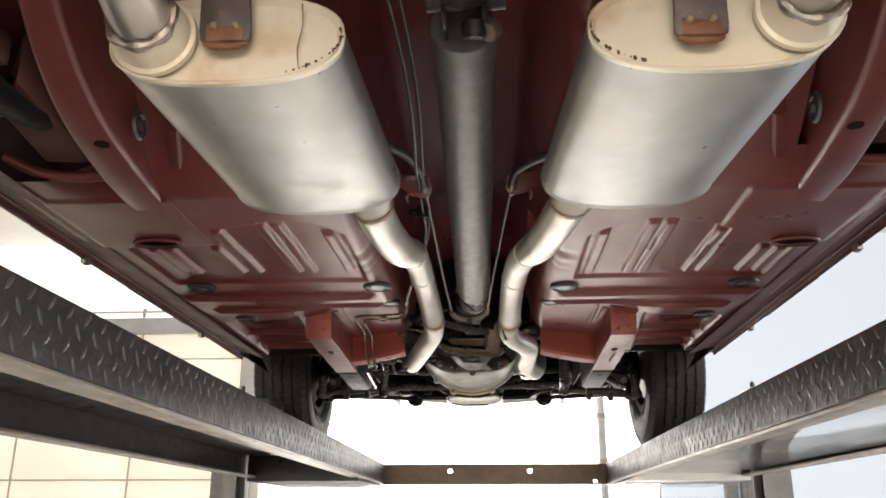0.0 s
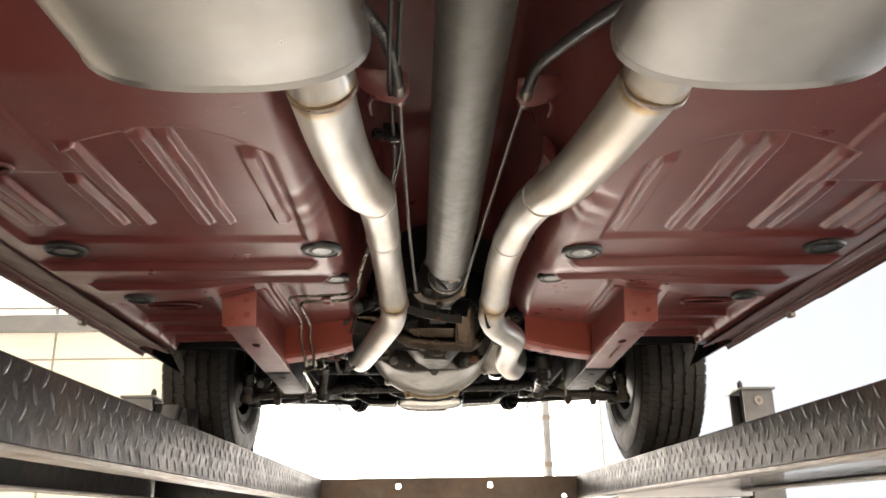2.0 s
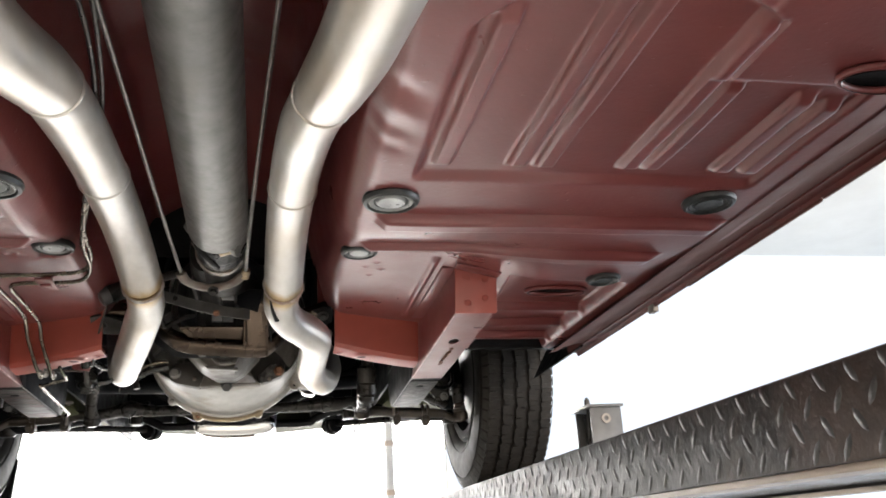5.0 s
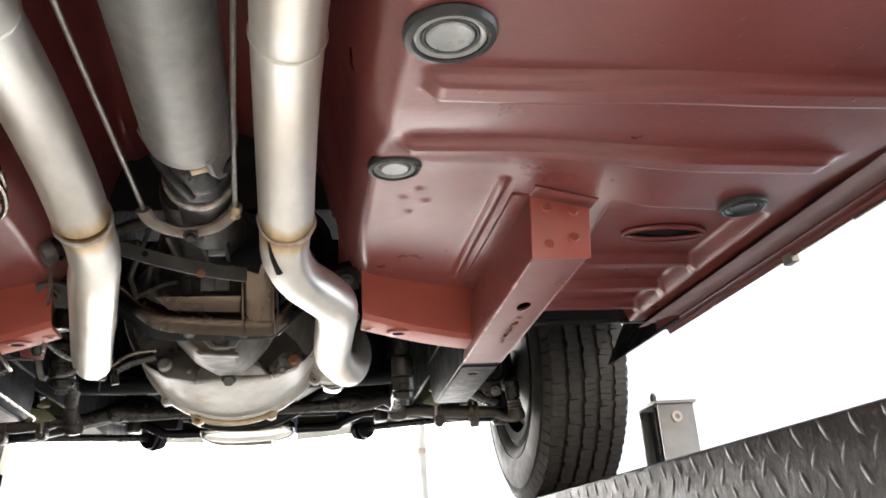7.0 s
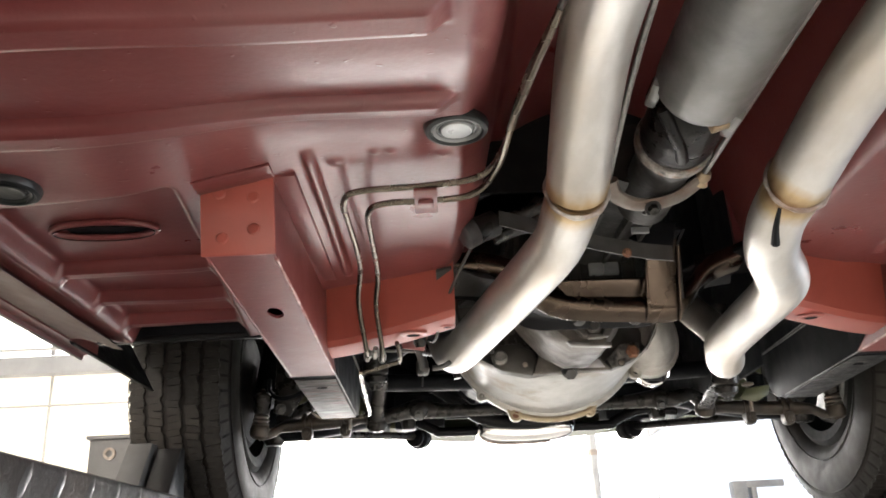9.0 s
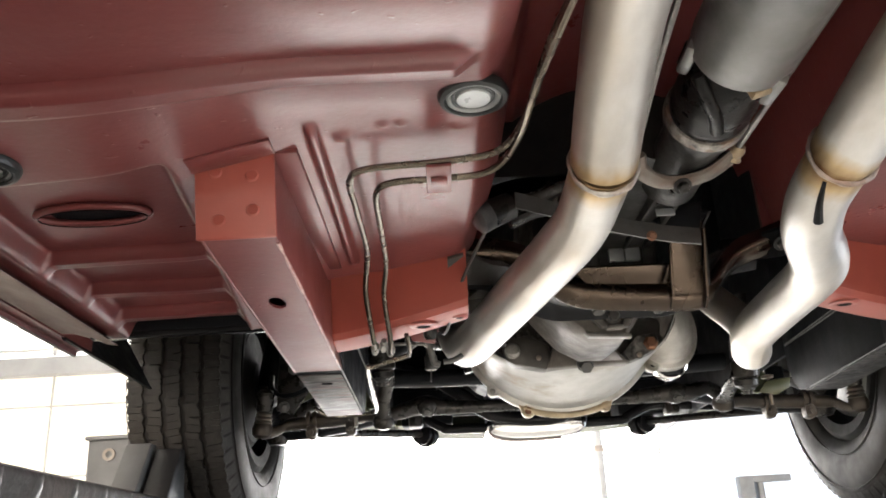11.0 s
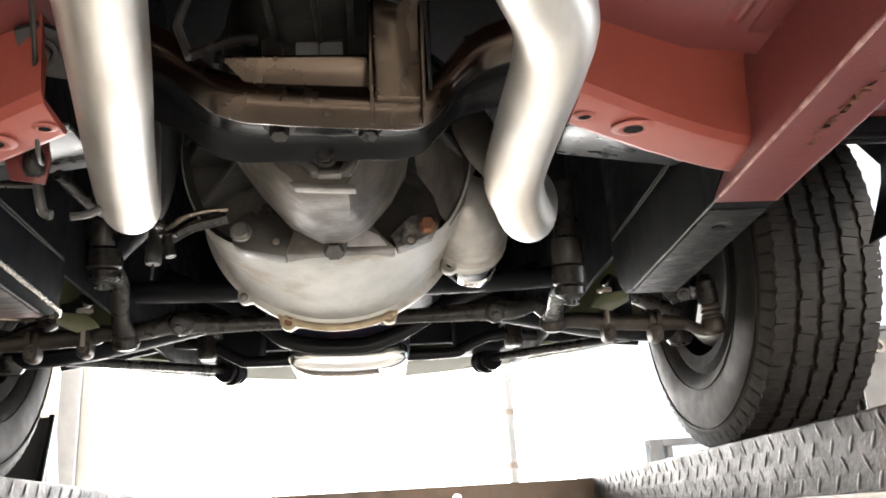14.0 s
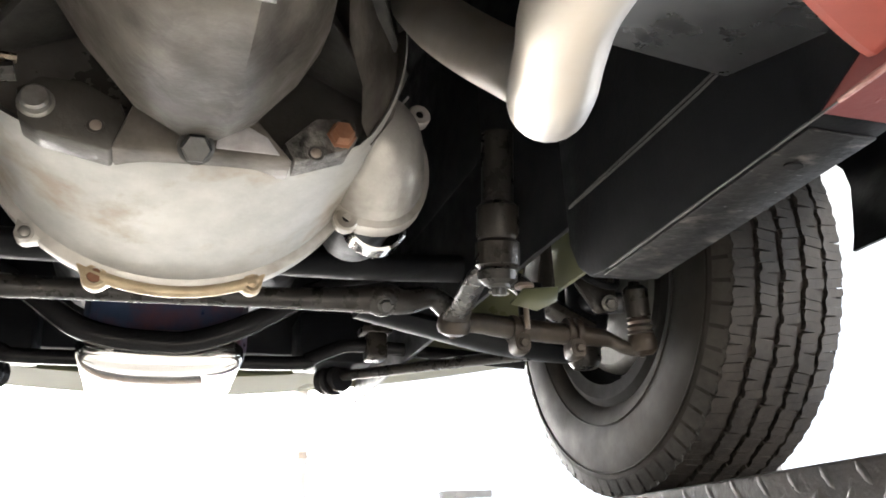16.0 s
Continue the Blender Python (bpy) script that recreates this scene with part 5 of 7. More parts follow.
def flange_lug(x, big, skin, head):
    """A rounded ear on the flange with a bolt through it."""
    dx = x - cx
    dz = -math.sqrt(0.188 ** 2 - dx ** 2)
    out = Vector((dx, 0, dz)).normalized()
    side = Vector((-out.z, 0, out.x))
    q = Vector((cx, 2.9695, cz)) + out * 0.188
    r = 0.0108 * big
    ring = [q + side * (0.026 * big) - out * 0.006, q + side * (0.016 * big) - out * 0.001]
    ring += [q + out * 0.002 + side * (r * math.cos(a)) + out * (r * math.sin(a)) for a in np.linspace(0.25, math.pi - 0.25, 9)]
    ring += [q - side * (0.016 * big) - out * 0.001, q - side * (0.026 * big) - out * 0.006]
    lug = part("bolt_lug", prism(B(), ring, (0, 0.016, 0), 0.0022), skin, bell)
    centre = q + out * 0.0025 + Vector((0, -0.0002, 0))
    m = Matrix.Translation(centre) @ pose(0, 0, 0, 90)
    part("lug_ring", lathe(B(), [(0.0092 * big, -0.001), (0.0088 * big, 0.0018), (0.0066 * big, 0.0018), (0.0062 * big, -0.002), (0, -0.002)], m, 20), skin, lug)
    part("bolt", lathe(B(), [(0.0058 * big, -0.002), (0.0056 * big, 0.0022), (0.004 * big, 0.0032), (0, 0.0032)], m, 16), head, lug)


flange_lug(-0.081, 1.15, RIM_LIP, RUST)
flange_lug(0.055, 0.95, RIM_LIP, RIM_LIP)
flange_lug(-0.141, 0.9, CAST, BOLT)
# rear face: webs and pads, dark for the shade of their recesses; bolts, plug
for sg in (-1, 1):
    bm = B()
    pad = ((-0.132, 2.012), (-0.128, 1.988), (-0.115, 1.980), (-0.067, 1.9695), (-0.053, 1.984), (-0.062, 2.010), (-0.090, 2.024), (-0.118, 2.024)) if sg < 0 else ((0.066, 1.9755), (0.086, 1.9830), (0.108, 1.9915), (0.116, 2.004), (0.112, 2.020), (0.082, 2.016), (0.057, 1.991))
    prism(bm, [(x, 2.7815, z) for x, z in pad], (0, 0.028, 0), 0.002)
    part("bolt_pad", bm, CAST_DARK if sg < 0 else SCALY, bell, "" if sg < 0 else "dark scaly bolt pad")
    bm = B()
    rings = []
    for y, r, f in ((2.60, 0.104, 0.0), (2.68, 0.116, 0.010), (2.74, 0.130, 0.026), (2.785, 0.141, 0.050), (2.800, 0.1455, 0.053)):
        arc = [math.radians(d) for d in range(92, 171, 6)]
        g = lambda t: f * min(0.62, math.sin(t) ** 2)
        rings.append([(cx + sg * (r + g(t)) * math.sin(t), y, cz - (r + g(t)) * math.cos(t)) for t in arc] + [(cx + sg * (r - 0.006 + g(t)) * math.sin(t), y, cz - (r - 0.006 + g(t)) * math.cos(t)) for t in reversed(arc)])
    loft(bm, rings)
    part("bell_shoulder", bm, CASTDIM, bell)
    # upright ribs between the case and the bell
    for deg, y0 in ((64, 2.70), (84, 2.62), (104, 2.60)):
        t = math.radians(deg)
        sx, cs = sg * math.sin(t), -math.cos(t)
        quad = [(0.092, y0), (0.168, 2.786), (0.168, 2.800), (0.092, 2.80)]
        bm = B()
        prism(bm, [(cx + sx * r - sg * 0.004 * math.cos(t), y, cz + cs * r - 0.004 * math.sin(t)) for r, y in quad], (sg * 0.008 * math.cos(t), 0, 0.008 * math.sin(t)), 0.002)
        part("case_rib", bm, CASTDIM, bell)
for q, mt, r in (((-0.118, 2.782, 2.002), BOLT, 0.0105), ((0.102, 2.782, 2.003), RUST, 0.0098)):
    m = Matrix.Translation(q) @ pose(0, 0, 0, 90)
    part("bolt", lathe(B(), [(r * 1.25, -0.002), (r * 1.22, 0.001), (r, 0.002), (r * 0.97, 0.008), (r * 0.8, 0.010), (0, 0.0102)], m, 20 if mt is BOLT else 6), mt, bell)
for x, z in ((-0.0775, 1.9885), (0.0815, 1.985)):
    m = pose(x, 2.7815, z, 90)
    part("pin_hole", lathe(B(), [(0.0068, -0.001), (0.0062, 0.0008), (0.0046, 0.0008), (0.0046, -0.004), (0, -0.004)], m, 18), CAST_DARK, bell)
    part("dowel_pin", lathe(B(), [(0.0042, -0.004), (0.0042, 0.0012), (0.003, 0.002), (0, 0.002)], m @ pose(0.0002, 0, 0), 14), EDGE, bell)
part("drain_plug", bolt(B(), (-0.008, 2.770, 1.974), (0, -0.9, -0.55), 0.0110, 0.019, 1.2), DULL_BAR, bell, "square-shouldered drain plug")
# starter lobe
bm = B()
rings = []
for y, rx, rz in ((2.868, 0.006, 0.008), (2.871, 0.020, 0.026), (2.882, 0.036, 0.044), (2.901, 0.050, 0.060), (2.921, 0.058, 0.070), (2.938, 0.062, 0.074), (2.940, 0.069, 0.082), (2.956, 0.069, 0.082), (2.957, 0.055, 0.065)):
    rings.append(oval(0.160 + (y - 2.775) * 0.06, 2.088 - (y - 2.775) * 0.16, y, rx * 0.84, rz * 0.84, 28, 2.2))
loft(bm, rings)
lobe = part("starter_lobe", bm, CAST, bell, "grey cast lobe over the starter gear")
for x, z in ((0.220, 2.126), (0.141, 2.001)):
    ear = part("lobe_ear", lathe(B(), [(0.0, 0.006), (0.0045, 0.006), (0.0045, 0.0085), (0.0105, 0.0085), (0.0125, 0.006), (0.0125, -0.004)], pose(x, 2.947, z, 90), 18), CAST, lobe)
    part("ear_hole", lathe(B(), [(0.0044, 0.0064), (0, 0.0066)], pose(x, 2.947, z, 90), 14), VOID, ear)
for k in range(9):
    part("cast_mark", box(B(), -0.0012, 0.0012, -0.0012, 0.0006, -0.0042, 0.0042, 0.0004, pose(0.168 + 0.0036 * k, 2.905 + 0.0008 * k, 2.085 + 0.0050 * k, 12, 34, 24)), COVER, lobe)
bm = B()
lathe(bm, [(0, 0.16), (0.036, 0.16), (0.04, 0.15), (0.04, 0.03), (0.034, 0.02), (0.034, 0), (0, 0)], pose(0.185, 2.962, 2.060, -90), 24)
part("starter_motor", bm, BLACK, lobe)
bm = B()
lathe(bm, [(0.030, 0.0), (0.033, 0.002), (0.033, 0.022), (0.030, 0.024)], pose(0.178, 2.963, 2.012, -90), 24)
part("starter_band", bm, CHROME, lobe)

# curved crossmember under the gearbox: dark channel with a bare rear flange
def bowed(section, material, name, label, parent):
    """A pressed channel whose dip is deeper at its rear edge than at its front edge."""
    rx = (-0.215, -0.165, -0.139, -0.117, -0.097, -0.082, -0.061, -0.024, 0.021, 0.061, 0.081, 0.097, 0.111, 0.127, 0.149, 0.195)
    rz = (2.022, 2.022, 2.016, 2.005, 1.984, 1.972, 1.965, 1.961, 1.958, 1.955, 1.957, 1.974, 1.992, 2.006, 2.014, 2.030)
    fx = (-0.215, -0.17, -0.138, -0.121, -0.10, -0.077, -0.055, 0.068, 0.085, 0.096, 0.11, 0.124, 0.156, 0.195)
    fz = (2.034, 2.030, 2.017, 2.002, 1.987, 1.981, 1.981, 1.980, 1.986, 1.997, 2.013, 2.024, 2.032, 2.038)
    xs = np.linspace(-0.215, 0.195, 206)
    k = np.hanning(15)
    k = k / k.sum()
    soften = lambda v: np.convolve(np.pad(v, 7, mode="edge"), k, mode="valid")
    zr, zf = soften(np.interp(xs, rx, rz)), soften(np.interp(xs, fx, fz))
    rings = []
    for x, a, b in list(zip(xs, zr, zf))[::3]:
        rings.append([(x, y, a + (b - a) * (y - 2.43) / 0.11 + h) for y, h in section])
    bm = B()
    loft(bm, rings)
    return part(name, bm, material, parent, label, 40)


member = bowed(((2.4345, 0.004), (2.446, 0.014), (2.47, 0.019), (2.51, 0.019), (2.530, 0.010), (2.538, 0.001), (2.541, 0.0), (2.5445, 0.002), (2.5455, 0.035), (2.4345, 0.035)), SATIN, "gearbox_crossmember", "bowed black steel crossmember under the gearbox", car)
bowed(((2.4165, 0.034), (2.4128, 0.028), (2.4118, 0.021), (2.4132, 0.0135), (2.4172, 0.0078), (2.4230, 0.0042), (2.4276, 0.0016), (2.4300, 0.0), (2.4325, 0.0002), (2.4338, 0.0020), (2.4326, 0.0045), (2.4330, 0.034)), BRONZED, "rear_flange", "bare brownish steel flange", member)
for q in ((-0.037, 2.468, 1.984), (0.036, 2.468, 1.982)):
    part("bolt", bolt(B(), q, (0, -0.25, -1), 0.0085, 0.014, 1.6), GREASY, member)
for s, q in ((-1, (-0.200, 2.398, 2.012)), (1, (0.178, 2.412, 2.030))):
    bm = B()
    sec = []
    for d, w, h, lift in ((-0.018, 0.017, 0.003, 0.0), (0.0, 0.022, 0.003, 0.0), (0.016, 0.020, 0.004, 0.001), (0.034, 0.016, 0.008, 0.003), (0.06, 0.020, 0.012, 0.004)):
        c = Vector((q[0] - s * d, q[1] + max(d, 0) * 0.75, q[2] + lift))
        n, v = Vector((0, -0.62, -0.78)), Vector((0, 0.78, -0.62))
        sec.append([c + v * w + n * 0, c + v * w * 0.9 + n * h, c - v * w * 0.9 + n * h, c - v * w + n * 0])
    loft(bm, sec)
    part("member_foot", bm, DULL_BAR if s < 0 else SATIN, member, "bolted foot of the crossmember")
    part("bolt", bolt(B(), Vector(q) + Vector((0, -0.62, -0.78)) * 0.0035, (0, -0.62, -0.78), 0.0068, 0.006, 1.5), DULL_BAR, member)
bm = B()
prism(bm, [(-0.076, 2.403, 2.007), (-0.053, 2.416, 1.986), (0.044, 2.416, 1.984), (0.044, 2.403, 2.006)], (0, 0.003, 0.003), 0.0015)
tray = part("mount_pad", bm, BRONZED, member, "bare steel gearbox mount pad")
bm = B()
prism(bm, [(0.042, 2.380, 2.050), (0.040, 2.388, 2.036), (0.041, 2.402, 2.0), (0.042, 2.410, 1.974), (0.042, 2.424, 1.958), (0.042, 2.428, 1.961), (0.042, 2.415, 1.978), (0.041, 2.408, 2.004), (0.040, 2.394, 2.040), (0.042, 2.386, 2.053)], (0.037, 0, -0.002), 0.0016)
strap = part("mount_strap", bm, BRONZED, member)
edge = [(2.386, 2.042), (2.402, 2.0), (2.410, 1.974), (2.424, 1.958)]
for x in (0.0378, 0.0775):
    rim = [(y - 0.007, z - 0.004) for y, z in edge]
    part("strap_edge", prism(B(), [(x, y, z) for y, z in edge] + [(x, y, z) for y, z in reversed(rim)], (0.0028, 0, 0), 0.0006), BRONZED, strap)
bm = B()
prism(bm, [(0.080, 2.36, 2.052), (0.080, 2.388, 2.046), (0.083, 2.412, 1.980), (0.083, 2.43, 1.966), (0.083, 2.43, 2.0), (0.083, 2.40, 2.06)], (0.004, 0, 0), 0.0008)
bm.faces.ensure_lookup_table()
part("mount_cheek", bm, SATIN, member)
# steel bar, rubber mount and pale tag behind the crossmember
bm = B()
way = [(-0.145, 2.285, 2.046), (-0.095, 2.295, 2.034), (-0.04, 2.30, 2.018), (0.01, 2.305, 2.008), (0.05, 2.31, 2.004)]
sec = []
for x, y, z in spline(way, 4):
    sec.append([(x, y, z - 0.009), (x, y + 0.003, z - 0.009), (x, y + 0.003, z + 0.009), (x, y, z + 0.009)])
loft(bm, sec)
bar = part("linkage_bar", bm, DULL_BAR, car, "bowed flat steel bar across the tunnel")
part("bolt", bolt(B(), (-0.004, 2.302, 2.004), (0, -1, -0.3), 0.0036, 0.004), RUST, bar)
part("bar_hole", lathe(B(), [(0.004, 0), (0.004, 0.001), (0, 0.001)], pose(-0.07, 2.2965, 2.028, 90), 10), VOID, bar)
bm = B()
box(bm, -0.021, -0.0025, 2.440, 2.447, 2.026, 2.042, 0.001)
box(bm, -0.0015, 0.017, 2.440, 2.447, 2.026, 2.042, 0.001)
part("mount_tag", bm, PLUG_FACE, car, "two pale tags on the gearbox mount")
bm = B()
box(bm, -0.050, 0.042, 2.449, 2.48, 1.995, 2.10, 0.004)
for x in (-0.046, 0.022):
    box(bm, x, x + 0.014, 2.444, 2.450, 2.0, 2.10, 0.0015)
mount = part("rubber_mount", bm, CASTDIM, car, "grey-green mount block above the crossmember")
bm = B()
prism(bm, [(-0.0215, 2.4395, 2.0425), (0.0175, 2.4395, 2.0425), (0.0105, 2.4395, 2.056), (0.0055, 2.4395, 2.072), (0.0055, 2.4395, 2.094), (-0.0105, 2.4395, 2.094), (-0.0105, 2.4395, 2.072), (-0.0155, 2.4395, 2.056)], (0, 0.004, 0), 0.001)
part("mount_blade", bm, GEARCASE, mount, "spade-shaped bracket down to the tags")
# black angle over the strap, bent rods beside the mount, upright webs of the tail housing
bm = B()
prism(bm, [(0.012, 2.352, 2.040), (0.046, 2.352, 2.060), (0.072, 2.352, 2.060), (0.062, 2.352, 2.018), (0.040, 2.352, 2.026)], (0, 0.006, 0.002), 0.001)
box(bm, 0.040, 0.078, 2.356, 2.40, 2.048, 2.054, 0.001)
part("mount_angle", bm, BLACK, member)
part("bent_rod", tube(B(), [(-0.082, 2.39, 2.105), (-0.092, 2.395, 2.075), (-0.105, 2.40, 2.037), (-0.104, 2.40, 2.026), (-0.096, 2.40, 2.004)], 0.0035, 8, 4), DULL_BAR, member)
part("bent_rod", tube(B(), [(-0.096, 2.40, 2.006), (-0.070, 2.41, 2.024), (-0.050, 2.42, 2.032)], 0.0045, 8, 3), GREASY, member)
for x in (-0.040, -0.004, 0.022):
    part("housing_web", prism(B(), [(x, 2.25, 2.030), (x, 2.44, 2.040), (x, 2.44, 2.10), (x, 2.25, 2.08)], (0.005, 0, 0), 0.001), CASTDIM, gearbox)
part("housing_tag", box(B(), 0.004, 0.024, 2.300, 2.304, 2.026, 2.034, 0.001), PLUG_FACE, gearbox)
# clutch linkage on the left of the gearbox
bm = B()
tube(bm, [(-0.183, 2.292, 2.029), (-0.150, 2.302, 2.046)], 0.0155, 16, 1)
tube(bm, [(-0.152, 2.302, 2.045), (-0.14, 2.302, 2.050)], 0.010, 12, 1)
tube(bm, [(-0.142, 2.302, 2.049), (-0.115, 2.302, 2.056), (-0.088, 2.298, 2.066), (-0.06, 2.29, 2.07)], 0.0075, 10, 3)
tube(bm, [(-0.150, 2.312, 2.030), (-0.120, 2.312, 2.042), (-0.08, 2.312, 2.046)], 0.0105, 10, 3, True, 0.6)
link = part("shift_linkage", bm, GREASY, car, "greasy steel linkage stub beside the gearbox")
part("stub_cap", lathe(B(), [(0, 0.004), (0.012, 0.004), (0.0165, 0.001), (0.0165, -0.012), (0.0155, -0.013)], Matrix.Translation((-0.184, 2.2915, 2.0285)) @ Vector((-0.85, -0.15, -0.5)).to_track_quat("Z", "Y").to_matrix().to_4x4(), 18), CONDUIT, link)
part("shift_rod", tube(B(), [(-0.176, 2.302, 2.022), (-0.206, 2.40, 1.990), (-0.222, 2.455, 1.955), (-0.232, 2.49, 1.962)], 0.0020, 8, 3), LINE_DARK, link)
part("shift_rod", tube(B(), [(-0.197, 2.745, 1.994), (-0.178, 2.75, 2.010), (-0.155, 2.755, 2.019), (-0.13, 2.76, 2.022)], 0.0038, 8, 4), LINE, link)
part("shift_rod", tube(B(), [(-0.195, 2.76, 1.988), (-0.17, 2.76, 2.002), (-0.13, 2.76, 2.012)], 0.007, 8, 4), GREASY, link)
bm = B()
tube(bm, [(-0.197, 2.75, 1.996), (-0.194, 2.75, 1.982), (-0.190, 2.75, 1.964)], 0.0062, 10, 2)
box(bm, -0.203, -0.184, 2.742, 2.758, 1.9875, 1.992, 0.001)
part("release_fork", bm, GREASY, link)
bm = B()
lathe(bm, [(0, 0), (0.009, 0), (0.011, 0.003), (0.011, 0.024), (0.008, 0.028), (0.008, 0.05), (0, 0.05)], pose(-0.249, 2.90, 2.004), 18)
tube(bm, [(-0.249, 2.90, 2.004), (-0.250, 2.90, 1.984)], 0.0018, 6, 1)
part("slave_cylinder", bm, DULL_BAR, car, "small grey cylinder with a push rod")
# red bracket ahead of the brace with a bolt and two bent hoses
bm = B()
prism(bm, [(-0.272, 2.505, 1.980), (-0.267, 2.512, 1.958), (-0.238, 2.512, 1.953), (-0.232, 2.505, 1.972), (-0.234, 2.50, 1.990), (-0.268, 2.50, 1.995)], (0, 0.004, 0.001), 0.0012)
hook = part("hose_bracket", bm, RED, car, "red bracket with a bolt and hose ends")
part("bolt", lathe(B(), [(0, -0.010), (0.0055, -0.010), (0.0085, -0.006), (0.009, 0.006), (0.0065, 0.012), (0.0045, 0.020), (0, 0.021)], pose(-0.243, 2.500, 1.966, 14), 14), GREASY, hook)
part("hose_end", tube(B(), [(-0.246, 2.517, 1.956), (-0.243, 2.518, 1.942), (-0.240, 2.520, 1.931), (-0.233, 2.520, 1.928)], 0.0042, 10, 4), DULL_BAR, hook)
part("hose_end", tube(B(), [(-0.185, 2.56, 1.968), (-0.200, 2.555, 1.950), (-0.214, 2.55, 1.940), (-0.228, 2.55, 1.938)], 0.0036, 10, 4), DULL_BAR, hook)
part("cross_tube", tube(B(), [(-0.40, 2.52, 1.958), (-0.34, 2.52, 1.960), (-0.25, 2.522, 1.956)], 0.0022, 8, 3), LINE_DARK, hook)


# ---- front wheels ----
AXLE, HUBZ, TYRE_R = 3.315, 2.078, 0.324


def wheel(s):
    """s = 1 for the right-hand wheel. Its axis is x; the tread is made of single blocks."""
    M = pose(s * 0.724, AXLE, HUBZ, 0, 90 * s, 0)
    bm = B()
    lathe(bm, [(0.150, -0.088), (0.172, -0.092), (0.185, -0.084), (0.186, -0.07), (0.170, -0.05), (0.165, 0.05), (0.186, 0.07), (0.186, 0.085)], M, 48)
    rim = part("wheel", bm, RIM_BLACK, car, "black steel front wheel with a worn tyre")
    bm = B()
    lathe(bm, [(0.180, -0.080), (0.188, -0.090), (0.205, -0.0985), (0.235, -0.1025), (0.265, -0.1015), (0.290, -0.0955), (0.300, -0.091), (0.302, -0.0885), (0.310, -0.085), (0.3135, -0.078), (0.3155, -0.05), (0.3165, 0), (0.3155, 0.05), (0.3135, 0.078), (0.302, 0.0885), (0.265, 0.1015), (0.205, 0.0985), (0.18, 0.08)], M, 96)
    base = lathe(B(), [(0.3137, -0.079), (0.3160, -0.05), (0.3170, 0), (0.3160, 0.05), (0.3137, 0.079)], M, 96)
    tyre = part("tyre", bm, RUBBER_SIDE, rim, "worn black all-season tyre")
    part("groove_floor", base, RUBBER_SIDE, tyre)
    # sidewall rings
    bm = B()
    for r, x in ((0.212, -0.1003), (0.283, -0.0985)):
        tube(bm, [M @ Vector((r * math.cos(t), r * math.sin(t), x)) for t in np.linspace(0, 2 * math.pi, 73)], 0.0014, 6, 1, False)
    part("sidewall_ring", bm, RUBBER_SIDE, tyre)
    # blocks
    bm = B()
    rnd = random.Random(9)
    rows = ((-0.0700, 0.0300, 84), (-0.0346, 0.0272, 74), (0.0, 0.0268, 74), (0.0346, 0.0272, 74), (0.0700, 0.0300, 84))
    for i, (c, w, n) in enumerate(rows):
        for k in range(2 * n):
            whole = 2 * math.pi / n
            gap = 0.052 if k % 2 else 0.020
            a0 = whole * (k * 0.5 + 0.31 * i + rnd.uniform(-0.012, 0.012))
            da = whole * (0.5 - gap)
            skew = (0.09 if i % 2 else -0.09) * whole * (1 if (k // 2) % 3 else -0.6)
            jog = w * 0.06 * (1 if (k // 2) % 2 else -1) * (0 if abs(c) > 0.05 else 1)
            h0, h1 = (0.3125, 0.3235) if abs(c) < 0.05 else (0.3150, 0.3222)
            h1 -= rnd.uniform(0, 0.0006)
            vs = []
            for h in (h0, h1):
                inset = 0.0 if h == h0 else 0.0009
                for u, v in ((-1, 0), (-1, 0.5), (-1, 1), (1, 1), (1, 0.5), (1, 0)):
                    x = c + u * (w / 2 - inset) + jog * (1 if k % 2 else 0.2)
                    ang = a0 + v * da + (skew * (u * 0.7)) + (0.08 * whole if u > 0 and v == 0.5 else 0)
                    x += (0.06 * w if v == 0.5 else 0) * (1 if k % 2 else -1)
                    drop = 0.004 * (abs(x) / 0.085) ** 4
                    hh = h - drop
                    vs.append(bm.verts.new(M @ Vector((hh * math.cos(ang), hh * math.sin(ang), x))))
            for q in range(6):
                bm.faces.new((vs[q], vs[(q + 1) % 6], vs[6 + (q + 1) % 6], vs[6 + q]))
            bm.faces.new(vs[6:])
            # shoulder ribs run down the sidewall edge
    for sgn in (-1, 1):
        for k in range(66):
            a = 2 * math.pi * (k + 0.45) / 66
            vs = []
            for h, x in ((0.3165, 0.0835), (0.302, 0.0905), (0.292, 0.0955)):
                for v in (0, 0.82):
                    ang = a + v * 2 * math.pi / 66
                    vs.append(bm.verts.new(M @ Vector((h * math.cos(ang), h * math.sin(ang), sgn * (x + 0.0011)))))
            for q in (0, 2):
                bm.faces.new((vs[q], vs[q + 1], vs[q + 3], vs[q + 2]))
    bmesh.ops.recalc_face_normals(bm, faces=bm.faces[:])
    tr = part("tread_rubber", bm, RUBBER, tyre, "worn tread of separate rubber blocks", 25)
    tagged(tr, kind="stuff")
    # backing plate and drum inside
    bm = B()
    lathe(bm, [(0.0, -0.088), (0.05, -0.088), (0.06, -0.080), (0.118, -0.078), (0.132, -0.066), (0.134, -0.058), (0.128, -0.055), (0, -0.05)], M, 40)
    part("brake_plate", bm, SHAFT if s > 0 else RIM_BLACK, rim, "grimy brake backing plate")
    bm = B()
    lathe(bm, [(0.120, -0.05), (0.138, -0.05), (0.138, 0.03), (0, 0.035)], M, 40)
    part("brake_drum", bm, RIM_BLACK, rim)
    bm = B()
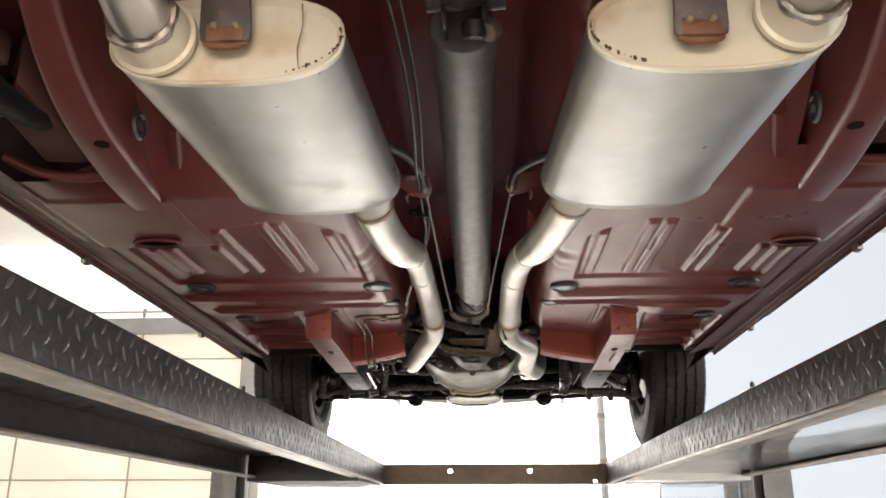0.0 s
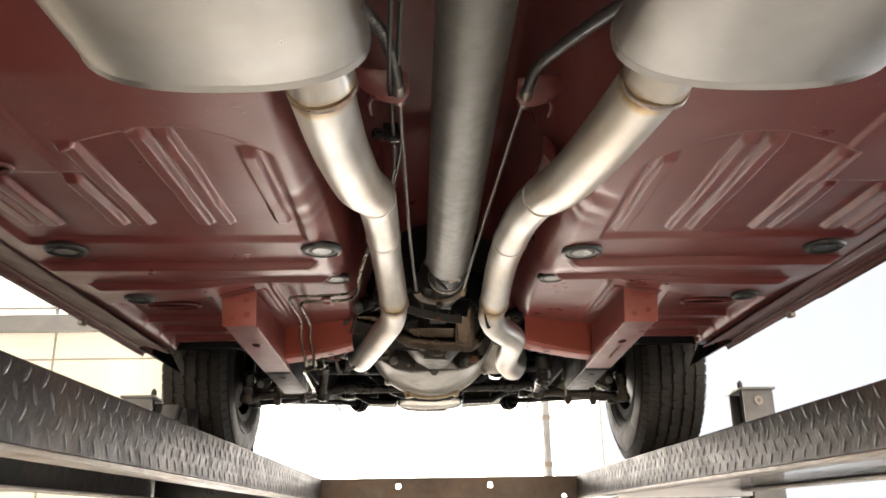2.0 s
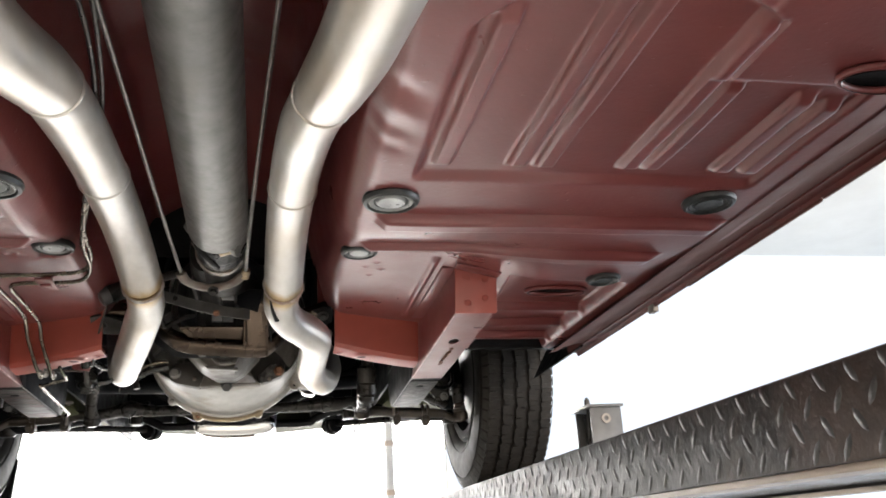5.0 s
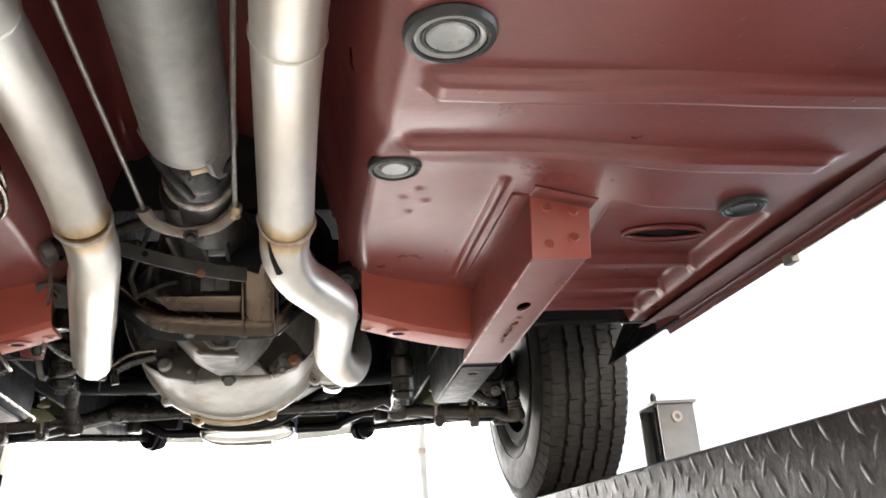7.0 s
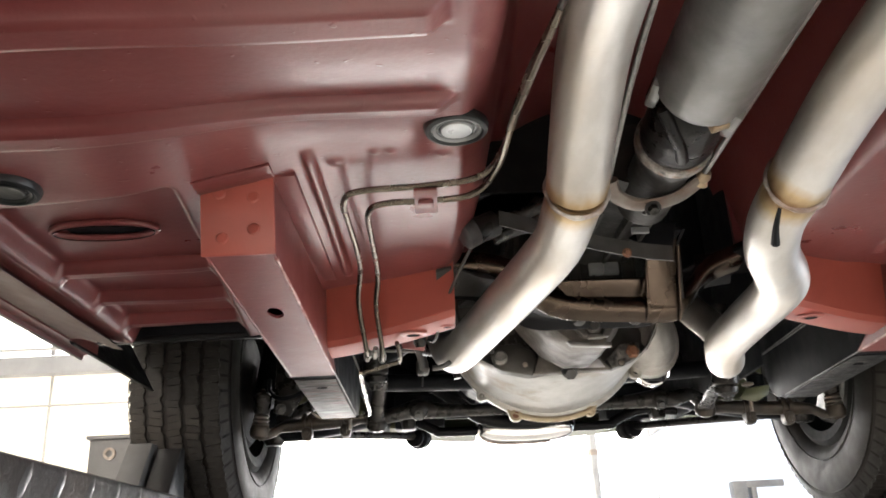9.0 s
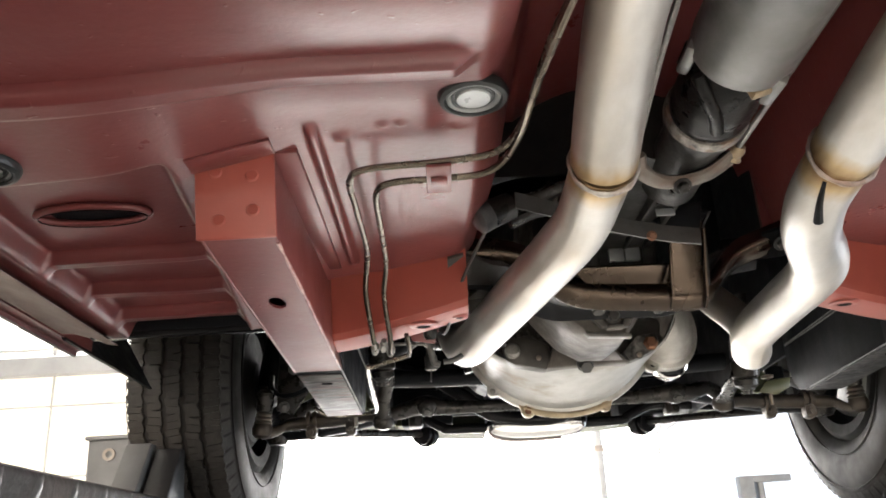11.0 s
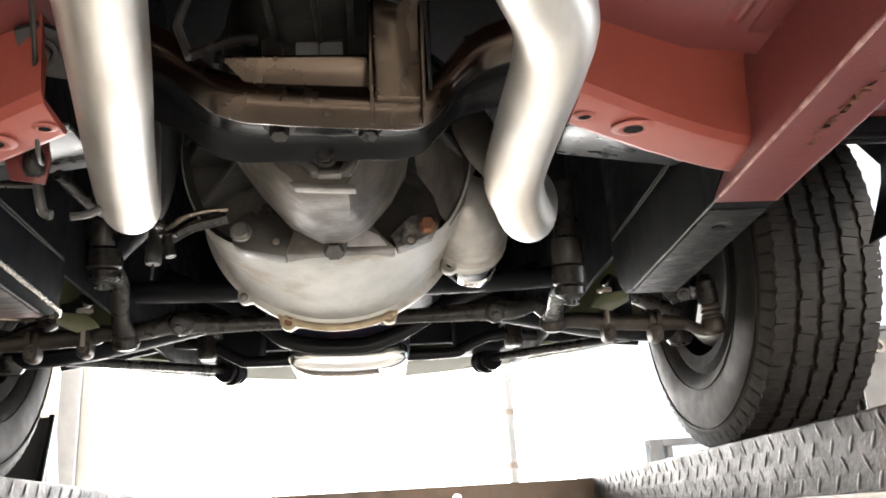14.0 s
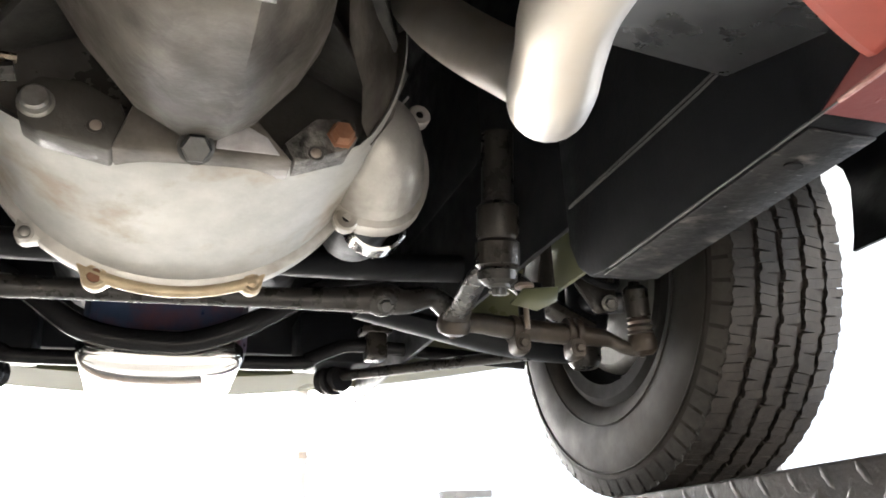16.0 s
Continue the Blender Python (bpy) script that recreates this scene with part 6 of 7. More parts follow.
    box(bm, -0.005, 0.005, -0.018, 0.018, -0.010, 0.010, 0.003, pose(s * 0.640, 3.50, 1.953, 40, 0, 0))
    part("balance_weight", bm, EDGE, rim)
    return rim


for s in (1, -1):
    rim = wheel(s)
part("wheel_weight", lathe(B(), [(0, -0.006), (0.016, -0.006), (0.02, 0), (0.016, 0.008), (0, 0.01)], pose(-0.656, 3.21, 1.935, 20, 70, 0), 16), PLUG_FACE, rim, "pale blue-grey weight on the wheel")

# ---- steering and suspension ----
def rod(name, points, r, material, label="", parent=None, seg=12, steps=4, flat=None):
    return part(name, tube(B(), points, r, seg, steps, True, flat), material, parent or car, label)


JOINT = {-1: -0.264, 1: 0.227}
ARM = {-1: -0.351, 1: 0.322}
centre = rod("centre_link", [(-0.355, 3.150, 1.974), (-0.325, 3.150, 1.976), (-0.292, 3.150, 1.984), (-0.264, 3.150, 1.988), (-0.232, 3.150, 1.983), (-0.15, 3.148, 1.9805), (0.11, 3.140, 1.980), (0.195, 3.140, 1.9835), (0.227, 3.140, 1.986), (0.258, 3.140, 1.984), (0.295, 3.144, 1.992), (0.325, 3.15, 1.972)], [0.0155, 0.0145, 0.0165, 0.0205, 0.0165, 0.0125, 0.0125, 0.0165, 0.0205, 0.0165, 0.0135, 0.016], GREASY, "greasy black steering centre link")
for x in JOINT.values():
    bm = B()
    lathe(bm, [(0, 0.010), (0.010, 0.010), (0.0165, 0.006), (0.0195, 0), (0, 0)], pose(x, 3.130, 1.979, 125), 20)
    part("link_joint", bm, GREASY, centre)
    bm = B()
    bolt(bm, (x, 3.119, 1.9715), (0, -0.8, -0.6), 0.0075, 0.006, 1.25)
    tube(bm, [(x - 0.009, 3.115, 1.9700), (x + 0.009, 3.115, 1.9700)], 0.0016, 6, 1)
    part("castle_nut", bm, DULL_BAR, centre)
for s in (1, -1):
    up = 0.0 if s > 0 else 0.011
    a = ARM[s]
    tie = rod("tie_rod", [(a + s * 0.012, 3.152, 1.963 + up), (a + s * 0.04, 3.158, 1.966 + up), (s * 0.405, 3.165, 1.9635 + up), (s * 0.48, 3.166, 1.959 + up), (s * 0.535, 3.166, 1.956 + up), (s * 0.553, 3.164, 1.951 + up), (s * 0.570, 3.158, 1.941 + up), (s * 0.590, 3.150, 1.941 + up)], [0.012, 0.0135, 0.0142, 0.0142, 0.0125, 0.0095, 0.0095, 0.0135], TIE, "greasy steel tie rod with clamps")
    for x, lean in ((0.416, 0.0), (0.4945, 0.0)):
        bm = B()
        for d in (-0.0065, 0.0065):
            lathe(bm, [(0.0138, -0.0035), (0.0185, -0.0035), (0.0192, 0), (0.0185, 0.0035), (0.0138, 0.0035)], pose(s * x + d, 3.166, 1.962 + up, 0, 90, 0), 20)
        zz = 1.9415 + up - (0.004 if x > 0.45 else 0)
        loft(bm, [oval(s * x, zz, y, 0.0105, r, 16, 3.0) for y, r in ((3.150, 0.012), (3.154, 0.0145), (3.170, 0.0145), (3.174, 0.012))])
        bolt(bm, (s * x, 3.150, zz - 0.001), (0, -1, -0.1), 0.0062, 0.006, 1.35)
        part("tie_clamp", bm, TIE, tie)
    bm = B()
    ex, ey, ez = s * 0.590, 3.150, 1.946 + up
    lathe(bm, [(0, -0.016), (0.012, -0.016), (0.019, -0.010), (0.0205, 0.002), (0.017, 0.012), (0, 0.012)], pose(ex, ey, ez, 8, -6 * s, 0), 20)
    end = part("rod_end", bm, TIE, tie)
    bm = B()
    lathe(bm, [(0.0145, 0.010), (0.0185, 0.014), (0.0145, 0.018), (0.0180, 0.022), (0.0140, 0.026), (0.0165, 0.030), (0.0115, 0.036), (0, 0.036)], pose(ex, ey, ez, 8, -6 * s, 0), 20)
    part("rubber_boot", bm, WORN_IRON, end, "dusty rubber boot")
    bm = B()
    lathe(bm, [(0.012, 0.034), (0.0165, 0.036), (0.0175, 0.072), (0.012, 0.078), (0, 0.078)], pose(ex, ey, ez, 8, -6 * s, 0), 16)
    bolt(bm, (ex, ey + 0.004, ez + 0.076), (0, -0.2, 1), 0.009, 0.01, 1.2)
    part("arm_eye", bm, GREASY, end)
    # steering arm to the knuckle, knuckle, lower arm, strut rod
    rod("steering_arm", [(s * 0.592, 3.152, 2.005), (s * 0.597, 3.20, 2.018), (s * 0.60, 3.30, 2.05)], [0.014, 0.015, 0.02], BLACK)
    rod("knuckle", [(s * 0.600, 3.315, 1.985), (s * 0.607, 3.315, 2.05), (s * 0.600, 3.315, 2.16), (s * 0.58, 3.315, 2.23)], [0.024, 0.034, 0.026, 0.02], BLACK, "black steering knuckle")
    arm = rod("lower_arm", [(s * 0.235, 3.30, 2.020), (s * 0.32, 3.305, 2.005), (s * 0.45, 3.31, 1.982), (s * 0.56, 3.315, 1.972), (s * 0.60, 3.315, 1.978)], [0.022, 0.026, 0.03, 0.028, 0.018], BLACK, "black lower suspension arm", None, 14, 5, 0.55)
    bm = B()
    lathe(bm, [(0, -0.016), (0.018, -0.016), (0.026, -0.004), (0.026, 0.012), (0, 0.014)], pose(s * 0.592, 3.315, 1.965), 20)
    part("ball_joint", bm, GREASY, arm)
    strut = rod("strut_rod", [(s * 0.50, 3.315, 1.968), (s * 0.42, 3.46, 1.985), (s * 0.34, 3.60, 2.0), (s * 0.27, 3.70, 2.01)], 0.0095, GREASY, "black strut rod running forward")
    bm = B()
    for d, r in ((0, 0.026), (0.016, 0.03), (0.034, 0.026)):
        lathe(bm, [(0, -0.007), (r, -0.007), (r * 1.05, 0), (r, 0.007), (0, 0.007)], look((s * (0.29 - d * 0.5), 3.67 + d, 2.005), (s * 0.50, 3.315, 1.968)), 20)
    part("strut_bushing", bm, SATIN, strut)
    # strut bracket and sway bar clamp
    bm = box(B(), min(s * 0.21, s * 0.34), max(s * 0.21, s * 0.34), 3.62, 3.72, 2.02, 2.11, 0.006)
    part("strut_bracket", bm, BLACK, car)
    bm = B()
    q = 0.318 if s > 0 else -0.30
    box(bm, q - 0.017, q + 0.017, 3.50, 3.54, 2.000, 2.046, 0.006)
    box(bm, q - 0.026, q + 0.026, 3.50, 3.54, 2.044, 2.056, 0.003)
    part("bar_clamp", bm, GREASY, car)
    # upright shock stub, bump stop, spring tower
    bm = B()
    box(bm, min(s * 0.36, s * 0.56), max(s * 0.36, s * 0.56), 3.12, 3.52, 2.18, 2.5, 0.02)
    part("spring_tower", bm, BLACK, car)
# pitman arm on the right, idler arm on the left with their pivots
for s in (1, -1):
    x, tall = ARM[s], (0.0 if s > 0 else 0.050)
    px = 0.319 if s > 0 else -0.340
    a = rod("pitman_arm" if s > 0 else "idler_arm", [(x, 3.150, 1.962), (x - s * 0.004, 3.10, 1.972 + tall * 0.3), (px - s * 0.006, 3.04, 1.982 + tall * 0.8), (px, 2.998, 1.985 + tall)], [0.0195, 0.0135, 0.0145, 0.018], GREASY, "greasy forged steering arm", None, 14, 4, 0.65)
    bm = B()
    lathe(bm, [(0, -0.015), (0.009, -0.015), (0.0185, -0.011), (0.0215, -0.003), (0.0205, 0.006), (0.016, 0.016), (0, 0.018)], pose(x, 3.147, 1.960, 22), 20)
    lathe(bm, [(0, -0.018), (0.004, -0.018), (0.005, -0.014), (0.009, -0.014)], pose(x, 3.147, 1.960, 22), 12)
    part("arm_joint", bm, TIE if s > 0 else GREASY, a)
    bm = B()
    lathe(bm, [(0, -0.012), (0.014, -0.012), (0.0215, -0.006), (0.0225, 0.004), (0.019, 0.006), (0.0245, 0.010), (0.0245, 0.034), (0.021, 0.038), (0.0235, 0.042), (0.0235, 0.075), (0.018, 0.08), (0.018, 0.16), (0, 0.16)], pose(px, 2.993, 1.972 + tall, 10), 22)
    pivot = part("arm_pivot", bm, GREASY, a)
    bm = B()
    m = pose(px, 2.991, 1.960 + tall, 10)
    lathe(bm, [(0.008, -0.004), (0.012, -0.003), (0.012, 0.002)], m, 18)
    nut = part("castle_nut", bm, DULL_BAR, pivot)
    star = [((0.0090 if k % 4 < 2 else 0.0058) * math.cos(k * math.pi / 12), (0.0090 if k % 4 < 2 else 0.0058) * math.sin(k * math.pi / 12)) for k in range(24)]
    part("nut_crown", prism(B(), [m @ Vector((u, v, -0.011)) for u, v in star], m.to_3x3() @ Vector((0, 0, 0.010)), 0.0005), DULL_BAR, nut)
    part("split_pin", tube(B(), [m @ Vector((-0.012, 0, -0.008)), m @ Vector((0.012, 0.001, -0.008))], 0.0014, 6, 1), BOLT, nut)
# brake hose, its olive bracket and small hardware beside the rail nose
for s in (1, -1):
    bm = B()
    lathe(bm, [(0, 0), (0.0035, 0), (0.0035, 0.055), (0, 0.055)], pose(s * 0.400, 3.10, 1.945), 10)
    lathe(bm, [(0.0035, 0.05), (0.012, 0.052), (0.012, 0.056), (0.0035, 0.058)], pose(s * 0.400, 3.10, 1.945), 14)
    part("brake_hose", bm, EDGE, car, "bright brake hose fitting")
    bm = B()
    prism(bm, [(s * 0.366, 3.07, 1.965), (s * 0.385, 3.07, 1.985), (s * 0.432, 3.07, 1.990), (s * 0.428, 3.07, 1.972), (s * 0.40, 3.07, 1.958)], (0, 0.003, 0.002), 0.0008)
    part("hose_plate", bm, OLIVE, car, "olive bracket plate")
    part("bump_rubber", lathe(B(), [(0, -0.018), (0.014, -0.016), (0.018, 0), (0.018, 0.05), (0, 0.05)], pose(s * 0.455, 3.20, 1.985), 16), BLACK, car)
for s in (1, -1):
    knot = [(s * 0.47, 3.12, 2.06), (s * 0.50, 3.13, 2.03), (s * 0.545, 3.14, 2.02), (s * 0.575, 3.17, 2.04), (s * 0.585, 3.21, 2.075)]
    hose = rod("brake_line", knot, 0.0048, BLACK, "black flexible brake hose")
    part("hose_fitting", lathe(B(), [(0, -0.008), (0.007, -0.008), (0.0085, -0.003), (0.0085, 0.006), (0.005, 0.012), (0, 0.012)], pose(s * 0.472, 3.12, 2.058, 30, 20 * s, 0), 6), DULL_BAR, hose)
    bm = B()
    prism(bm, [(s * 0.49, 3.155, 2.12), (s * 0.56, 3.158, 2.125), (s * 0.565, 3.158, 1.995), (s * 0.53, 3.155, 1.985), (s * 0.50, 3.155, 2.03)], (0, 0.006, 0), 0.002)
    bracket = part("arm_bracket", bm, GREASY, car)
    for x, y, z in ((0.505, 3.14, 2.045), (0.53, 3.15, 2.075), (0.548, 3.15, 2.00), (0.515, 3.16, 2.105)):
        part("bolt", bolt(B(), (s * x, y, z), (-s * 0.3, -1, -0.4), 0.0075, 0.009, 1.5), DULL_BAR, bracket)
    rod("arm_strut", [(s * 0.44, 3.22, 2.05), (s * 0.50, 3.24, 2.02), (s * 0.57, 3.26, 1.995)], [0.018, 0.02, 0.022], GREASY, "", None, 12, 3, 0.6)
rod("cross_brace", [(-0.36, 3.40, 2.14), (-0.26, 3.40, 2.095), (-0.195, 3.40, 2.055), (-0.135, 3.40, 2.010), (-0.08, 3.40, 1.993), (-0.02, 3.40, 1.989), (0.02, 3.40, 1.991), (0.085, 3.40, 2.013), (0.155, 3.40, 2.052), (0.22, 3.40, 2.085), (0.36, 3.40, 2.13)], 0.0165, SATIN, "bowed black tubular engine bay brace")
rod("sway_bar", [(-0.56, 3.46, 1.99), (-0.46, 3.52, 2.02), (-0.38, 3.53, 2.036), (-0.31, 3.53, 2.034), (-0.275, 3.52, 2.018), (-0.235, 3.52, 1.998), (-0.19, 3.52, 1.992), (0.17, 3.52, 1.992), (0.205, 3.52, 1.999), (0.245, 3.52, 2.016), (0.28, 3.52, 2.025), (0.36, 3.52, 2.021), (0.46, 3.51, 2.01), (0.56, 3.46, 1.99)], 0.0115, SATIN, "black sway bar")
rod("engine_crossmember", [(-0.36, 3.22, 2.06), (-0.2, 3.22, 2.055), (0.2, 3.22, 2.055), (0.36, 3.22, 2.06)], 0.026, BLACK, "black engine crossmember", None, 14, 3, 0.7)
rod("steering_shaft", [(-0.34, 3.02, 2.06), (-0.25, 2.90, 2.09), (-0.2, 2.75, 2.16)], 0.018, BLACK)
rod("clutch_rod", [(-0.27, 2.62, 2.01), (-0.25, 2.70, 2.0), (-0.21, 2.80, 2.02)], 0.006, GREASY)

# ---- engine, sump and bay ----
bm = B()
loft(bm, [oval(0.0, 2.23, 2.985, 0.17, 0.17, 28, 3), oval(0.0, 2.24, 3.05, 0.19, 0.18, 28, 4), oval(0.0, 2.26, 3.55, 0.19, 0.2, 28, 4), oval(0.0, 2.26, 3.6, 0.15, 0.17, 28, 4)])
engine = part("engine_block", bm, BLACK, car, "dark engine block above the steering")
bm = B()
loft(bm, [oval(-0.012, 2.06, 3.43, 0.105, 0.09, 28, 5), oval(-0.012, 2.045, 3.45, 0.115, 0.092, 28, 5), oval(-0.012, 2.045, 3.66, 0.115, 0.092, 28, 5), oval(-0.012, 2.06, 3.68, 0.105, 0.08, 28, 5)])
sump = part("sump", bm, BLUE, engine, "blue engine sump with red overspray")
bm = B()
loft(bm, [oval(-0.018, 1.986, 3.424, 0.100, 0.020, 36, 2.8), oval(-0.018, 1.986, 3.428, 0.108, 0.028, 36, 2.8), oval(-0.018, 1.986, 3.44, 0.115, 0.034, 36, 2.8), oval(-0.018, 1.984, 3.66, 0.115, 0.034, 36, 2.8), oval(-0.018, 1.986, 3.675, 0.108, 0.028, 36, 2.8)])
part("sump_bottom", bm, CHROME, sump, "bright reflecting bottom of the sump")
part("drain_plug", bolt(B(), (-0.088, 3.425, 1.992), (0, -1, -0.3), 0.01, 0.012), GREASY, sump)
# inner aprons, black and upright, with a pressed step on the right
for s in (1, -1):
    bm = B()
    box(bm, min(s * 0.3665, s * 0.3735), max(s * 0.3665, s * 0.3735), 2.44, 3.9, 2.0, 2.75, 0.002)
    apron = part("apron", bm, BLACK, car, "black inner apron of the engine bay")
    bm = B()
    for d in (0.0, 0.0045):
        tube(bm, [(s * 0.3605, 2.612, 2.040 + d), (s * 0.3605, 2.622, 2.026 + d), (s * 0.3605, 2.645, 2.018 + d), (s * 0.3605, 2.76, 2.014 + d), (s * 0.3605, 2.895, 2.013 + d * 0.4)], 0.0011, 6, 3)
    part("apron_bead", bm, DULL_BAR, apron)
    bm = B()
    box(bm, min(s * 0.374, s * 0.70), max(s * 0.374, s * 0.70), 2.545, 2.552, 2.0, 2.7, 0.001)
    part("splash_panel", bm, BLACK, car, "black wheelhouse rear panel")
    bm = B()
    box(bm, min(s * 0.43, s * 0.69), max(s * 0.43, s * 0.69), 2.546, 2.56, 1.992, 2.006, 0.003)
    part("splash_seam", bm, SATIN, car)
    # fender with its wheel arch and the black lower corner behind the tyre
    bm = B()
    arch = [(2.56, 2.155), (2.56, 2.75), (4.05, 2.75), (4.05, 2.12), (3.74, 2.12)]
    arch += [(AXLE + 0.40 * math.cos(t), 2.09 + 0.36 * math.sin(t)) for t in np.linspace(0.1, math.pi - 0.35, 18)]
    arch += [(2.935, 2.155)]
    prism(bm, [(s * 0.835, y, z) for y, z in arch], (s * 0.004, 0, 0))
    part("fender", bm, OLIVE, car, "olive painted front fender")
    bm = B()
    rings = []
    for z, x, y in ((1.998, 0.728, 2.905), (2.02, 0.742, 2.912), (2.06, 0.768, 2.93), (2.11, 0.802, 2.955), (2.152, 0.829, 2.985), (2.22, 0.8295, 3.04), (2.30, 0.8295, 3.12)):
        rings.append([(s * x, 2.566, z), (s * x, y, z), (s * (x + 0.005), y, z), (s * (x + 0.005), 2.566, z)])
    loft(bm, rings)
    part("fender_liner", bm, BLACK, car, "black inside of the lower fender")
    bm = B()
    box(bm, min(s * 0.452, s * 0.458), max(s * 0.452, s * 0.458), 3.03, 3.12, 2.0, 2.45, 0.002)
    part("inner_fender", bm, OLIVE, car, "olive inner fender seen past the rail")
    # near-black sheet over the wheelhouse, its shade put into the colour
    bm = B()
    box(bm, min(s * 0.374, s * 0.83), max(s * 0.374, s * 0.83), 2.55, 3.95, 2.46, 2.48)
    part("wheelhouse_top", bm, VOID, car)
for s in (1, -1):
    bm = B()
    prism(bm, [(s * 0.205, 2.468, 1.985), (s * 0.362, 2.50, 1.972), (s * 0.358, 2.636, 2.008), (s * 0.235, 2.645, 2.030)], (0, 0.0, 0.004), 0.002)
    part("toe_panel", bm, TOEPLATE, car, "glossy dark grey sloping panel ahead of the brace")
# added near-black sheet, stands for the dark above the gearbox tail
part("tunnel_shade_sheet", box(B(), -0.172, 0.172, 2.470, 2.476, 2.16, 2.45), VOID, car)
for s in (1, -1):
    part("toe_closing", box(B(), min(s * 0.170, s * 0.37), max(s * 0.170, s * 0.37), 2.436, 2.442, 2.035, 2.45), RED, car)
# firewall and hood underside, coloured with the dark of the bay; front panel
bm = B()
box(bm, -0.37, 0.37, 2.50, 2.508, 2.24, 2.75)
part("firewall", bm, VOID, car, "firewall coloured near-black for the dark of the bay")
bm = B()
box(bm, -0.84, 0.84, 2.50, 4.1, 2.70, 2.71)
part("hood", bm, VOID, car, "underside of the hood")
bm = B()
rings = []
for x in np.linspace(-0.82, 0.82, 33):
    low = 2.012 + 0.075 * abs(x / 0.8) ** 1.6
    y = 3.93 - 0.10 * abs(x / 0.8) ** 2.5
    rings.append([(x, y - 0.10, low + 0.02), (x, y - 0.02, low), (x, y, low + 0.012), (x, y + 0.02, low + 0.25), (x, y + 0.016, low + 0.25), (x, y - 0.006, low + 0.018), (x, y - 0.022, low + 0.006), (x, y - 0.10, low + 0.026)])
loft(bm, rings)
part("front_valance", bm, OLIVE, car, "olive front valance below the bumper")
bm = B()
box(bm, -0.40, 0.40, 3.74, 3.76, 2.06, 2.6, 0.004)
part("radiator", bm, BLACK, car)

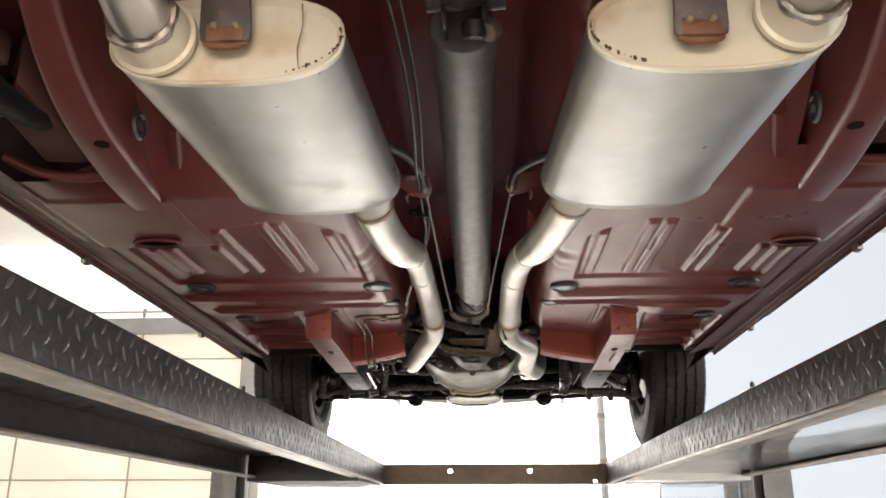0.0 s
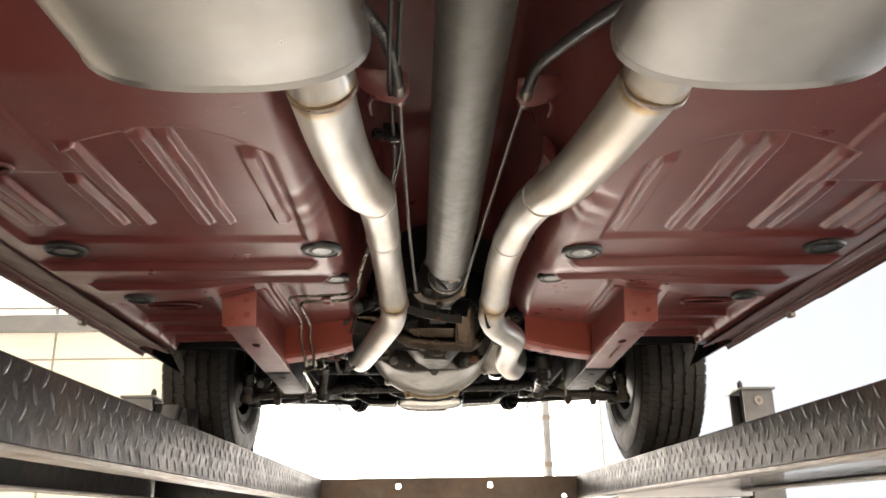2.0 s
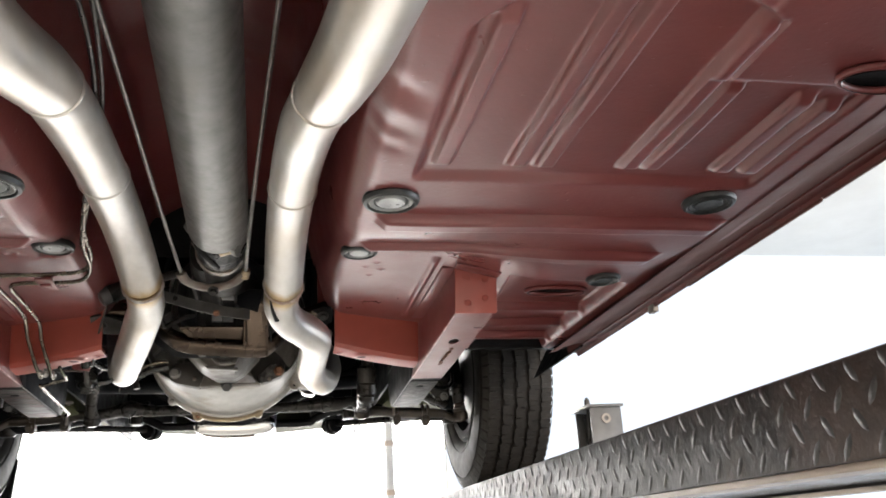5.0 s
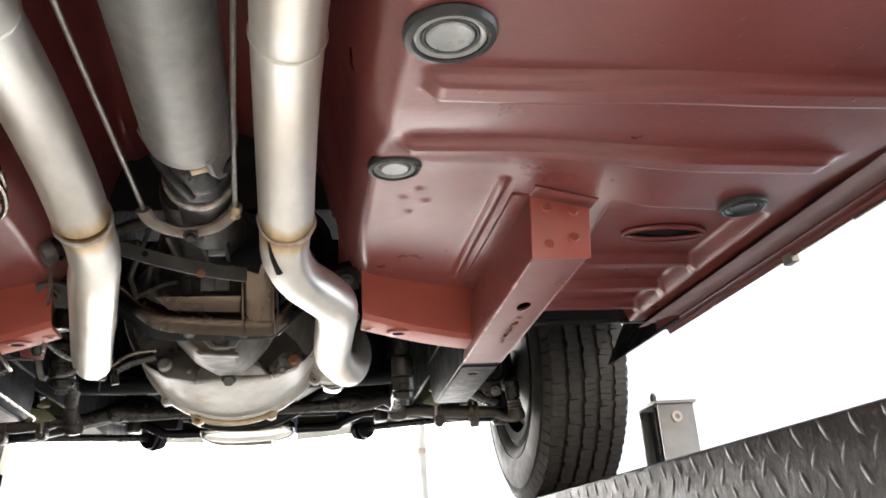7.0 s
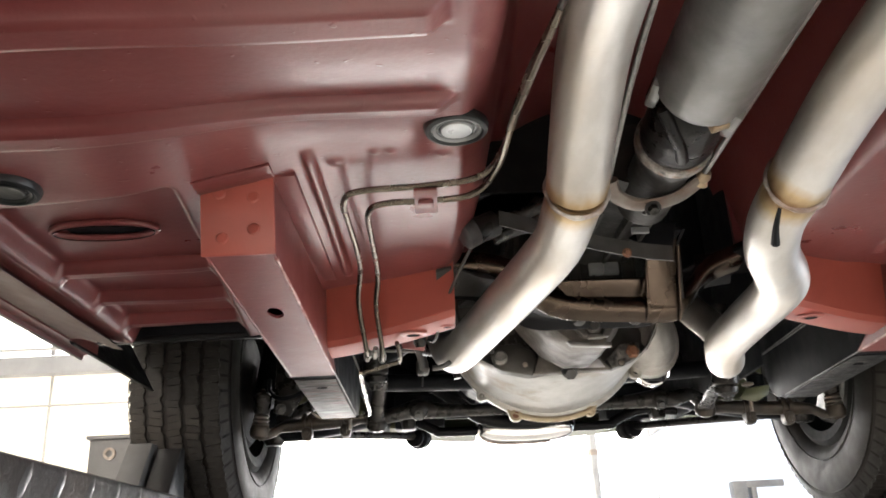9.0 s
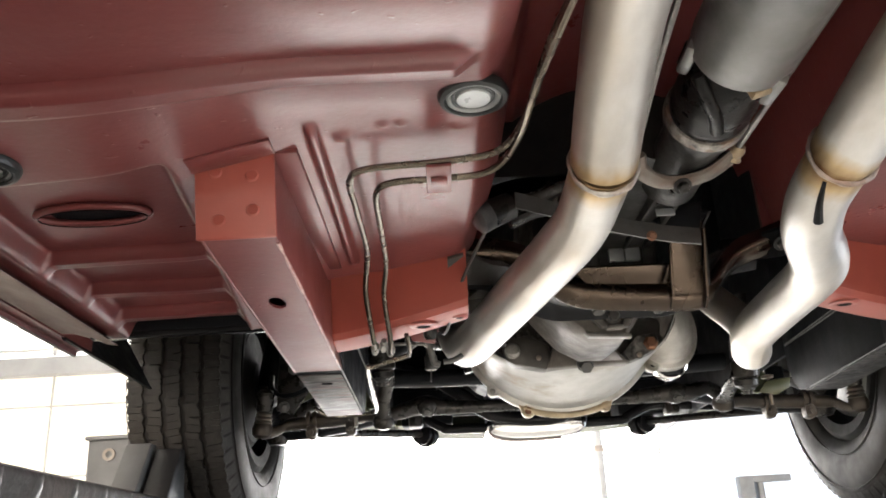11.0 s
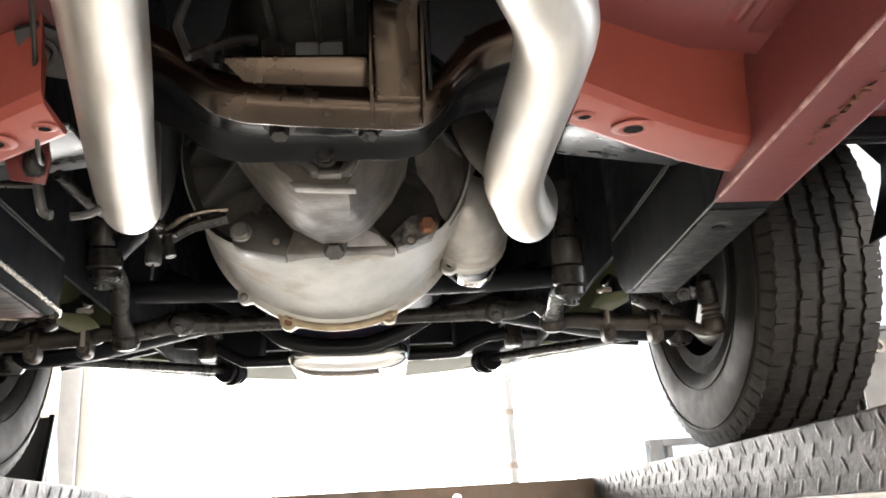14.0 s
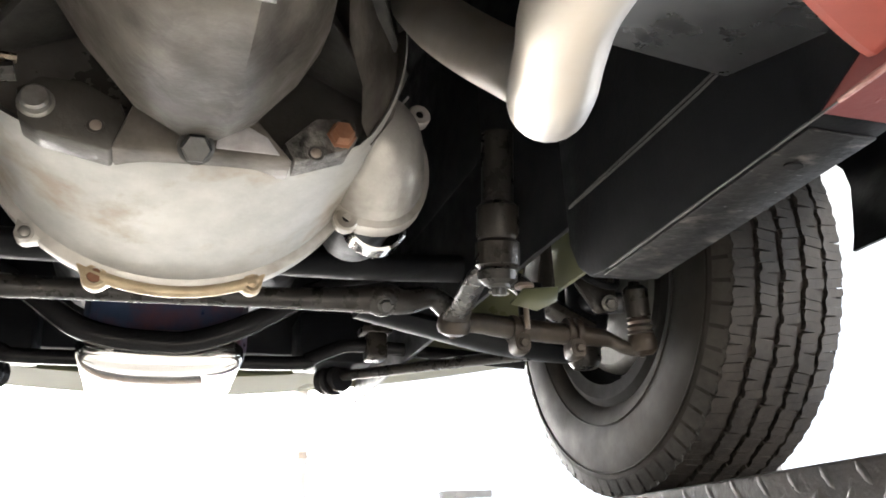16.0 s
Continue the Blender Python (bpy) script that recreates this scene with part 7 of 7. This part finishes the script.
# ---- rear of the floor: rails, springs, seat pan ----
for s in (1, -1):
    off = 0.030
    bm = B()
    way = [(0.36, 0.20, 2.11), (0.40, 0.48, 2.085), (0.440, 0.68, 2.045), (0.474, 0.82, 2.008), (0.497, 0.945, 1.988), (0.516, 1.10, 1.982), (0.526, 1.22, 1.982), (0.530, 1.345, 1.984)]
    rings = []
    for k, (x, y, z) in enumerate(spline(way, 6)):
        w = 0.022 + 0.010 * float(smooth((y - 0.6) / 0.6))
        rings.append([(off + s * (x + dx), y, z + dz) for dx, dz in ((-w - 0.004, 0.14), (-w - 0.001, 0.008), (-w + 0.002, 0.002), (-w + 0.007, 0), (w - 0.007, 0), (w - 0.002, 0.002), (w, 0.007), (w, 0.14))])
    loft(bm, rings)
    rr = part("rear_rail", bm, RED, car, "curved rear rail in red primer", 50)
    part("rail_hole", lathe(B(), [(0.0105, 0.0), (0.0105, 0.0012), (0, 0.0012)], pose(off + s * 0.497, 1.004, 1.9845, 180), 18), VOID, rr)
    bm = B()
    lathe(bm, [(0.022, 0), (0.020, 0.004), (0.015, 0.005), (0.013, 0.002), (0.008, 0.002), (0.007, 0.008), (0, 0.009)], pose(off + s * 0.466, 1.04, 2.030, 0, -90 * s, 0), 20)
    part("grommet", bm, CONDUIT, rr, "grey oval grommet")
    # bright fin beside the rail and the dusty box that closes it towards the sill
    bm = B()
    rings = []
    for x, y, z in spline([(0.425, 1.06, 2.03), (0.452, 1.16, 2.004), (0.476, 1.26, 1.990), (0.484, 1.325, 1.985)], 5):
        rings.append([(off + s * (x - 0.011), y, z + 0.07), (off + s * (x - 0.010), y, z + 0.004), (off + s * (x - 0.005), y, z), (off + s * (x + 0.005), y, z), (off + s * (x + 0.010), y, z + 0.004), (off + s * (x + 0.011), y, z + 0.07)])
    loft(bm, rings)
    part("seat_riser", bm, RED, car, "red riser beside the rear rail")
    bm = B()
    tube(bm, [(off + s * 0.545, 1.128, 1.992), (off + s * 0.60, 1.132, 1.993), (off + s * 0.66, 1.128, 2.002), (off + s * 0.70, 1.11, 2.02)], 0.008, 12, 4)
    part("wheelhouse_lip", bm, RED, car, "red rolled lip of the wheelhouse")
    # leaf spring eye and bracket, black
    bm = B()
    tube(bm, [(off + s * 0.575, 0.2, 2.05), (off + s * 0.58, 0.6, 2.01), (off + s * 0.585, 0.9, 2.005), (off + s * 0.59, 1.06, 2.03)], 0.03, 8, 5, True, 0.3)
    leaf = part("leaf_spring", bm, BLACK, car, "black leaf spring ahead of the rear axle")
    bm = B()
    prism(bm, [(off + s * 0.552, 0.88, 2.012), (off + s * 0.556, 1.125, 2.010), (off + s * 0.640, 1.120, 2.012), (off + s * 0.625, 0.98, 2.016)], (0, 0, 0.07), 0.005)
    box(bm, off + s * 0.60 - 0.05, off + s * 0.60 + 0.05, 0.76, 0.86, 2.02, 2.06, 0.006)
    part("spring_bracket", bm, SILL, leaf, "dusty brown spring bracket")
    bm = B()
    lathe(bm, [(0.014, -0.034), (0.026, -0.034), (0.026, 0.034), (0.014, 0.034)], pose(off + s * 0.60, 0.95, 2.03, 0, 90, 0), 20)
    part("spring_eye", bm, GREASY, leaf)
    bm = B()
    box(bm, min(s * 0.50, s * 0.70), max(s * 0.50, s * 0.70), -0.3, 1.20, 2.11, 2.12, 0.002)
    part("wheelhouse_floor", bm, RED, car)
bm = B()
for dx in (-0.027, 0.021):
    box(bm, 0.028 + dx, 0.034 + dx, 0.845, 0.915, 2.066, 2.116, 0.004)
tube(bm, [(-0.016, 0.858, 2.094), (0.078, 0.858, 2.094)], 0.016, 16, 1)
lathe(bm, [(0, 0), (0.013, 0.0), (0.015, 0.006), (0.015, 0.02), (0, 0.02)], pose(0.040, 0.880, 2.052, 20), 14)
joint = part("rear_joint", bm, GREASY, car, "greasy rear shaft joint")
part("bright_cup", lathe(B(), [(0, -0.002), (0.012, -0.002), (0.0145, 0.002), (0.0145, 0.012), (0, 0.012)], pose(0.056, 0.876, 2.058, -25, 30, 0), 16), WORN_IRON, joint)
bm = B()
loft(bm, [oval(0.03, 2.11, 0.845, 0.04, 0.04, 24, 2.2), oval(0.03, 2.11, 0.78, 0.06, 0.06, 24, 2.2), oval(0.03, 2.12, 0.62, 0.11, 0.11, 24, 2.2), oval(0.03, 2.12, 0.45, 0.12, 0.12, 24, 2.2)])
part("differential", bm, BLACK, car, "black differential nose")
bm = B()
box(bm, -0.84, 0.84, -0.6, 2.55, 2.40, 2.42)
part("body_shell", bm, BLACK, car, "closed cabin floor structure above the pan")
